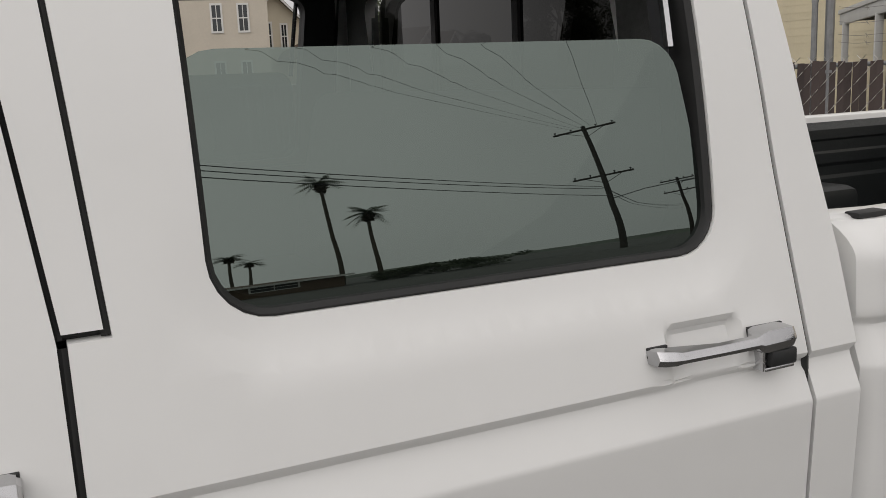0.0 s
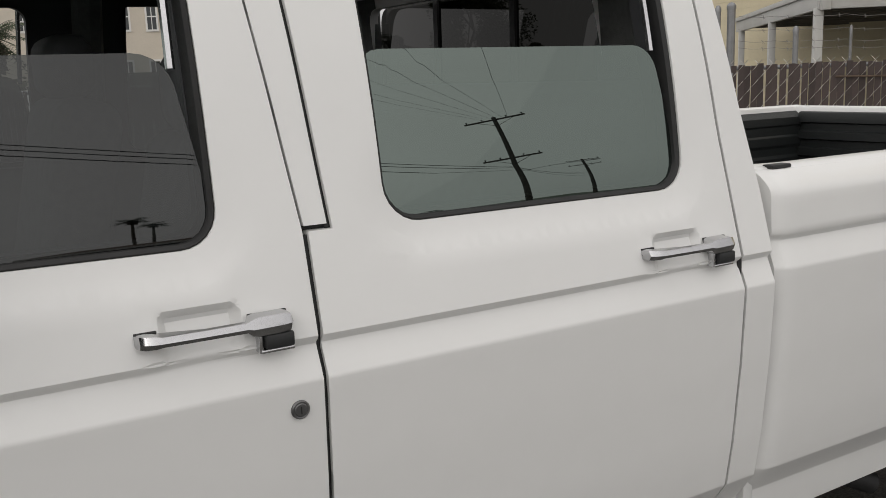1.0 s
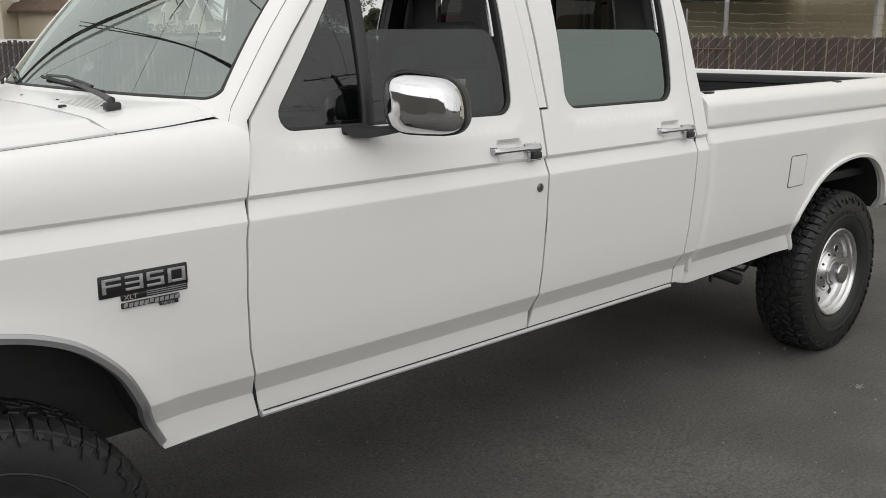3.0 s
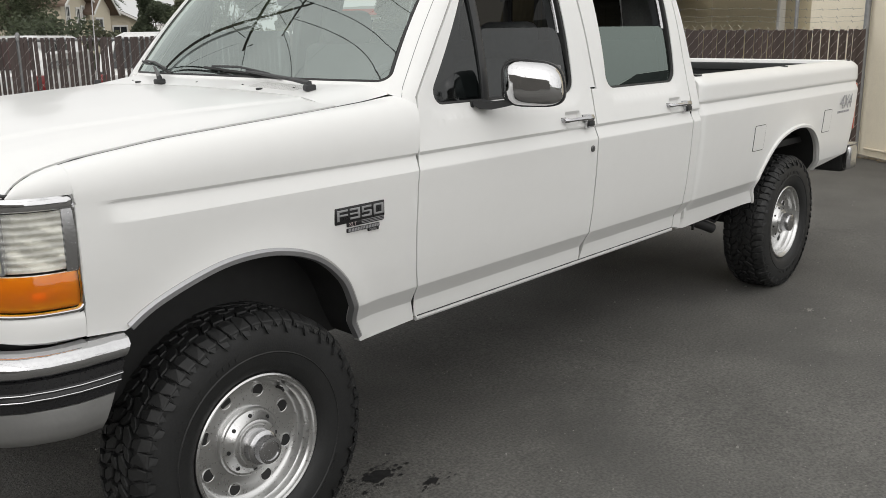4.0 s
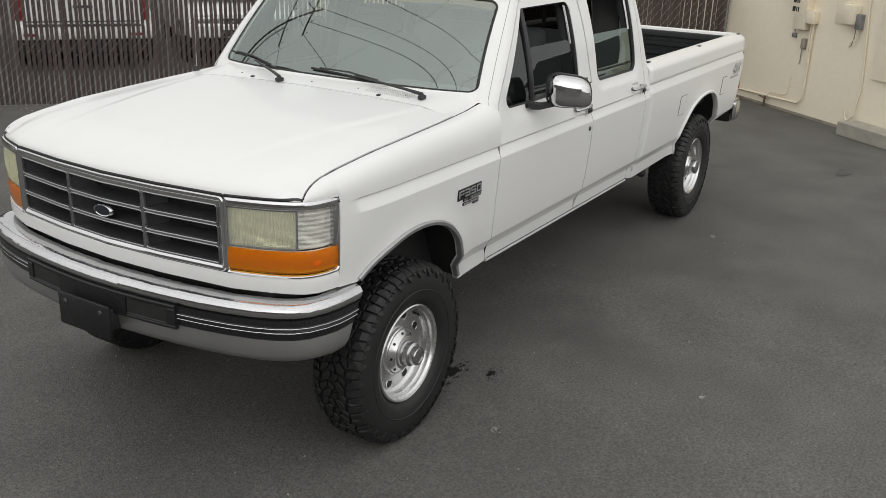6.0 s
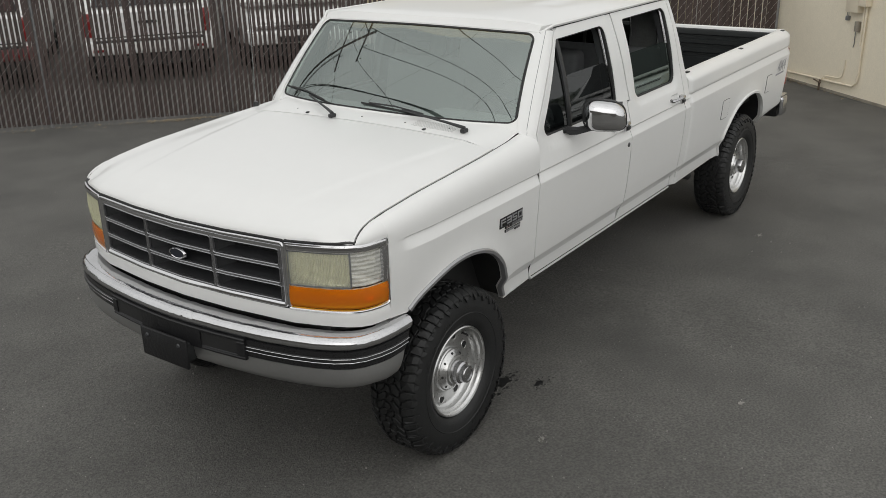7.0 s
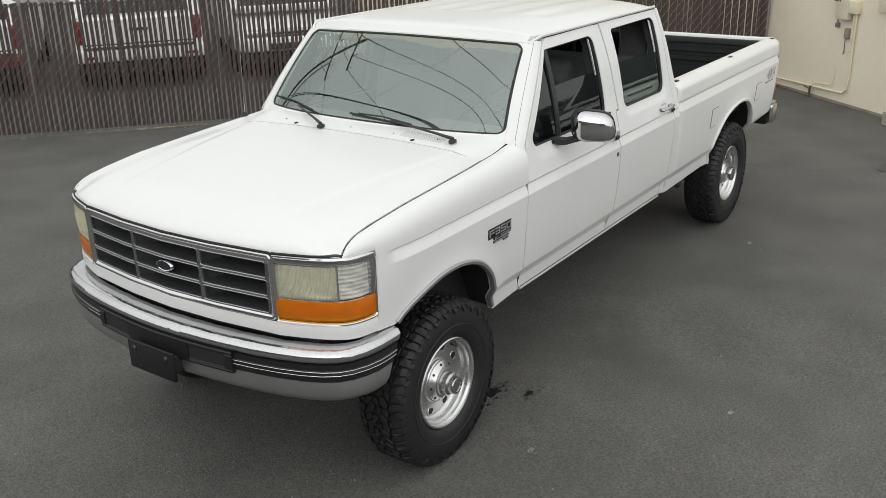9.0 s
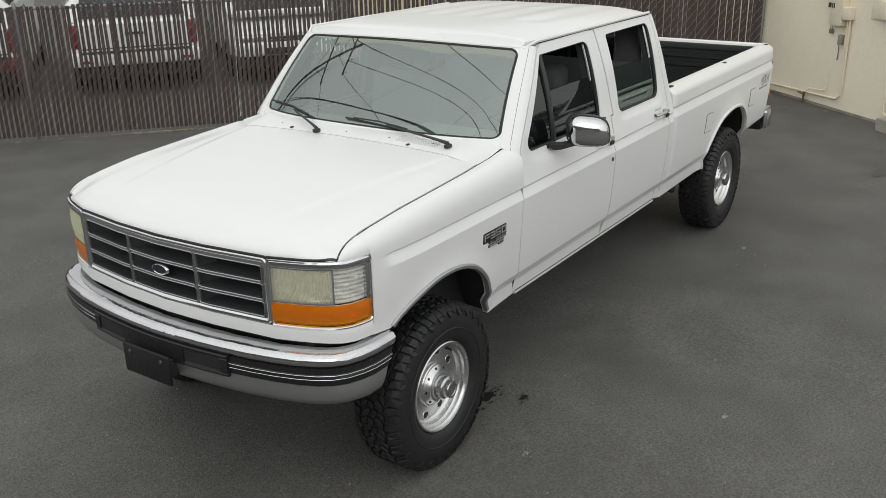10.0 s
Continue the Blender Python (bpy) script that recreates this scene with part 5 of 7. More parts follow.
GLOSS_BLACK = material("worn_black_plastic", (0.009, 0.009, 0.010), 0.50, vary=0.2, scale=15, bump=0.3, bump_scale=60)
part("centre_panel", joined(follow(0.79, 1.21, 0.735, 0.838, 0.010, 0.05), *(follow(a, b, z0, z1, 0.010, 0.05) for a, b in ((0.535, 0.79), (1.21, 1.465)) for z0, z1 in ((0.822, 0.838), (0.735, 0.750))), *(follow(a, b, 0.750, 0.822, 0.010, 0.05, 2) for a, b in ((0.535, 0.575), (1.425, 1.465)))), GLOSS_BLACK, bumper, "black plastic centre panel with two slots")
for y0, y1 in ((0.57, 0.79), (1.21, 1.43)):
    slot = part("bumper_slot", follow(y0, y1, 0.748, 0.824, 0.0045, 0.06), BLACK_RUBBER, bumper)
    part("slot_ledge", follow(y0, y1, 0.750, 0.757, 0.0085, 0.05), GLOSS_BLACK, slot)
plate = part("plate_holder", block((-0.985, 0.84, 0.632), (-0.968, 1.16, 0.778), 0.006), GLOSS_BLACK, bumper, "empty black number plate holder")
for y in (0.89, 1.11):
    part("bolt", moved(lathe([(0.0, -0.006), (0.008, -0.006), (0.011, 0.0)], 12), Matrix.Translation((-0.985, y, 0.745)) @ Matrix.Rotation(-math.pi / 2, 4, "Z")), DARK_GREY, plate)
part("plate_bracket", block((-0.97, 0.86, 0.66), (-0.89, 1.14, 0.75), 0.004), BLACK_PLASTIC, plate)
part("bumper_gap", nose_strip(0.06, 1.94, 0.86, 0.99, -0.05), BLACK_RUBBER, truck)

# ---- hood furniture: wipers, washer jets, aerial ----
def wiper(pivot, arm_end, b0, b1):
    w = part("wiper", tube([pivot, Vector(pivot) + Vector((0.0, 0.0, 0.022)), Vector(pivot).lerp(Vector(arm_end), 0.25) + Vector((0, 0, 0.022)), Vector(arm_end) + Vector((0, 0, 0.012))], [0.012, 0.011, 0.008, 0.005], 6), BLACK_PLASTIC, truck, "black windscreen wiper")
    part("wiper_cap", moved(block((-0.022, -0.014, -0.004), (0.022, 0.014, 0.018), 0.006), Matrix.Translation(pivot)), BLACK_PLASTIC, w)
    pts = [Vector(b0).lerp(Vector(b1), k / 8) for k in range(9)]
    part("blade", tube(pts, 0.006, 5), BLACK_RUBBER, w)
    part("blade_bridge", tube([pts[1] + Vector((-0.004, 0, 0.010)), pts[4] + Vector((-0.010, 0, 0.022)), pts[7] + Vector((-0.004, 0, 0.010))], 0.005, 5), BLACK_PLASTIC, w)


def on_screen(y, v):
    u = (y - 0.155) / 1.69
    p = screen_point(u, v)
    return p + Vector((-0.010, 0, 0.006))


wiper((0.555, 0.335, cowl_z(0.555, 0.335) + 0.004), on_screen(0.80, 0.030), on_screen(0.60, 0.012), on_screen(1.10, 0.075))
wiper((0.478, 1.185, cowl_z(0.49, 1.185) + 0.004), on_screen(1.52, 0.045), on_screen(1.33, 0.018), on_screen(1.80, 0.115))
for x, y, r in ((0.505, 0.56, 0.011), (0.505, 1.40, 0.011), (0.570, 0.44, 0.004), (0.550, 0.72, 0.004), (0.545, 1.02, 0.004), (0.550, 1.52, 0.004)):
    part("washer_jet" if r > 0.01 else "cowl_screw", block((x - r, y - r * 0.8, cowl_z(x, y) - 0.004), (x + r, y + r * 0.8, cowl_z(x, y) + r * 0.6), r * 0.35), BLACK_PLASTIC, truck)
mast = part("aerial", tube([(0.600, 1.928, 1.43), (0.600, 1.928, 1.470)], [0.022, 0.014], 12), BLACK_PLASTIC, truck, "thin radio aerial on the fender")
part("rod", tube([(0.600, 1.928, 1.46), (0.615, 1.930, 1.90), (0.630, 1.932, 2.32)], [0.0032, 0.0024, 0.0016], 6), DULL_CHROME, mast)

# ---- load bed ----
def rail_geo():
    rows = []
    for x in [2.915 + 2.49 * k / 20 for k in range(21)]:
        y0 = bed_y(x, 1.42)
        rows.append([(x, y0, 1.419), (x, y0 + 0.010, 1.425), (x, y0 + 0.036, 1.428), (x, y0 + 0.064, 1.426), (x, y0 + 0.072, 1.420), (x, y0 + 0.074, 1.410), (x, y0 + 0.074, 1.34)])
    return sheet(rows)


rg = rail_geo()
for put in ((lambda g: g), mirrored):
    rail = part("bed_rail", put(flipped(rg)), PAINT, truck)
    for x in (2.995, 4.17, 5.325):
        part("stake_pocket", put(block((x - 0.030, 0.048, 1.420), (x + 0.030, 0.076, 1.4292), 0.003)), BLACK_RUBBER, rail)
    wall = [[(x, y, z) for y, z in ((0.112, 1.396), (0.128, 1.400), (0.138, 1.392), (0.165, 1.372), (0.165, 1.335), (0.158, 1.325), (0.158, 1.285), (0.165, 1.275), (0.165, 1.235), (0.158, 1.220), (0.158, 1.185), (0.165, 1.170), (0.165, 0.96))] for x in [2.955 + 2.40 * k / 4 for k in range(5)]]
    part("liner_side", put(sheet(wall)), LINER, truck, "black ribbed plastic bed liner", 0)
floor_rows = [[(x, y, 0.955 + (0.012 if j % 2 else 0.0)) for x in (2.95, 5.36)] for j, y in enumerate([0.15 + 1.70 * k / 40 for k in range(41)])]
part("liner_floor", sheet(floor_rows), LINER, truck, "", 0)
part("bed_wheel_box", block((3.82, 0.15, 0.95), (4.76, 0.44, 1.18), 0.04), LINER, truck)
part("bed_wheel_box", block((3.82, 1.56, 0.95), (4.76, 1.85, 1.18), 0.04), LINER, truck)
part("bed_front", block((2.918, 0.06, 0.66), (2.950, 1.94, 1.41), 0.006), PAINT, truck)
front_liner = [[(2.953 + (0.012 if k % 2 else 0.0), y, z) for y in (0.14, 1.86)] for k, z in enumerate([0.955, 1.0, 1.01, 1.08, 1.09, 1.16, 1.17, 1.24, 1.25, 1.32, 1.33, 1.40])]
part("liner_front", sheet(front_liner), LINER, truck, "", 0)
part("bed_front_rail", block((2.912, 0.06, 1.395), (2.975, 1.94, 1.426), 0.010), PAINT, truck)
tail = part("tailgate", block((5.355, 0.09, 0.80), (5.415, 1.91, 1.425), 0.015), PAINT, truck, "closed white tailgate")
gate_rows = [[(x, y, z) for y in (0.16, 0.20, 1.80, 1.84)] for x, z in ((5.354, 1.398), (5.338, 1.394), (5.334, 1.380), (5.334, 1.345), (5.350, 1.338), (5.350, 1.305), (5.332, 1.298), (5.332, 1.262), (5.350, 1.255), (5.350, 1.222), (5.332, 1.215), (5.332, 1.178), (5.350, 1.170), (5.350, 1.135), (5.332, 1.128), (5.332, 0.97))]
part("tailgate_liner", sheet(gate_rows), LINER, tail, "black plastic tailgate liner with raised ribs", 20)
TAIL_RED = material("red_lens", (0.42, 0.035, 0.02), 0.15, vary=0.1, coat=0.5)
for put in ((lambda g: g), mirrored):
    tl = part("tail_light", put(block((5.385, 0.006, 0.93), (5.438, 0.10, 1.265), 0.010)), TAIL_RED, truck, "tall red tail light")
    part("reverse_lens", put(block((5.380, 0.02, 0.985), (5.4335, 0.098, 1.055), 0.006)), CLEAR_LENS, tl)
rear_bumper = part("rear_bumper", block((5.44, 0.06, 0.60), (5.60, 1.94, 0.78), 0.03, 3), DARK_STEEL, truck, "dark steel rear step bumper with bright end caps")
for put in ((lambda g: g), mirrored):
    part("bumper_cap", put(block((5.43, 0.015, 0.62), (5.60, 0.075, 0.80), 0.025, 3)), DULL_CHROME, rear_bumper)
    part("bumper_edge", put(block((5.43, 0.03, 0.80), (5.61, 0.35, 0.815), 0.006)), DULL_CHROME, rear_bumper)

# ---- underneath ----
SHOCK_WHITE = material("shock_white", (0.62, 0.62, 0.60), 0.35, vary=0.05, scale=12)
for put in ((lambda g: g), mirrored):
    part("frame_rail", put(block((-0.55, 0.52, 0.52), (5.45, 0.60, 0.68), 0.01)), DARK_STEEL, truck)
    for cx in (0.01, 4.287):
        spring = tube([(cx - 0.62, 0.48, 0.58), (cx - 0.3, 0.48, 0.50), (cx, 0.48, 0.475), (cx + 0.3, 0.48, 0.50), (cx + 0.62, 0.48, 0.58)], 0.022, 6)
        part("leaf_spring", put(spring), DARK_STEEL, truck)
        if cx > 1:
            part("shock_absorber", put(tube([(cx + 0.12, 0.42, 0.42), (cx + 0.16, 0.45, 0.85)], 0.03, 10)), DARK_STEEL, truck)
            continue
        shock = part("shock_absorber", put(joined(tube([(-0.012, 0.405, 0.64), (-0.020, 0.410, 0.90)], 0.027, 16), tube([(-0.006, 0.402, 0.44), (-0.012, 0.405, 0.64)], 0.012, 10))), SHOCK_WHITE, truck, "white shock absorber with a black mark")
        for k in range(3):
            part("shock_mark", put(moved(block((-0.014, -0.0012, -0.005), (0.014, 0.004, 0.005), 0.001), Matrix.Translation((-0.006 - 0.0003 * k, 0.3785, 0.742 + 0.017 * k)) @ Matrix.Rotation(0.5, 4, "Y"))), BLACK_RUBBER, shock)
for cx in (0.01, 4.287):
    part("axle", joined(tube([(cx, 0.30, 0.407), (cx, 1.70, 0.407)], 0.045, 12), moved(lathe([(0.0, -0.12), (0.09, -0.10), (0.14, 0.0), (0.09, 0.10), (0.0, 0.12)], 16), Matrix.Translation((cx, 1.1, 0.407)))), DARK_STEEL, truck)
part("drive_shaft", tube([(0.9, 1.05, 0.60), (4.2, 1.05, 0.45)], 0.04, 10), DARK_STEEL, truck)
part("fuel_tank", block((2.0, 0.62, 0.46), (3.4, 1.0, 0.72), 0.04), DARK_STEEL, truck)
part("transmission", block((0.6, 0.8, 0.50), (1.7, 1.25, 0.80), 0.06), DARK_STEEL, truck)
part("exhaust_hanger", joined(block((3.395, 0.225, 0.53), (3.445, 0.275, 0.66), 0.008), tube([(3.42, 0.25, 0.54), (3.42, 0.25, 0.485)], 0.009, 8)), DARK_STEEL, truck)
part("exhaust_pipe", joined(tube([(3.2, 0.52, 0.60), (3.45, 0.36, 0.54), (3.58, 0.27, 0.49), (3.66, 0.24, 0.455)], 0.032, 12), tube([(3.62, 0.26, 0.52), (3.78, 0.28, 0.47), (3.95, 0.30, 0.52)], 0.008, 6)), DARK_STEEL, truck, "dark exhaust tail pipe")
part("engine_bay", block((-0.70, 0.20, 0.62), (0.62, 1.80, 1.26), 0.02), BLACK_RUBBER, truck)
part("cab_floor", block((0.62, 0.09, 0.64), (2.86, 1.91, 0.74), 0.01), DARK_GREY, truck)
part("bed_underside", block((2.95, 0.10, 0.90), (5.35, 1.90, 0.948), 0.01), DARK_STEEL, truck)

# ---- cabin ----
def seat(x0, y0, y1, name, headrest=True, back=0.0, drop=0.0):
    s = part(name, block((x0, y0, 0.98), (x0 + 0.56, y1, 1.14), 0.06, 4), CLOTH, truck, "grey cloth seat")
    b = block((0, y0, 0), (0.17, y1, 0.56), 0.06, 4)
    part("backrest", moved(b, Matrix.Translation((x0 + 0.42 + back, 0, 1.08 + drop)) @ Matrix.Rotation(radians(12), 4, "Y")), CLOTH, s)
    if headrest:
        ym = (y0 + y1) / 2
        part("headrest", moved(block((0, ym - 0.15, 0), (0.13, ym + 0.15, 0.17), 0.05, 4), Matrix.Translation((x0 + 0.53 + back, 0, 1.612 + drop))), CLOTH, s)


seat(1.22, 0.20, 0.80, "front_seat", True, 0.105, -0.07)
seat(1.22, 1.20, 1.80, "front_seat")
seat(2.18, 0.16, 1.84, "rear_bench", False)
part("console", block((1.25, 0.85, 0.80), (1.85, 1.15, 1.16), 0.04), DASH, truck)
dash_rows = []
for y in [0.16 + 1.68 * k / 16 for k in range(17)]:
    w = (y - 1.0) / 0.84
    hump = 0.035 * bump01(y, 0.32, 0.78, 0.08)
    fx = 0.76 + 0.09 * w * w
    dash_rows.append([(fx, y, 1.462), (0.90, y, 1.452 + hump * 0.3), (1.02, y, 1.440 + hump), (1.10, y, 1.415 + hump), (1.13, y, 1.36), (1.12, y, 1.10)])
part("dashboard", sheet(dash_rows), DASH, truck, "light grey padded dashboard")
wheel_c = Vector((1.26, 0.53, 1.37))
rim_m = Matrix.Translation(wheel_c) @ Matrix.Rotation(radians(62), 4, "Y")
ring_pts = [tuple(rim_m @ Vector((0.19 * math.cos(a), 0.19 * math.sin(a), 0))) for a in (2 * math.pi * k / 32 for k in range(33))]
sw = part("steering_wheel", tube(ring_pts, 0.014, 8, False), DARK_GREY, truck, "dark grey steering wheel")
part("wheel_pad", moved(block((-0.05, -0.16, -0.02), (0.05, 0.16, 0.02), 0.02), rim_m), DARK_GREY, sw)
part("headliner", sheet([[(x, 1.0 + w * 0.76, roof_z(x, w) - 0.04) for w in (-1, -0.6, 0, 0.6, 1)] for x in (1.12, 1.6, 2.2, 2.84)]), HEADLINER, truck)
part("rear_trim", ([(2.835, y, z) for y, z in ((0.1, 0.75), (1.9, 0.75), (1.9, 1.51), (0.1, 1.51))], [(0, 1, 2, 3)]), HEADLINER, truck, "", 0)
for y0, y1 in ((0.235, 0.435), (1.565, 1.77)):
    part("rear_post", block((2.82, y0, 1.50), (2.84, y1, 1.92)), HEADLINER, truck)
back_pane = part("back_window", panel(rounded([(0.395, 1.495, 0.05), (1.605, 1.495, 0.05), (1.565, 1.865, 0.05), (0.435, 1.865, 0.05)], 4), lambda y, z: 2.845, (), 0.1, (), (), 0.0), glass("dark_back_glass", (0.028, 0.028, 0.027), film=-0.06), truck, "dark tinted back window")
back_pane.data.vertices.foreach_set("co", np.array([c for v in back_pane.data.vertices for c in (v.co.y, v.co.x, v.co.z)]))
back_pane.data.flip_normals() if back_pane.data.polygons[0].normal.x < 0 else None
back_pane.data.update()
for y in (0.80, 1.20):
    part("window_bar", block((2.838, y - 0.012, 1.50), (2.852, y + 0.012, 1.86)), BLACK_PLASTIC, back_pane)
part("rear_view_mirror", block((1.03, 0.90, 1.79), (1.06, 1.10, 1.845), 0.015), BLACK_PLASTIC, truck)
for put in ((lambda g: g), mirrored):
    part("inner_pillar", put(tube([(1.93, 0.16, 0.75), (1.93, 0.15, 1.42), (1.94, 0.27, 1.92)], 0.045, 8)), HEADLINER, truck)
    part("sun_visor", put(block((1.13, 0.32, 1.86), (1.27, 0.85, 1.88), 0.008)), HEADLINER, truck)

TINT = lens("brown_tint_band", (0.40, 0.26, 0.10), 0.5, 0.34, (0.62, 0.50, 0.30))
band = part("tint_band", facing(sheet([[screen_point(0.016 + 0.80 * i / 24, v0 + (0.975 - v0) * k / 3) + Vector((0.003, 0, -0.001)) for i in range(25) for v0 in [0.875 + 0.02 * math.sin(i * 0.5) + 0.05 * i / 24]] for k in range(4)]), (-1, 0, 0.6)), TINT, screen, "brown tint band")
band.visible_shadow = False

# ---- the yard ----
ground = tagged(part("ground", facing(sheet([[(x, y, yard_z(x, y)) for x in (-500, -60, -20, -10, 0, 0.4, 0.8, 1.2, 1.6, 2, 2.4, 2.8, 3.2, 3.6, 4.2, 5.2, 5.6, 6, 6.4, 6.8, 7.2, 10, 20, 60, 500)] for y in (-500, -60, -20, -10, 0, 3, 3.4, 3.8, 4.2, 4.6, 5, 10, 20, 60, 500)]), (0, 0, 1)), ASPHALT, None, "", 0), "worn dark grey asphalt yard with oil stains", "asphalt", kind="structure")

# stains, drips and litter on the asphalt
OIL = material("oil_stain", (0.016, 0.016, 0.016), 0.45, vary=0.4, scale=25)
DAMP = material("dark_patch", (0.070, 0.068, 0.064), 0.75, vary=0.25, scale=12)
PALE = material("pale_scuff", (0.26, 0.25, 0.23), 0.9, vary=0.25, scale=20)


def splat(name, x, y, rx, ry, mat, z, pieces=1, label="dark stain soaked into the asphalt"):
    """A flat ragged stain, with drops round it."""
    V, F = [], []
    rng = random.Random(int(abs(x * 1000 + y * 77)))
    for k in range(pieces):
        cx, cy = (x, y) if k == 0 else (x + rng.gauss(0, rx * 0.9), y + rng.gauss(0, ry * 0.9))
        s = 1.0 if k == 0 else rng.uniform(0.05, 0.26) if pieces > 2 else 0.4
        n, start = 18, len(V)
        for i in range(n):
            a = 2 * math.pi * i / n
            r = s * (0.72 + 0.45 * noise.noise(Vector((math.cos(a) * 1.7 + cx * 9, math.sin(a) * 1.7 + cy * 9, k))))
            V.append((cx + rx * r * math.cos(a), cy + ry * r * math.sin(a), z + yard_z(cx, cy)))
        F.append(tuple(range(start, start + n)))
    return tagged(part(name, (V, F), mat, None, "", 0), label, "stain", "stains on the asphalt", "stuff" if pieces > 2 else "")


splat("oil_stain", 0.69, 0.19, 0.080, 0.050, OIL, 0.004, 34, "splash of black oil on the asphalt")
splat("oil_stain", 0.79, 0.0, 0.045, 0.024, OIL, 0.004, 24, "small splash of black oil on the asphalt")
splat("dark_patch", 6.70, -0.85, 0.22, 0.10, DAMP, 0.0042, 1)
splat("dark_patch", 6.9, -1.35, 0.16, 0.10, DAMP, 0.0046, 1)
splat("pale_scuff", 0.29, -0.30, 0.035, 0.020, PALE, 0.004, 16, "pale crushed scuff on the asphalt")
splat("pale_scuff", 3.85, -0.33, 0.04, 0.02, PALE, 0.004, 12, "pale crushed scuff on the asphalt")
splat("pale_scuff", 1.2, -1.05, 0.03, 0.02, PALE, 0.004, 5, "pale crushed scuff on the asphalt")
# scattered grit
grit_v, grit_f = [], []
rng = random.Random(5)
for k in range(9000):
    x, y = rng.uniform(-4.5, 10), rng.uniform(-4.0, 8.0)
    s = rng.uniform(0.0015, 0.005) * (2.2 if rng.random() < 0.08 else 1)
    n, z = len(grit_v), yard_z(x, y)
    grit_v += [(x + s, y, z), (x - s * 0.5, y + s * 0.8, z), (x - s * 0.6, y - s * 0.7, z), (x, y, z + s)]
    grit_f += [(n, n + 1, n + 3), (n + 1, n + 2, n + 3), (n + 2, n, n + 3)]
tagged(part("grit", (grit_v, grit_f), PALE, None, "", 0), "pale grit scattered over the asphalt", "grit", kind="stuff")

# unseen plain wall added behind the walk to darken the nose and its chrome
UNSEEN_WALL = material("unseen_wall_grey", (0.20, 0.19, 0.175), 0.9, vary=0.2, scale=1.5, bump=0.2, bump_scale=60)
tagged(part("wall_street", block((-10.4, -16.0, -0.05), (-10.0, 9.0, 3.6), 0.0), UNSEEN_WALL, None, "", 0), "unseen plain grey wall added to darken the truck's front and its reflections", "wall", kind="structure")

# ---- cream wall of the building beside the yard ----
WALL_P, WALL_D, WALL_N = Vector((9.985, 0.68, 0)), Vector((0.65, 0.76, 0)).normalized(), Vector((-0.76, 0.65, 0)).normalized()


def wall_at(u, z, out=0.0):
    """A place on the cream wall: u along it, z up, out from its face."""
    return WALL_P + WALL_D * u + WALL_N * out + Vector((0, 0, z))


def wall_box(u0, u1, z0, z1, out, r=0.0, base=0.0):
    g = block((u0, base, z0), (u1, out, z1), r)
    m = Matrix((( WALL_D.x, WALL_N.x, 0, WALL_P.x), (WALL_D.y, WALL_N.y, 0, WALL_P.y), (0, 0, 1, 0), (0, 0, 0, 1)))
    return moved(g, m)


def wall_pipe(points, r, n=8):
    return tube([wall_at(*p) for p in points], r, n)


wall_geo = wall_box(-3.0, 2.66, -0.3, 6.0, -0.3)
tagged(part("wall_east", wall_geo, STUCCO, None, "", 0), "cream painted stucco wall of a commercial building", "wall", kind="structure")
WALL2 = material("pale_yellow_stucco", (0.72, 0.63, 0.44), 0.9, vary=0.03, scale=1.2, bump=0.1, bump_scale=80)
tagged(part("wall_east_back", wall_box(1.5, 16, -0.3, 6.0, -0.34 - 0.98, 0.0, -0.98), WALL2, None, "", 0), "pale yellow stucco wall beyond the fence", "wall", kind="structure")
tagged(part("wall_south", moved(block((0, 0, -0.3), (9.0, 0.3, 6.0)), Matrix.Translation(wall_at(-3.0, 0, -0.29)) @ Matrix.Rotation(radians(-4), 4, "Z")), STUCCO, None, "", 0), "cream stucco return wall of the building", "wall", kind="structure")
CREAM = material("cream_painted_metal", (0.78, 0.70, 0.55), 0.6, vary=0.05, scale=10)
GALV = material("galvanised_steel", (0.26, 0.265, 0.27), 0.5, 0.6, vary=0.15, scale=14)
BASE_DIRT = material("grimy_footing", (0.30, 0.27, 0.22), 0.95, vary=0.25, scale=7, bump=0.3, bump_scale=60)
tagged(part("footing", wall_box(-3.0, 2.66, -0.05, 0.035, 0.012, 0.004), BASE_DIRT, None, "", 0), "grimy footing strip along the cream wall", "footing", kind="structure")

meter = thing("electric_meter", tuple(wall_at(-0.40, 1.1)), "cream electric meter cabinet with a round glass meter", "meter")
part("cabinet", wall_box(-0.60, -0.36, 1.11, 1.93, 0.10, 0.012), CREAM, meter)
part("rain_hood", wall_box(-0.64, -0.33, 1.925, 1.945, 0.13, 0.004), CREAM, meter)
mg = lathe([(0.0, -0.12), (0.075, -0.115), (0.09, -0.10), (0.095, -0.03), (0.11, -0.025), (0.11, 0.0)], 28)
turn = Matrix(((WALL_D.x, -WALL_N.x, 0, 0), (WALL_D.y, -WALL_N.y, 0, 0), (0, 0, 1, 0), (0, 0, 0, 1)))
part("meter_dial", moved(mg, Matrix.Translation(wall_at(-0.33, 1.63, 0.08)) @ turn), GALV, meter, "round grey meter dial")
part("label_bar", joined(*(wall_box(-0.45 + k * 0.035, -0.43 + k * 0.035, z, z + 0.06, 0.104) for k in range(4) for z in (1.44, 1.33))), DARK_GREY, meter)
part("padlock", joined(wall_box(-0.37, -0.32, 0.99, 1.05, 0.05, 0.008), wall_pipe([(-0.36, 1.05, 0.03), (-0.36, 1.09, 0.03), (-0.33, 1.09, 0.03), (-0.33, 1.05, 0.03)], 0.005, 6)), GALV, meter)
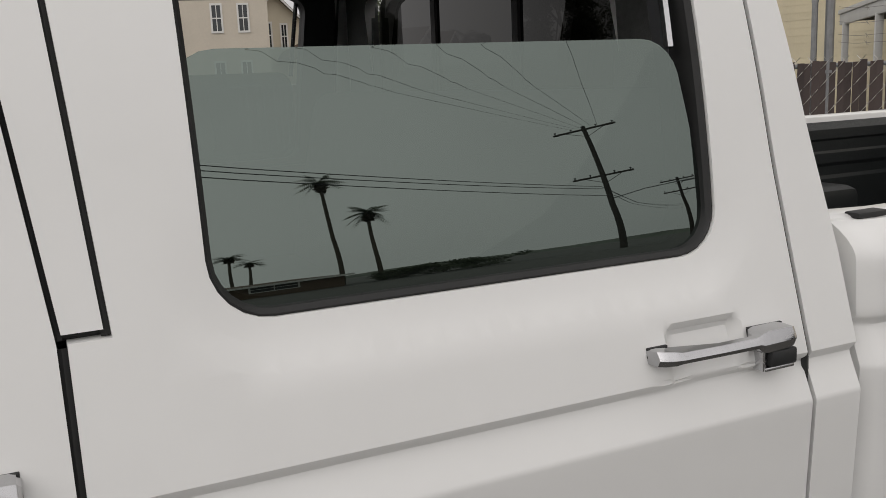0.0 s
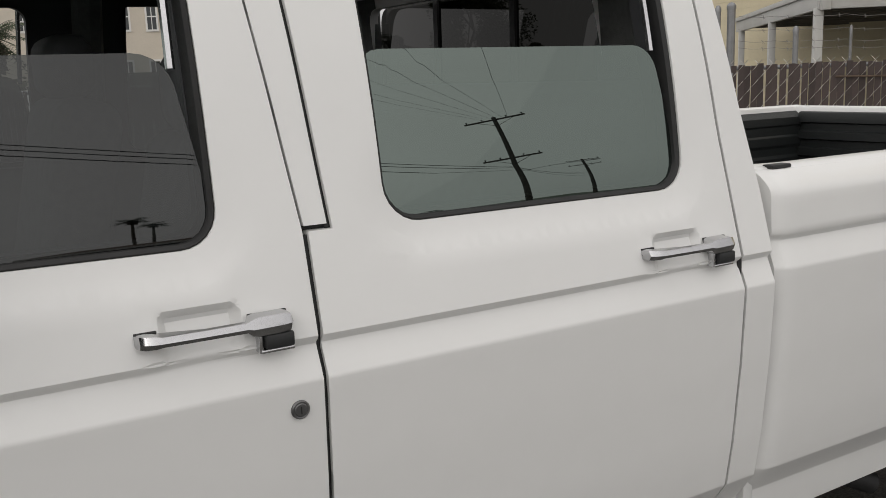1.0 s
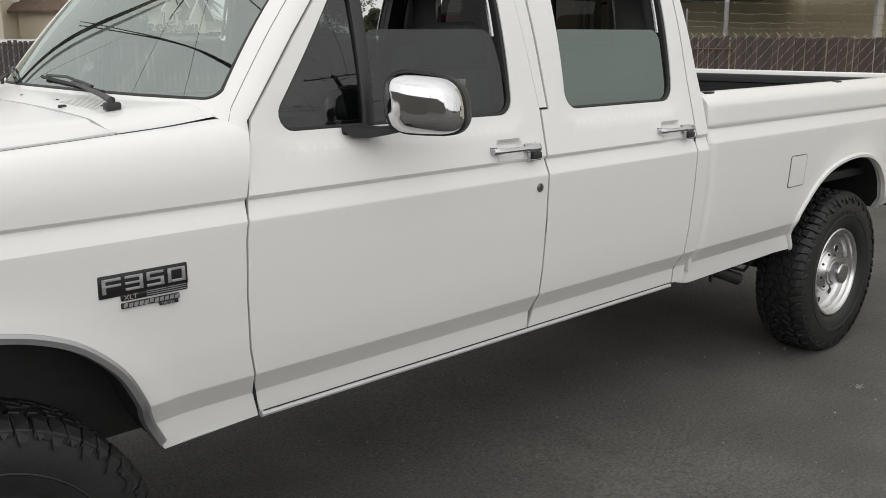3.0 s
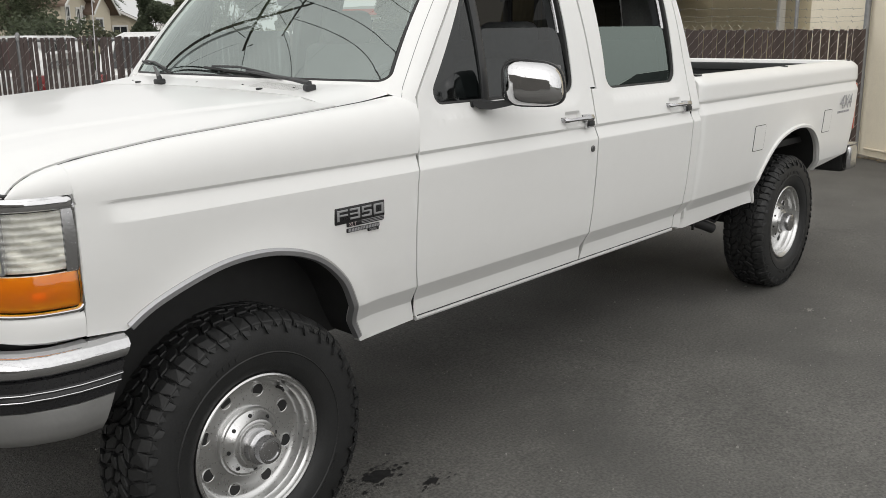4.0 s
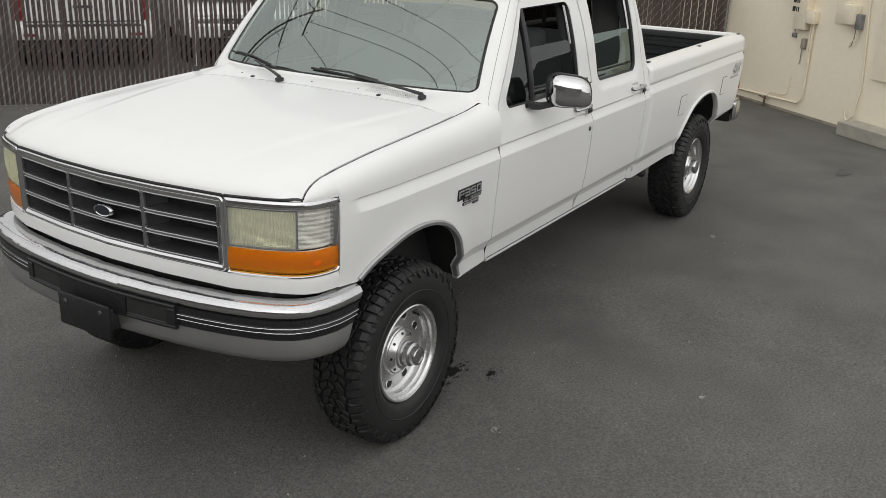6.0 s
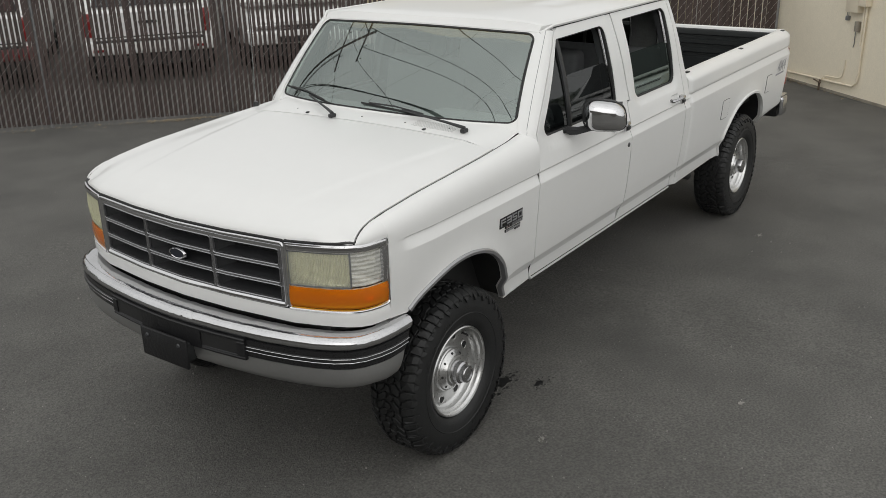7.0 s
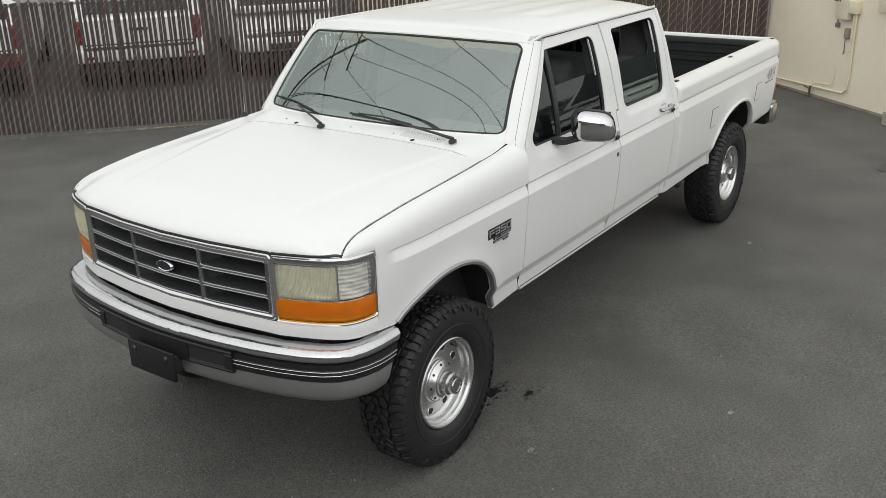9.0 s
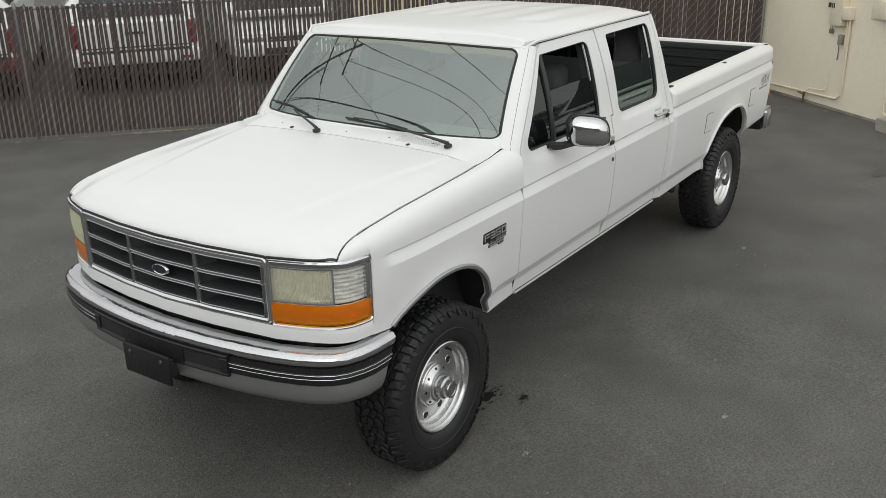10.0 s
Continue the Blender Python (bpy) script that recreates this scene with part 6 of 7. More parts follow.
conduit = thing("conduit", tuple(wall_at(-0.62, 0.16)), "cream painted electrical conduit running down the wall", "conduit")
part("upper_run", wall_pipe([(-0.60, 1.86, 0.04), (-0.72, 1.86, 0.04), (-0.84, 1.89, 0.04), (-0.93, 1.98, 0.04), (-0.96, 2.12, 0.04), (-0.96, 4.5, 0.04)], 0.035), CREAM, conduit)
part("clamp", wall_box(-1.08, -0.88, 2.26, 2.30, 0.08, 0.004), GALV, conduit)
part("service_box", wall_box(-0.98, -0.86, 2.22, 2.36, 0.09, 0.008), CREAM, conduit)
part("junction_box", wall_box(-0.74, -0.60, 1.20, 1.36, 0.10, 0.008), CREAM, conduit)
for u in (-0.655, -0.695):
    part("riser", wall_pipe([(u, 1.22, 0.03), (u, 0.70, 0.03)] if u > -0.67 else [(u, 1.22, 0.03), (u, 0.35, 0.03), (u + 0.02, 0.22, 0.03), (u + 0.09, 0.165, 0.03), (-0.3, 0.155, 0.03), (0.6, 0.135, 0.03), (1.05, 0.125, 0.03)], 0.014), CREAM, conduit)
part("grey_box", wall_box(-0.59, -0.53, 0.87, 1.00, 0.06, 0.008), BASE_DIRT, conduit)
part("drop_wire", wall_pipe([(-0.52, 0.88, 0.02), (-0.52, 0.70, 0.015), (-0.50, 0.66, 0.01)], 0.006, 5), GALV, conduit)
panel_t = thing("access_panel", tuple(wall_at(-1.17, 1.25)), "painted-over access panel on the cream wall", "panel")
part("plate", wall_box(-1.28, -1.05, 1.25, 1.53, 0.018, 0.003), CREAM, panel_t)
part("vent_cover", joined(wall_box(-1.26, -1.00, 1.72, 1.745, 0.03, 0.004), wall_pipe([(-1.12, 1.60, 0.02), (-1.17, 1.56, 0.03), (-1.22, 1.60, 0.03), (-1.22, 1.68, 0.02)], 0.014, 6)), CREAM, panel_t)
phone = thing("telephone_box", tuple(wall_at(-1.4, 1.25)), "small cream telephone junction box with loose wires", "junction box")
part("case", wall_box(-1.46, -1.28, 1.27, 1.50, 0.12, 0.012), CREAM, phone)
part("side_case", wall_box(-1.54, -1.46, 1.22, 1.40, 0.07, 0.006), GALV, phone)
for k in range(3):
    part("loose_wire", wall_pipe([(-1.47 - 0.03 * k, 1.24, 0.05), (-1.47 - 0.02 * k, 1.12, 0.05), (-1.44, 1.02 + 0.03 * k, 0.05), (-1.40, 1.0 + 0.02 * k, 0.04)], 0.005, 5), CREAM if k else DARK_GREY, phone)
part("cable", wall_pipe([(-1.60, 4.5, 0.02), (-1.63, 2.4, 0.02), (-1.60, 1.5, 0.02), (-1.70, 0.6, 0.02), (-1.66, 0.2, 0.03), (-1.58, 0.13, 0.04), (-1.52, 0.17, 0.04), (-1.50, 0.30, 0.03)], 0.011, 6), CREAM, phone)
tap = thing("garden_tap", tuple(wall_at(0.03, 0.0)), "rusty garden tap on a pipe at the foot of the wall", "tap")
RUST = material("rusty_iron", (0.12, 0.085, 0.06), 0.8, 0.2, vary=0.3, scale=20)
part("pipe", wall_pipe([(0.03, -0.02, 0.06), (0.03, 0.10, 0.06), (0.03, 0.15, 0.05)], 0.014, 6), RUST, tap)
part("handle", wall_pipe([(-0.05, 0.12, 0.10), (0.16, 0.13, 0.06)], 0.009, 5), RUST, tap)
part("feed", wall_pipe([(0.02, 0.15, 0.05), (-0.03, 0.21, 0.03), (-0.30, 0.22, 0.02), (-0.37, 0.25, 0.02), (-0.39, 0.36, 0.015), (-0.39, 0.48, 0.01)], 0.008, 6), CREAM, tap)
tagged(part("sign_panel", wall_box(-2.6, -1.83, 0.68, 1.9, 0.03, 0.004), CREAM, None, "", 20), "painted panel low on the cream wall", "panel")
tagged(part("step_block", wall_box(-2.9, -1.72, 0.0, 0.16, 0.30, 0.01), material("old_concrete", (0.36, 0.34, 0.29), 0.95, vary=0.15, scale=6, bump=0.3, bump_scale=70), None, "", 20), "low concrete step at the foot of the wall", "step")
leaf_v, leaf_f = [], []
for k in range(260):
    u = rng.uniform(-1.2, 1.05)
    p = wall_at(u, 0.004 + rng.uniform(0, 0.02), abs(rng.gauss(0, 0.07)) + 0.01)
    if u < 0.3 and rng.random() < 0.8:
        continue
    s, a = rng.uniform(0.008, 0.028), rng.uniform(0, 6.28)
    n = len(leaf_v)
    for i in range(4):
        leaf_v.append((p.x + s * math.cos(a + i * 1.57) * (1 if i % 2 else 0.5), p.y + s * math.sin(a + i * 1.57) * (1 if i % 2 else 0.5), p.z + rng.uniform(0, 0.012)))
    leaf_f.append((n, n + 1, n + 2, n + 3))
tagged(part("dry_litter", (leaf_v, leaf_f), material("dry_leaf", (0.20, 0.15, 0.09), 0.9, spread=0.4, island=True), None, "", 0), "dry leaves and litter along the foot of the wall", "litter", kind="stuff")

# ---- fence: posts, rail, slats, wire mesh, barbed wire ----
FENCE_E = Vector((10.70, 1.61, 0))
FENCE_A = Vector((0.74474, -0.66735, 0))
FENCE_N = Vector((0.66735, 0.74474, 0))


def fence_at(u, z, out=0.0):
    """u metres from the wall end along the fence."""
    return FENCE_E - FENCE_A * u + FENCE_N * out + Vector((0, 0, z))


def fence_top(u):
    return float(np.interp(u, [0, 1.5, 3.0, 14], [1.600, 1.622, 1.640, 1.644]))


FENCE_LEN = 15.5
SLAT = material("brown_slat", (0.060, 0.043, 0.039), 0.65, vary=0.14, scale=7, spread=0.22, stain=(0.10, 0.085, 0.075), stain_amount=0.4, stain_scale=3)
DARK_WIRE = material("weathered_barbed_wire", (0.20, 0.19, 0.18), 0.6, 0.3, vary=0.2, scale=20)
WIRE = material("fence_wire", (0.56, 0.54, 0.50), 0.55, 0.2, vary=0.15, scale=20)
fence = thing("slat_fence", tuple(fence_at(0, 0)), "chain-link fence filled with brown plastic slats", "fence")
u = 0.045
pitch = 0.0585
posts = [0.0, 0.93, 2.71, 3.14, 3.58, 4.11, 4.22, 5.6, 7.9, 10.2, 12.5, 14.8]
tops = {0.0: 2.05, 0.93: 1.97, 2.71: 2.02, 3.14: 1.91, 3.58: 1.92, 4.11: 2.14, 4.22: 2.12}
for u in posts:
    r = 0.036 if u in (0.0, 4.11) else 0.012 if u == 3.14 else 0.024
    z1 = tops.get(u, fence_top(u) + 0.03)
    post = part("post", tube([fence_at(u, -0.05, 0.03), fence_at(u, z1, 0.03)], r, 10), GALV, fence, "galvanised steel post")
    part("post_cap", moved(lathe([(0.0, 0.03), (r * 0.7, 0.022), (r * 1.12, 0.0), (r * 1.12, -0.03)], 12), Matrix.Translation(fence_at(u, z1, 0.03)) @ Matrix.Rotation(-math.pi / 2, 4, "X") @ Matrix.Rotation(math.pi, 4, "X")), GALV, post)
    for z in (0.35, 1.0, 1.55):
        part("tie_band", tube([fence_at(u, z, 0.03), fence_at(u, z + 0.025, 0.03)], r * 1.15, 10), GALV, post)
part("top_rail", tube([fence_at(u, fence_top(u) - 0.03, 0.02) for u in [0.5 * k for k in range(32)]], 0.018, 8), GALV, fence)
n_slats = int(FENCE_LEN / pitch)
slat_mesh = None
for k in range(n_slats):
    u = 0.05 + k * pitch
    top = fence_top(u) + rng.uniform(-0.015, 0.01)
    if slat_mesh is None:
        g = block((-0.0215, -0.004, 0.0), (0.0215, 0.004, 1.0))
        me = bpy.data.meshes.new("slat")
        me.from_pydata(*[g[0], [], g[1]])
        me.materials.append(SLAT)
        slat_mesh = me
    s = new("slat", slat_mesh)
    s.parent = fence
    tilt = rng.gauss(0, 0.25)
    s.matrix_parent_inverse = Matrix.Translation(fence.location).inverted()
    s.matrix_basis = Matrix.Translation(fence_at(u + rng.gauss(0, 0.003), 0.045)) @ Matrix.Rotation(math.atan2(FENCE_A.y, FENCE_A.x) + tilt * 0.3, 4, "Z") @ Matrix.Rotation(rng.gauss(0, 0.004), 4, "Y") @ Matrix.Diagonal(((1.22 if u < 5.0 else 0.93) + rng.uniform(-0.05, 0.05), 1, top - 0.045, 1))
# the mesh: each wire a zigzag that hooks into the next
wv, wf = [], []
half = pitch / 2
for k in range(n_slats + 1):
    u = 0.05 + k * pitch
    top = fence_top(u) + 0.055
    rise = half * 1.15
    q = 0.0033 if u < 5.0 else 0.0010
    for i in range(int((top - 0.03) / rise) + 1):
        f = (i / 2) % 2
        side = 2 * abs(f - 1) - 1 if k % 2 else 1 - 2 * abs(f - 1)
        out = (-0.016 if (f < 1) == bool(k % 2) else 0.012) if i % 2 else 0.0
        p = fence_at(u + side * half, 0.03 + i * rise, out)
        n = len(wv)
        wv += [tuple(p + FENCE_A * q), tuple(p + FENCE_N * q), tuple(p - FENCE_A * q - FENCE_N * q)]
        if i:
            for a in range(3):
                b = (a + 1) % 3
                wf.append((n - 3 + a, n - 3 + b, n + b, n + a))
mesh_ob = part("wire_mesh", (wv, wf), WIRE, fence, "woven galvanised wire mesh", 0)
mesh_ob["kind"] = "stuff"
for hgt in (0.105, 0.16, 0.25, 0.355):
    pts = []
    for k in range(81):
        u = 4.05 * k / 80
        z0 = float(np.interp(u, [0.0, 0.93, 2.71, 4.05], [1.61, 1.61, 1.64, 1.69]))
        pts.append(fence_at(u, z0 + hgt * 1.05 - 0.012 * abs(math.sin(k * 0.55)) - 0.015 * math.sin(math.pi * ((u / 1.6) % 1.0)), 0.02))
    wire = part("barbed_wire", tube(pts, 0.0016, 5), DARK_WIRE, fence, "sagging barbed wire")
    for k in range(4, 80, 4):
        p = pts[k]
        part("barb", joined(tube([p + Vector((0.012, 0.01, 0.018)), p - Vector((0.012, 0.01, 0.018))], 0.0012, 4), tube([p + Vector((-0.010, 0.012, 0.018)), p - Vector((-0.010, 0.012, 0.018))], 0.0012, 4)), DARK_WIRE, wire)
part("rust_stick", tube([fence_at(2.63, 1.505, -0.03), fence_at(3.26, 1.515, -0.03)], 0.008, 6), RUST, fence)

litter = random.Random(41)
V, F = [], []
for k in range(420):
    u = litter.choice((litter.gauss(8.6, 0.35), litter.uniform(5.5, 12.5)))
    c = fence_at(u, 0.0, -abs(litter.gauss(0.0, 0.07)) - 0.02)
    c.z = yard_z(c.x, c.y) + 0.004
    a, r = litter.uniform(0, 6.28), litter.uniform(0.008, 0.030)
    n = len(V)
    for q, w in ((0.0, 1.0), (1.6, 0.45), (3.14, 1.0), (4.7, 0.45)):
        V.append((c.x + r * w * math.cos(a + q), c.y + r * w * math.sin(a + q), c.z + litter.uniform(0.0, 0.010)))
    F.append((n, n + 1, n + 2, n + 3))
tagged(part("fence_litter", (V, F), material("pale_dry_litter", (0.30, 0.24, 0.16), 0.9, spread=0.5, island=True), None, "", 0), "dry leaves and litter blown against the fence", "litter", kind="stuff")

# ---- beyond the fence: parked vehicles, carport, houses, trees, poles ----
LEAF = material("leaf_green", (0.122, 0.142, 0.086), 0.7, vary=0.2, scale=3, spread=0.45, island=True)
LEAF_DARK = material("leaf_dark_green", (0.105, 0.125, 0.080), 0.7, vary=0.2, scale=3, spread=0.45, island=True)
LEAF_OLIVE = material("leaf_olive", (0.135, 0.140, 0.090), 0.75, vary=0.2, scale=3, spread=0.4, island=True)
for leaf in (LEAF, LEAF_DARK, LEAF_OLIVE):
    # light shines through the leaves
    nt = leaf.node_tree
    bs, end = nt.nodes["Principled BSDF"], nt.nodes["Material Output"]
    glow, half = nt.nodes.new("ShaderNodeBsdfTranslucent"), nt.nodes.new("ShaderNodeMixShader")
    nt.links.new(bs.inputs["Base Color"].links[0].from_socket, glow.inputs["Color"])
    half.inputs[0].default_value = 0.55
    nt.links.new(bs.outputs[0], half.inputs[1])
    nt.links.new(glow.outputs[0], half.inputs[2])
    nt.links.new(half.outputs[0], end.inputs[0])
BARK = material("bark", (0.10, 0.085, 0.065), 0.95, vary=0.25, scale=6, bump=0.4, bump_scale=40)
POLE_WOOD = material("tarred_pole_wood", (0.050, 0.042, 0.036), 0.9, vary=0.25, scale=5, bump=0.3, bump_scale=50)
CABLE = material("black_cable", (0.02, 0.02, 0.02), 0.6)
CAR_WHITE = material("white_car_paint", (0.76, 0.76, 0.75), 0.3, vary=0.02, scale=2, coat=0.6)
CAR_MAROON = material("maroon_car_paint", (0.16, 0.035, 0.035), 0.3, vary=0.03, scale=2, coat=0.6)
CAR_GLASS = material("dark_car_glass", (0.015, 0.017, 0.018), 0.08, vary=0.1, scale=3)
CAR_RED = material("red_tail_lamp", (0.20, 0.022, 0.022), 0.2, vary=0.08, scale=10)
CAR_BLACK = material("black_car_plastic", (0.02, 0.02, 0.02), 0.6, vary=0.1, scale=8)
CAR_CHROME = material("dull_car_chrome", (0.6, 0.6, 0.6), 0.25, 1.0, vary=0.05, scale=8)
HOUSE_CREAM = material("cream_render", (0.62, 0.56, 0.44), 0.9, vary=0.04, scale=0.8, bump=0.1, bump_scale=30)
HOUSE_BEIGE = material("beige_render", (0.60, 0.54, 0.45), 0.9, vary=0.05, scale=0.7, bump=0.1, bump_scale=30)
SIDING = material("pale_yellow_siding", (0.60, 0.53, 0.37), 0.75, vary=0.05, scale=1.5, spread=0.05)
TRIM_WHITE = material("white_wood_trim", (0.72, 0.71, 0.68), 0.6, vary=0.05, scale=3)
TRIM_BROWN = material("brown_wood_trim", (0.13, 0.085, 0.055), 0.7, vary=0.1, scale=3)
ROOF_BROWN = material("brown_shingle", (0.14, 0.10, 0.075), 0.95, vary=0.2, scale=3, bump=0.5, bump_scale=12)
ROOF_GREY = material("grey_shingle", (0.22, 0.21, 0.20), 0.95, vary=0.15, scale=3, bump=0.5, bump_scale=12)
ROOF_RED = material("red_fascia_paint", (0.42, 0.07, 0.05), 0.7, vary=0.1, scale=3)
PANE = material("dark_house_pane", (0.03, 0.034, 0.036), 0.1, vary=0.1, scale=1)
CARPORT_GREY = material("carport_grey_paint", (0.50, 0.50, 0.48), 0.6, vary=0.05, scale=2, stain=(0.38, 0.36, 0.32), stain_amount=0.5, stain_scale=1.2)
# deck and joists: the shade beneath the carport is put into this dark colour
CARPORT_SHADE = material("carport_shaded_deck", (0.16, 0.15, 0.13), 0.9, vary=0.1, scale=2)


def turned(geo, x, y, heading, z=0.0):
    """Local x to the right, y away, turned to a compass heading, from +y towards +x."""
    return moved(geo, Matrix.Translation((x, y, z)) @ Matrix.Rotation(-radians(heading), 4, "Z"))


def at_bearing(bearing, dist):
    return -2.5 + dist * math.sin(radians(bearing)), -2.1 + dist * math.cos(radians(bearing))


# -- trees --
def crown_geo(clumps, leaf, per, seed, droop=0.0):
    """Many small folded leaves gathered in clumps: (x, y, z, rx, rz)."""
    r = random.Random(seed)
    V, F = [], []
    for x, y, z, rx, rz in clumps:
        for k in range(per):
            d = Vector((r.gauss(0, 1), r.gauss(0, 1), r.gauss(0, 1))).normalized() * r.uniform(0.15, 1.0) ** 0.6
            c = Vector((x + d.x * rx, y + d.y * rx, z + d.z * rz - droop * (d.x ** 2 + d.y ** 2) * rz))
            s = leaf * r.uniform(0.5, 1.35)
            a = Vector((r.gauss(0, 1), r.gauss(0, 1), r.gauss(0, 0.6))).normalized()
            b = a.cross(Vector((r.gauss(0, 1), r.gauss(0, 1), r.gauss(0, 1)))).normalized()
            n = len(V)
            V += [tuple(c - a * s), tuple(c + b * s * 0.45), tuple(c + a * s), tuple(c - b * s * 0.45)]
            F.append((n, n + 1, n + 2, n + 3))
    return V, F


def tree(x, y, height, width, mat, label, seed, per=150, leaf=0.17, low=0.28, n=26):
    r = random.Random(seed)
    t = thing("tree", (x, y, 0), label, "tree", "trees round the yard")
    lean = [(x + r.gauss(0, 0.12) * k, y + r.gauss(0, 0.12) * k, height * 0.75 * k / 5 - (0.1 if k == 0 else 0)) for k in range(6)]
    part("trunk", tube(lean, [0.014 * height * (1 - 0.17 * k) for k in range(6)], 9), BARK, t)
    clumps = []
    for k in range(n):
        f = r.random()
        z = height * (low + (0.93 - low) * f)
        ring_r = width * 0.5 * (math.sin(math.pi * (0.22 + 0.70 * f)) ** 0.8) * r.uniform(0.35, 1.0)
        a = r.uniform(0, 2 * math.pi)
        clumps.append((x + ring_r * math.cos(a), y + ring_r * math.sin(a), z, width * r.uniform(0.14, 0.25), height * r.uniform(0.06, 0.12)))
    for k in range(0, n, 3):
        c = clumps[k]
        j = min(4, max(1, int(c[2] / height * 5)))
        part("limb", tube([lean[j - 1], ((lean[j][0] + c[0]) / 2, (lean[j][1] + c[1]) / 2, (lean[j][2] + c[2]) / 2), c[:3]], [0.005 * height, 0.003 * height, 0.0015 * height], 6), BARK, t)
    part("crown", crown_geo(clumps, leaf, per, seed + 1), mat, t)
    return t


def bush(x, y, height, width, mat, label, seed, leaf=0.12, per=140, n=12, depth=None):
    r = random.Random(seed)
    t = thing("bush", (x, y, 0), label, "bush", "bushes behind the fence")
    clumps = [(x + r.uniform(-0.5, 0.5) * width, y + r.uniform(-0.5, 0.5) * (depth or width), height * r.uniform(0.15, 0.8), width * 0.16 + 0.1, height * 0.20) for k in range(n)]
    for k in range(0, n, 3):
        part("stem", tube([(x, y, -0.05), clumps[k][:3]], [0.05, 0.02], 6), BARK, t)
    part("foliage", crown_geo(clumps, leaf, per, seed + 1), mat, t)


def palm(x, y, height, spread, label, seed, fronds=26, trunk=0.16):
    r = random.Random(seed)
    t = thing("palm_tree", (x, y, 0), label, "palm tree", "palm trees")
    pts = [(x + 0.05 * math.sin(k * 0.6 + seed), y, height * k / 8 - (0.1 if k == 0 else 0)) for k in range(9)]
    part("trunk", tube(pts, [trunk * (1.25 - 0.5 * k / 8) for k in range(9)], 9), BARK, t)
    V, F = [], []
    top = Vector(pts[-1])
    for k in range(fronds):
        a, up = r.uniform(0, 2 * math.pi), r.uniform(-0.9, 1.2)
        out = Vector((math.cos(a), math.sin(a), 0))
        side = Vector((-math.sin(a), math.cos(a), 0))
        L = spread * r.uniform(0.75, 1.05)
        for i in range(12):
            f = (i + 1) / 12
            c = top + out * (L * f * math.cos(up * (1 - 0.4 * f))) + Vector((0, 0, L * (f * math.sin(up) - 0.42 * f * f)))
            w = L * 0.30 * math.sin(math.pi * min(f * 0.8 + 0.15, 1))
            for sgn in (-1, 1):
                n = len(V)
                tip = c + side * (sgn * w) + out * (L * 0.10) - Vector((0, 0, w * 0.45))
                V += [tuple(c - out * 0.02 * L), tuple(c + out * 0.045 * L), tuple(tip)]
                F.append((n, n + 1, n + 2))
    part("crown", (V, F), LEAF_DARK, t)
    dead = [(top.x, top.y, top.z - spread * 0.45, spread * 0.22, spread * 0.40)]
    part("dead_fronds", crown_geo(dead, spread * 0.16, 160, seed + 3), BARK, t)


# -- poles and wires --
def utility_pole(x, y, height, heading, label, arms=((0.0, 2.4), (-1.6, 2.0)), lamp=None, girth=0.17):
    t = thing("utility_pole", (x, y, 0), label, "utility pole", "utility poles")
    part("pole", tube([(x, y, -0.2), (x, y, height)], [girth, girth * 0.6], 10), POLE_WOOD, t)
    for dz, width in arms:
        arm = part("crossarm", turned(block((-width / 2, -girth * 0.36, height - 0.285 - girth * 0.38 + dz), (width / 2, girth * 0.36, height - 0.285 + girth * 0.38 + dz), 0.01), x, y, heading), POLE_WOOD, t)
        for k in (-0.46, -0.2, 0.2, 0.46):
            g = moved(lathe([(0.0, -0.10), (girth * 0.27, -0.09), (girth * 0.30, -0.03), (girth * 0.18, 0.0), (girth * 0.12, 0.10)], 8), Matrix.Rotation(-math.pi / 2, 4, "X"))
            part("insulator", turned(moved(g, Matrix.Translation((k * width, 0, height - 0.13 + dz))), x, y, heading), DARK_GREY, arm)
        for sgn in (-1, 1):
            part("brace", turned(tube([(sgn * width * 0.3, 0.07, height - 0.33 + dz), (0, 0.1, height - 0.95 + dz)], girth * 0.12, 5), x, y, heading), POLE_WOOD, t)
    if lamp:
        z, reach = lamp
        arm = part("lamp_arm", turned(tube([(0, 0, z), (reach * 0.5, 0, z + 0.35), (reach, 0, z + 0.4)], 0.035, 6), x, y, heading), GALV, t)
        part("lamp_head", turned(moved(block((-0.32, -0.11, -0.07), (0.32, 0.11, 0.06), 0.05), Matrix.Translation((reach + (0.25 if reach > 0 else -0.25), 0, z + 0.36))), x, y, heading), GALV, arm)
    return t


def wire(a, b, sag, r=0.014, label="black overhead cable sagging between poles"):
    a, b = Vector(a), Vector(b)
    pts = [a.lerp(b, k / 24) - Vector((0, 0, sag * 4 * (k / 24) * (1 - k / 24))) for k in range(25)]
    tagged(part("overhead_wire", tube(pts, r, 5), CABLE, None, "", 60), label, "wire", "overhead wires")


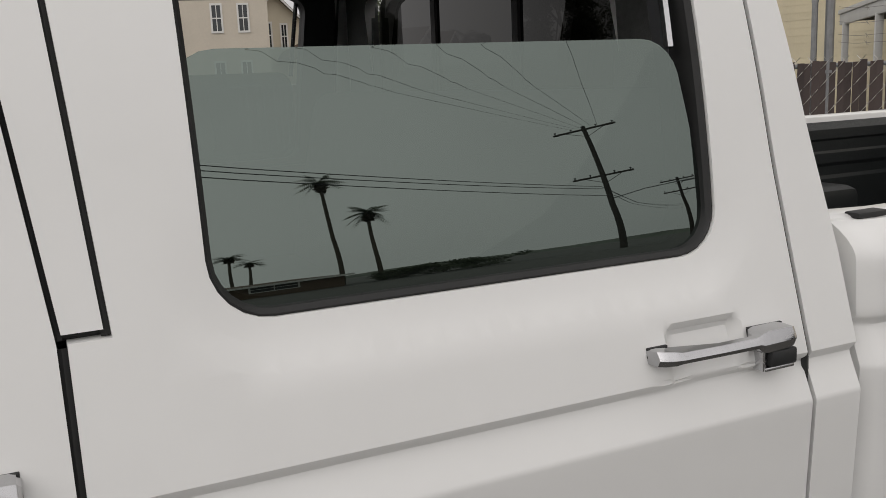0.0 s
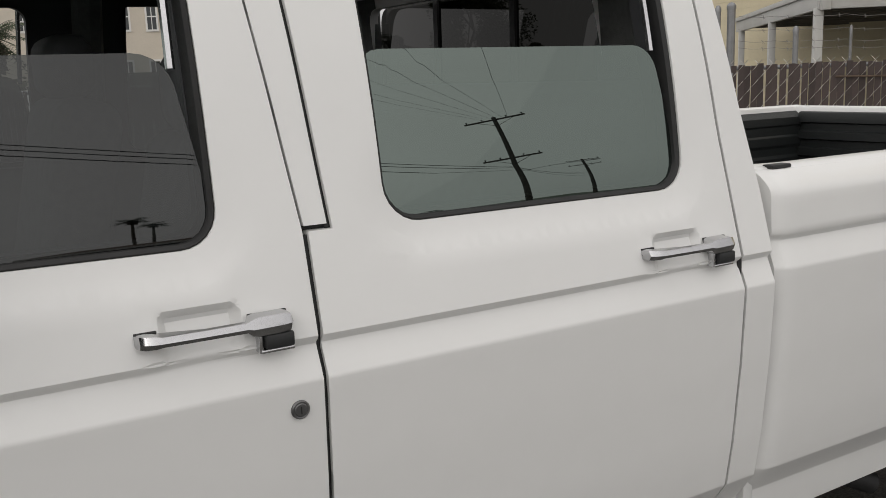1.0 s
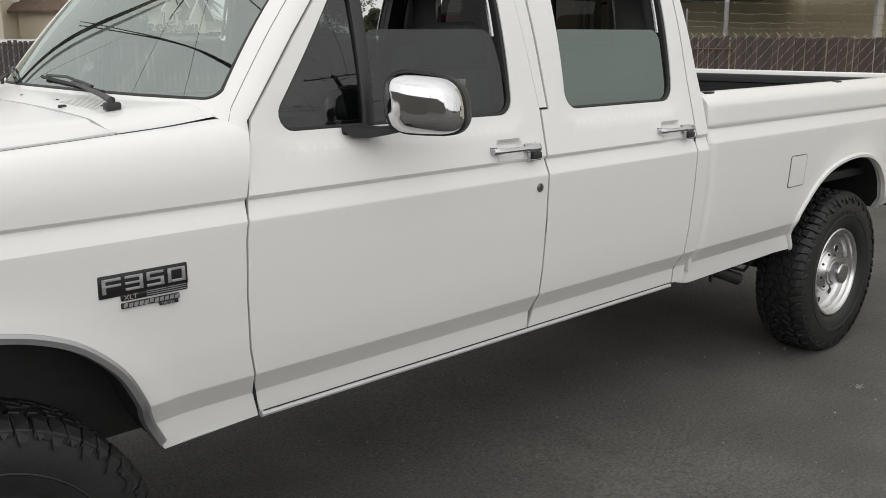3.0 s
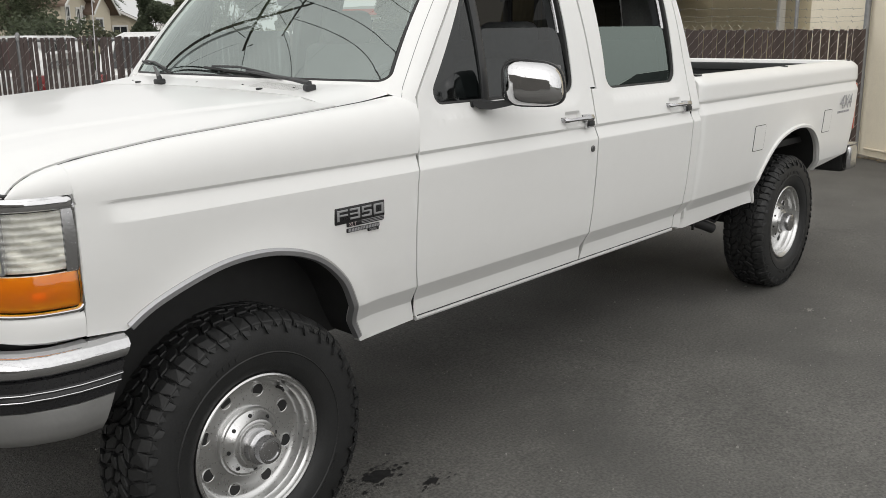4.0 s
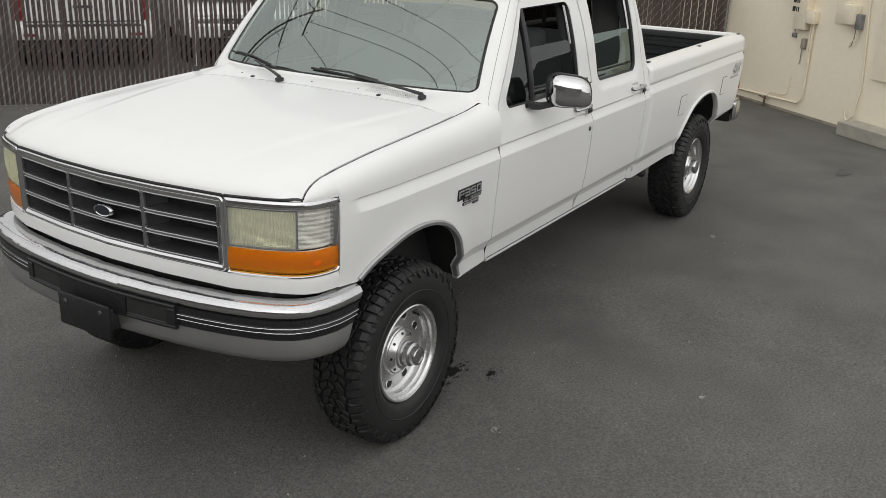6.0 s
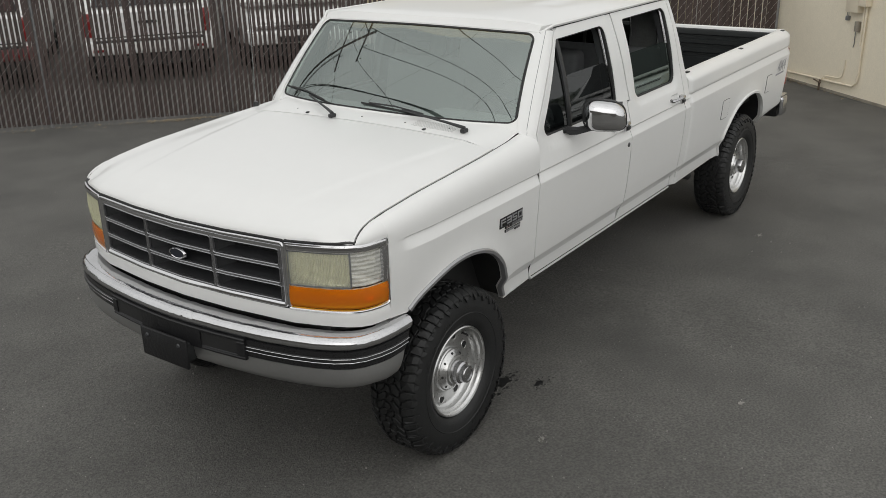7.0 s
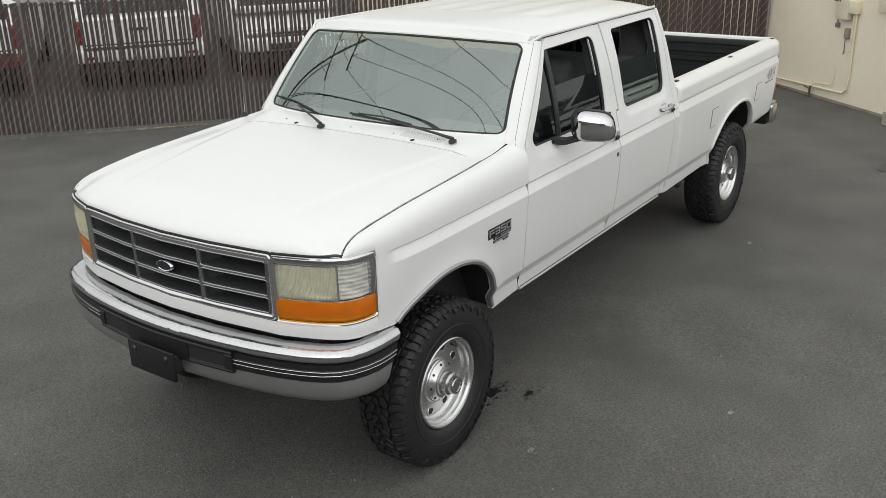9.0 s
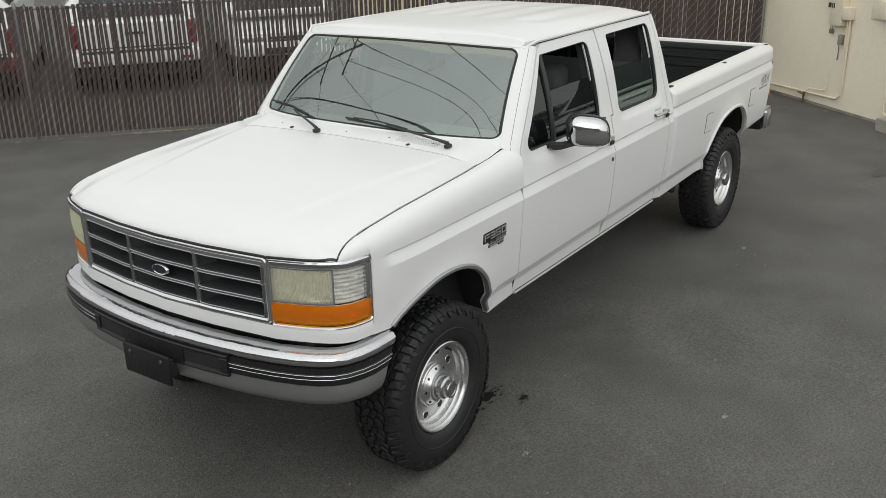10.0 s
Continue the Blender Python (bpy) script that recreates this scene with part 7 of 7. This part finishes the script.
# -- parked vehicles --
def car(name, x, y, heading, length, width, height, belt, paint, label, front, lower=None, hood=0.0, panelled=False, blind=None):
    """A parked vehicle; its near end stands at (x, y) and it runs away along the heading."""
    t = thing(name, (x, y, 0), label, "car", "vehicles parked behind the fence")
    W = width / 2
    def put(g):
        return turned(g, x, y, heading)
    def loft(stations):
        rows = []
        for l, z0, z1, w0, w1 in stations:
            r = 0.10
            rows.append([(-w0, l, z0), (-w0, l, (z0 + z1) / 2), (-w1, l, z1 - r), (-w1 + r * 0.35, l, z1 - r * 0.3), (-w1 + r, l, z1), (w1 - r, l, z1), (w1 - r * 0.35, l, z1 - r * 0.3), (w1, l, z1 - r), (w0, l, (z0 + z1) / 2), (w0, l, z0)])
        g = sheet(rows, close=True)
        m = len(rows[0])
        n = len(rows)
        return g[0], g[1] + [tuple(range(m)), tuple((n - 1) * m + k for k in reversed(range(m)))]
    nose_z = belt - (0.22 if front else 0.0)
    part("body", put(loft([(0.0, 0.62, nose_z - 0.05, W * 0.93, W * 0.86), (0.06, 0.50, nose_z, W * 0.98, W * 0.92), (0.5 + hood * 0.5, 0.40, nose_z + 0.08 * bool(front), W, W * 0.95), (0.6 + hood, 0.38, belt, W, W * 0.96), (length - 0.6, 0.38, belt, W, W * 0.96), (length - 0.05, 0.45, belt - 0.05, W * 0.97, W * 0.9), (length, 0.55, belt - 0.12, W * 0.9, W * 0.85)])), paint, t)
    g0 = 0.10 + hood * 0.85
    slope = 0.85 if front else 0.22
    part("roof", put(loft([(g0, belt - 0.04, belt + 0.02, W * 0.95, W * 0.94), (g0 + slope * 0.5, belt - 0.04, (belt + height) / 2, W * 0.95, W * 0.86), (g0 + slope, belt - 0.04, height - 0.03, W * 0.95, W * 0.75), (g0 + slope + 0.4, belt - 0.04, height, W * 0.95, W * 0.74), (length - 0.8, belt - 0.04, height - 0.02, W * 0.95, W * 0.74), (length - 0.25, belt - 0.04, belt + 0.1, W * 0.93, W * 0.85)])), paint, t)
    # end glass and side glass, set just proud of the shell
    h0, h1 = belt + 0.04, height - 0.085
    f0, f1 = (h0 - belt) / (height - belt), (h1 - belt) / (height - belt)
    wy = lambda f: g0 + slope * f - 0.03
    ww = lambda f: W * (0.80 - 0.11 * f)
    g = ([(-ww(f0), wy(f0), h0), (ww(f0), wy(f0), h0), (ww(f1), wy(f1), h1), (-ww(f1), wy(f1), h1)], [(0, 1, 2, 3)])
    part("end_window", put(thick(g, (0, 0.02, 0))), CAR_GLASS, t)
    if blind:
        g = ([(a * ww(f), wy(f) - 0.008, belt + (height - belt) * f) for a, f in ((0.10, f0 + 0.03), (0.97, f0 + 0.03), (0.97, f1 - 0.01), (0.10, f1 - 0.01))], [(0, 1, 2, 3)])
        part("window_blind", put(thick(g, (0, 0.006, 0))), blind, t, "maroon cloth blind in the rear window")
    for sgn in (-1, 1):
        for l0, l1 in () if panelled else ((g0 + slope + 0.15, g0 + slope + 1.0), (g0 + slope + 1.1, min(g0 + slope + 2.0, length - 1.0))):
            g = ([(sgn * W * 0.955, l0 - 0.1, h0), (sgn * W * 0.955, l1, h0), (sgn * W * 0.835, l1, h1), (sgn * W * 0.835, l0, h1)], [(0, 1, 2, 3)])
            part("side_window", put(thick(g, (sgn * 0.02, 0, 0))), CAR_GLASS, t)
        for l in (0.95, length - 0.9):
            wheel = part("wheel", put(moved(lathe([(0.20, -0.11), (0.30, -0.115), (0.335, -0.08), (0.34, 0.0), (0.335, 0.08), (0.30, 0.115), (0.20, 0.11)], 20), Matrix.Translation((sgn * (W - 0.10), l, 0.34)) @ Matrix.Rotation(math.pi / 2, 4, "Z"))), TYRE, t)
            part("rim", put(moved(lathe([(0.0, -0.09), (0.06, -0.10), (0.10, -0.06), (0.20, -0.09), (0.21, -0.05), (0.21, 0.08), (0.0, 0.08)], 18), Matrix.Translation((sgn * (W - 0.10), l, 0.34)) @ Matrix.Rotation(math.pi / 2 * (1 if sgn < 0 else -1), 4, "Z"))), ALLOY, wheel)
    part("bumper", put(block((-W * 0.97, -0.14, 0.47), (W * 0.97, 0.10, 0.68), 0.05)), lower or paint, t)
    part("underside", put(block((-W * 0.9, 0.02, 0.26), (W * 0.9, length - 0.1, 0.48), 0.03)), CAR_BLACK, t)
    if front:
        part("grille", put(joined(*(block((-0.36, -0.02, nose_z - 0.30 + k * 0.055), (0.36, 0.05, nose_z - 0.27 + k * 0.055), 0.006) for k in range(4)), block((-0.38, 0.0, nose_z - 0.32), (0.38, 0.04, nose_z - 0.09), 0.01))), CAR_BLACK, t)
        part("air_intake", put(block((-0.42, -0.150, 0.50), (0.42, -0.10, 0.60), 0.01)), CAR_BLACK, t)
        for sgn in (-1, 1):
            part("headlamp", put(block((sgn * W * 0.66 - 0.20, -0.015, nose_z - 0.24), (sgn * W * 0.66 + 0.20, 0.12, nose_z - 0.07), 0.03)), CAR_CHROME, t)
    else:
        part("tailgate_seam", put(block((-W * 0.80, -0.004, 0.715), (W * 0.80, 0.03, 0.735), 0.003)), CAR_BLACK, t)
        part("bumper_step", put(block((-W * 0.80, -0.146, 0.665), (W * 0.80, 0.02, 0.690), 0.004)), CAR_BLACK, t)
        part("handle", put(block((-0.14, -0.03, 0.92), (0.14, 0.02, 0.96), 0.01)), CAR_BLACK, t)
        part("plate", put(block((-0.16, -0.155, 0.52), (0.16, -0.135, 0.645), 0.004)), TRIM_WHITE, t)
        for sgn in (-1, 1):
            part("tail_lamp", put(block((sgn * W * 0.88 - 0.065, -0.02, 0.74), (sgn * W * 0.88 + 0.065, 0.10, 1.10), 0.02)), CAR_RED, t)
            part("reflector", put(block((sgn * W * 0.75 - 0.10, -0.15, 0.53), (sgn * W * 0.75 + 0.10, -0.13, 0.57), 0.004)), CAR_RED, t)
    return t


car("parked_suv", 5.865, 9.847, 36.4, 4.9, 2.00, 1.69, 1.14, CAR_WHITE, "white sport utility vehicle parked tail to the fence", False)
car("parked_suv", 3.87, 11.41, 36.4, 4.9, 1.74, 1.66, 1.14, CAR_WHITE, "white sport utility vehicle with a maroon blind and bumper", False, CAR_MAROON, blind=material("maroon_cloth", (0.060, 0.034, 0.033), 0.9, vary=0.1, scale=4))
car("parked_minivan", 7.75, 8.35, 36.4, 4.9, 1.86, 1.68, 1.08, CAR_WHITE, "white minivan parked nose to the fence", True, hood=0.75)
car("parked_minivan", 0.6, 13.6, 36.4, 4.9, 1.86, 1.66, 1.08, CAR_WHITE, "white minivan parked nose to the fence", True, hood=0.75)

car("parked_van", 8.7, -3.55, 92.0, 5.6, 2.0, 2.35, 1.35, CAR_WHITE, "white panel van parked beside the building", True, hood=0.6, panelled=True)

# -- carport against the building --
CP, CA, CB = Vector((10.78, 5.84, 0)), Vector((0.65, 0.76, 0)), Vector((0.76, -0.65, 0))
CP_M = Matrix(((CB.x, CA.x, 0, CP.x), (CB.y, CA.y, 0, CP.y), (0, 0, 1, 0), (0, 0, 0, 1)))
carport = thing("carport", tuple(CP), "grey-white carport with deep fascia boards on square posts", "carport")


def cp_box(b0, a0, z0, b1, a1, z1, r=0.006):
    g = block((b0, a0, z0), (b1, a1, z1), r)
    return moved((g[0], [tuple(reversed(f)) for f in g[1]]), CP_M)


part("front_fascia", cp_box(0.10, -0.03, 2.243, 3.44, 0.03, 2.493), CARPORT_GREY, carport)
part("corner_block", cp_box(0.0, -0.05, 2.233, 0.10, 0.06, 2.503), CARPORT_GREY, carport)
part("side_fascia", cp_box(-0.03, 0.06, 2.243, 0.03, 6.6, 2.423), CARPORT_GREY, carport)
part("side_cap", cp_box(-0.06, 0.06, 2.423, 0.03, 6.6, 2.493), CARPORT_GREY, carport)
part("roof_deck", cp_box(0.03, 0.03, 2.403, 3.46, 6.6, 2.463, 0.0), CARPORT_SHADE, carport)
part("roof_edge", cp_box(0.0, -0.05, 2.493, 3.46, 6.62, 2.513, 0.0), TRIM_BROWN, carport)
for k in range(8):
    part("joist", cp_box(0.05, 0.4 + 0.8 * k, 2.283, 3.44, 0.46 + 0.8 * k, 2.403, 0.0), CARPORT_SHADE, carport)
for b, a in ((0.0, 0.12), (0.0, 3.1), (0.0, 6.1), (2.2, 6.1), (3.3, 0.12)):
    part("post", cp_box(b - 0.05, a - 0.05, -0.05, b + 0.05, a + 0.05, 2.263), CARPORT_GREY, carport)

shop = thing("sided_building", (16.1, 8.0, 0), "pale yellow building clad in horizontal siding boards", "building")
part("wall", block((16.06, 1.0, -0.2), (20.0, 14.0, 5.4)), SIDING, shop)
board = None
for k in range(36):
    if board is None:
        board = bpy.data.meshes.new("board")
        b = ([(0.0, 1.0, 0.0), (0.0, 14.0, 0.0), (-0.009, 14.0, 0.0), (-0.009, 1.0, 0.0), (0.0, 1.0, 0.15), (0.0, 14.0, 0.15), (-0.004, 14.0, 0.15), (-0.004, 1.0, 0.15)], [(0, 1, 2, 3), (3, 2, 6, 7), (4, 7, 6, 5), (0, 3, 7, 4), (1, 5, 6, 2)])
        board.from_pydata(b[0], [], b[1])
        board.materials.append(SIDING)
    s = new("board", board)
    s.parent = shop
    s.matrix_parent_inverse = Matrix.Translation(shop.location).inverted()
    s.matrix_basis = Matrix.Translation((16.058, 0, 0.1 + k * 0.147))
part("trim_band", block((15.98, 0.95, 3.38), (16.05, 14.03, 3.54), 0.006), TRIM_BROWN, shop)
part("corner_board", block((15.99, 13.9, 0.0), (16.12, 14.04, 5.4), 0.006), TRIM_WHITE, shop)
part("eave", block((15.5, 0.5, 5.4), (20.5, 14.5, 5.55), 0.02), CARPORT_GREY, shop)


# -- houses --
def house_window(parent, g, x0, x1, z0, z1, sash=True):
    """g carries local geometry to its wall; the wall's face is local y = 0."""
    w = part("window", g(joined(block((x0 - 0.09, -0.06, z0 - 0.10), (x1 + 0.09, 0.05, z0), 0.0), block((x0 - 0.09, -0.05, z1), (x1 + 0.09, 0.05, z1 + 0.10), 0.0), block((x0 - 0.09, -0.05, z0), (x0, 0.05, z1), 0.0), block((x1, -0.05, z0), (x1 + 0.09, 0.05, z1), 0.0))), TRIM_WHITE, parent)
    part("pane", g(block((x0, -0.012, z0), (x1, 0.02, z1), 0.0)), PANE, w)
    if sash:
        part("glazing_bar", g(joined(block((x0, -0.03, (z0 + z1) / 2 - 0.03), (x1, 0.0, (z0 + z1) / 2 + 0.03), 0.0), block(((x0 + x1) / 2 - 0.02, -0.025, z0), ((x0 + x1) / 2 + 0.02, 0.0, z1), 0.0))), TRIM_WHITE, w)


def house(name, x, y, heading, width, depth, eave, ridge, wall, roof, label, windows, gable=True, fascia=None):
    """A house whose near wall is centred on (x, y); gable: the ridge runs away from the viewer."""
    t = thing(name, (x, y, 0), label, "house", "houses beyond the yard")
    g = lambda geo: turned(geo, x, y, heading)
    h = width / 2
    top = [(-h, eave), (0, ridge), (h, eave)] if gable else [(-h, eave), (h, eave)]
    outline = [(-h, -0.2), *top, (h, -0.2)]
    n = len(outline)
    V = [(a, 0, b) for a, b in outline] + [(a, depth, b) for a, b in outline]
    F = [tuple(range(n)), tuple(reversed(range(n, 2 * n)))] + [(i, i + n, (i + 1) % n + n, (i + 1) % n) for i in range(n)]
    part("wall", g((V, F)), wall, t)
    if gable:
        pitch = (ridge - eave) / h
        for sgn in (-1, 1):
            e = h + 0.35
            a = [(sgn * e, -0.4, eave - 0.35 * pitch + 0.03), (0, -0.4, ridge + 0.03), (0, depth + 0.4, ridge + 0.03), (sgn * e, depth + 0.4, eave - 0.35 * pitch + 0.03)]
            part("roof", g(thick((a, [(0, 1, 2, 3)]), (0, 0, 0.14))), roof, t)
            part("bargeboard", g(thick(([(sgn * e, -0.46, eave - 0.35 * pitch), (0, -0.46, ridge), (0, -0.46, ridge + 0.13), (sgn * e, -0.46, eave - 0.35 * pitch + 0.13)], [(0, 1, 2, 3)]), (0, 0.05, 0))), TRIM_WHITE, t)
    else:
        V = [(-h - 0.4, -0.4, eave), (h + 0.4, -0.4, eave), (h + 0.4, depth + 0.4, eave), (-h - 0.4, depth + 0.4, eave), (-h * 0.55, depth / 2, ridge), (h * 0.55, depth / 2, ridge)]
        part("roof", g((V, [(0, 1, 5, 4), (1, 2, 5), (2, 3, 4, 5), (3, 0, 4), (3, 2, 1, 0)])), roof, t)
        part("fascia", g(block((-h - 0.42, -0.46, eave - 0.22), (h + 0.42, -0.40, eave + 0.04), 0.0)), fascia or TRIM_WHITE, t)
    for w in windows:
        house_window(t, g, *w)
    return t


rows_a = [(a, a + 0.44, z, z + 1.3) for z in (1.6, 4.5) for a in (2.35, 3.70)] + [(-2.3, -1.9, 4.5, 5.4)]
house("apartment_house", 9.4, 48.0, 8.0, 10.4, 9.0, 8.1, 9.3, HOUSE_BEIGE, ROOF_BROWN, "beige two-storey apartment house with white sash windows", rows_a, False)
house("apartment_house", 15.8, 50.6, 10.0, 3.0, 8.0, 5.1, 6.6, HOUSE_CREAM, ROOF_BROWN, "cream gabled wing of an apartment house", [(-0.55, -0.27, 3.75, 5.05), (0.33, 0.59, 3.7, 4.95), (-0.95, -0.78, 4.3, 5.05)])
house("cream_house", 22.2, 44.6, -37.0, 2.9, 8.0, 3.2, 4.2, HOUSE_CREAM, ROOF_BROWN, "cream gabled house with a steep brown roof", [(-0.95, -0.65, 2.0, 3.0), (0.15, 0.5, 1.9, 2.9), (0.75, 0.98, 2.3, 3.0)])
house("cream_house", 24.3, 45.9, -37.0, 2.5, 8.0, 2.9, 4.02, HOUSE_CREAM, ROOF_BROWN, "cream gabled cottage with a brown roof", [(-0.6, 0.2, 1.4, 2.4)])
house("garage", 25.4, 47.8, 27.0, 3.8, 7.0, 2.32, 3.25, HOUSE_CREAM, ROOF_GREY, "low grey-roofed garage beside the houses", [(0.6, 1.3, 1.2, 2.0)])
house("bungalow", 30.0, 26.5, 41.0, 11.0, 7.0, 2.53, 2.78, HOUSE_CREAM, ROOF_GREY, "cream bungalow with a red fascia under a flat roof", [(-5.35, -4.95, 1.65, 2.15), (-3.2, -2.2, 1.4, 2.1), (0.5, 1.9, 1.3, 2.1)], False, ROOF_RED)
house("low_house", 36.4, 56.0, 34.0, 4.0, 6.0, 2.05, 2.75, HOUSE_CREAM, ROOF_GREY, "low cream house under a grey roof", [(-1.2, -0.5, 1.0, 1.8)], False)

# trees and hedges
for bearing, dist, hgt, wid, mat, seed, label in (
        (25.1, 42.2, 8.6, 3.3, LEAF, 11, "tall dark green tree in front of the houses"),
        (32.2, 46, 3.45, 2.1, LEAF_DARK, 13, "rounded dark green tree beside the garage"), (36.6, 40, 7.4, 3.85, LEAF, 14, "broad green tree with a loose crown"),
        (40.2, 44, 2.9, 1.6, LEAF_OLIVE, 16, "small olive tree beside the bungalow"),
        (46.4, 40, 3.5, 2.2, LEAF_OLIVE, 17, "small olive tree in front of the bungalow"),
        (33.6, 85, 4.4, 3.2, LEAF_OLIVE, 20, "far hazy green tree on the rise"),
        (2.5, 45, 6.7, 6.0, LEAF_DARK, 22, "dark leafy tree beyond the yard"), (-8.0, 40, 6.3, 6.0, LEAF, 23, "leafy tree beyond the yard")):
    tx, ty = at_bearing(bearing, dist)
    tree(tx, ty, hgt, wid, mat, label, seed, 1000 if dist < 60 else 400, 0.062 if dist < 60 else 0.2, 0.12, 40)
for bearing, dist, hgt, wid, seed in ((9.6, 31, 2.55, 4.5, 31), (26.6, 38, 2.6, 2.4, 32), (40.2, 38, 1.95, 3.0, 33), (45.6, 37, 1.9, 2.2, 34), (12.6, 33, 2.15, 3.5, 36), (29.4, 50, 2.4, 1.6, 37)):
    bx, by = at_bearing(bearing, dist)
    bush(bx, by, hgt, wid, LEAF_OLIVE if seed % 2 else LEAF_DARK, "leafy green shrub beyond the fence", seed)
px, py = at_bearing(10.6, 40)
palm(px, py, 3.6, 1.6, "small palm beside the apartment house", 41)
px, py = at_bearing(29.2, 76)
palm(px, py, 4.7, 1.7, "palm rising behind the cream houses", 42)
utility_pole(25.9, 39.1, 15.5, 60, "dark wooden utility pole with crossarms beyond the fence", ((0.0, 2.4), (-1.6, 2.0)), None, 0.115)

# the street behind: poles, wires, palms, low buildings
def behind(az, dist):
    return 2.3 + dist * math.sin(radians(az)), -dist * math.cos(radians(az))


p1x, p1y = behind(35.8, 40)
utility_pole(p1x, p1y, 14.1, 128, "weathered wooden utility pole with two crossarms and a street lamp", ((0.0, 3.1), (-4.3, 2.9)), (7.4, -3.3), 0.18)
p2x, p2y = behind(40.0, 62)
utility_pole(p2x, p2y, 12.0, 128, "weathered wooden utility pole with crossarms along the street", ((0.0, 2.4), (-1.5, 2.4)))
utility_pole(-13.0, -6.3, 12.0, 20, "weathered wooden utility pole with crossarms by the street", ((0.0, 2.3), (-2.6, 2.2)), None, 0.075)
for k, (z0, z1, sag) in enumerate(((9.6, 8.6, 0.55), (9.1, 8.3, 0.6), (8.6, 7.6, 0.5))):
    off = (k - 1) * 0.5
    wire((-13.0 + off * 0.5, -6.3 + off, z0), (p1x + off * 0.4, p1y + off * 0.3, z1), sag, 0.022)
    wire((p1x + off * 0.4, p1y + off * 0.3, z1), (p2x + off * 0.4, p2y, z1 - 0.8), 0.8, 0.018)
for k, (ex, ey) in enumerate(((-12.0, -2.5), (-12.0, -0.8), (-11.5, 2.5), (-10.5, 5.5), (-9.5, 8.0), (-5.0, 12.0))):
    off = (k - 2.5) * 0.4
    wire((ex, ey, 12.7), (p1x + off * 0.6, p1y + off * 0.3, 14.0), 0.3, 0.008)
for az, dist, elev, spread, seed in ((17.6, 42, 16.6, 1.25, 51), (20.1, 42, 12.3, 1.25, 52), (10.8, 55, 8.0, 1.4, 53), (12.0, 60, 6.3, 1.3, 54)):
    x, y = behind(az, dist)
    palm(x, y, 1.5 + dist * math.tan(radians(elev)) - 0.6, spread, "slender fan palm across the street", seed, 34, 0.115)
x, y = behind(11.0, 38)
house("low_shop", x, y, 170.0, 9.0, 8.0, 1.75, 2.1, TRIM_BROWN, ROOF_BROWN, "low dark-roofed building across the street", [(-2.5, -0.5, 0.8, 1.6)], False)
for az, dist, hgt, wid, seed in ((21.5, 40, 1.85, 3.5, 61), (24.0, 40, 1.7, 4.0, 62), (26.5, 42, 1.85, 3.5, 63), (-5, 40, 2.7, 6.0, 64), (-25, 38, 3.2, 7.0, 65), (48, 45, 2.3, 7.0, 66), (60, 48, 2.5, 7.0, 67)):
    x, y = behind(az, dist)
    bush(x, y, hgt, wid, LEAF_DARK, "dark shrubs across the street", seed)
for k, (x, y, hgt, wid) in enumerate(((-27, -21, 5.5, 5.0), (-31, -12, 7.0, 6.0), (-30, -2, 5.0, 5.5), (-33, 8, 7.5, 6.5), (-29, 18, 6.0, 6.0), (-20, -29, 6.5, 6.0))):
    tree(x, y, hgt, wid, LEAF_DARK if k % 2 else LEAF, "leafy tree along the street", 80 + k, 220, 0.20, 0.12, 30)
# pole in the far part of the yard, with the wires that cross it
utility_pole(0.75, 7.1, 8.2, 18, "tall wooden utility pole with two crossarms in the yard", ((-0.15, 2.3), (-1.45, 2.2)), None, 0.075)
tagged(part("riser_pipe", tube([(0.52, 7.05, -0.05), (0.52, 7.05, 6.4)], 0.045, 8), GALV, None, "", 30), "grey riser pipe standing beside the pole", "pipe")
for a, b, sag, r in (
        ((0.95, 6.95, 7.70), (-6.4, -8.2, 7.9), 0.15, 0.010), ((0.30, 7.15, 7.75), (-6.9, -8.6, 7.9), 0.20, 0.011), ((1.75, 6.75, 7.75), (-5.8, -9.0, 8.6), 0.15, 0.009),
        ((1.3, 19.0, 7.8), (-6.0, -9.3, 7.6), 0.20, 0.021), ((1.6, 19.0, 7.7), (-6.1, -9.2, 7.5), 0.25, 0.017),
        ((-0.25, 7.4, 7.75), (-12.0, -1.4, 7.5), 0.15, 0.010), ((-0.2, 7.4, 6.5), (-14.0, 6.0, 5.6), 0.3, 0.010),
        ((0.75, 7.1, 7.9), (25.9, 39.1, 15.3), 0.8, 0.014)):
    wire(a, b, sag, r)

# ground that lifts into a low far rise, so that the horizon is closed by trees and not by bare asphalt
FAR = material("far_hazy_trees", (0.13, 0.145, 0.12), 0.95, vary=0.25, scale=0.25)
V, F = [], []
r = random.Random(77)
for k in range(121):
    a = 2 * math.pi * k / 120
    h = 1.9 + 1.4 * noise.noise(Vector((math.cos(a) * 9, math.sin(a) * 9, 0))) + r.uniform(-0.3, 0.3)
    V += [(150 * math.cos(a), 150 * math.sin(a), -0.5), (156 * math.cos(a), 156 * math.sin(a), max(h, 0.9)), (175 * math.cos(a), 175 * math.sin(a), -0.5)]
for k in range(120):
    n = 3 * k
    F += [(n, n + 3, n + 4, n + 1), (n + 1, n + 4, n + 5, n + 2)]
tagged(part("backdrop_trees", (V, F), FAR, None, "", 30), "far hazy line of trees and roofs", "trees", kind="structure")
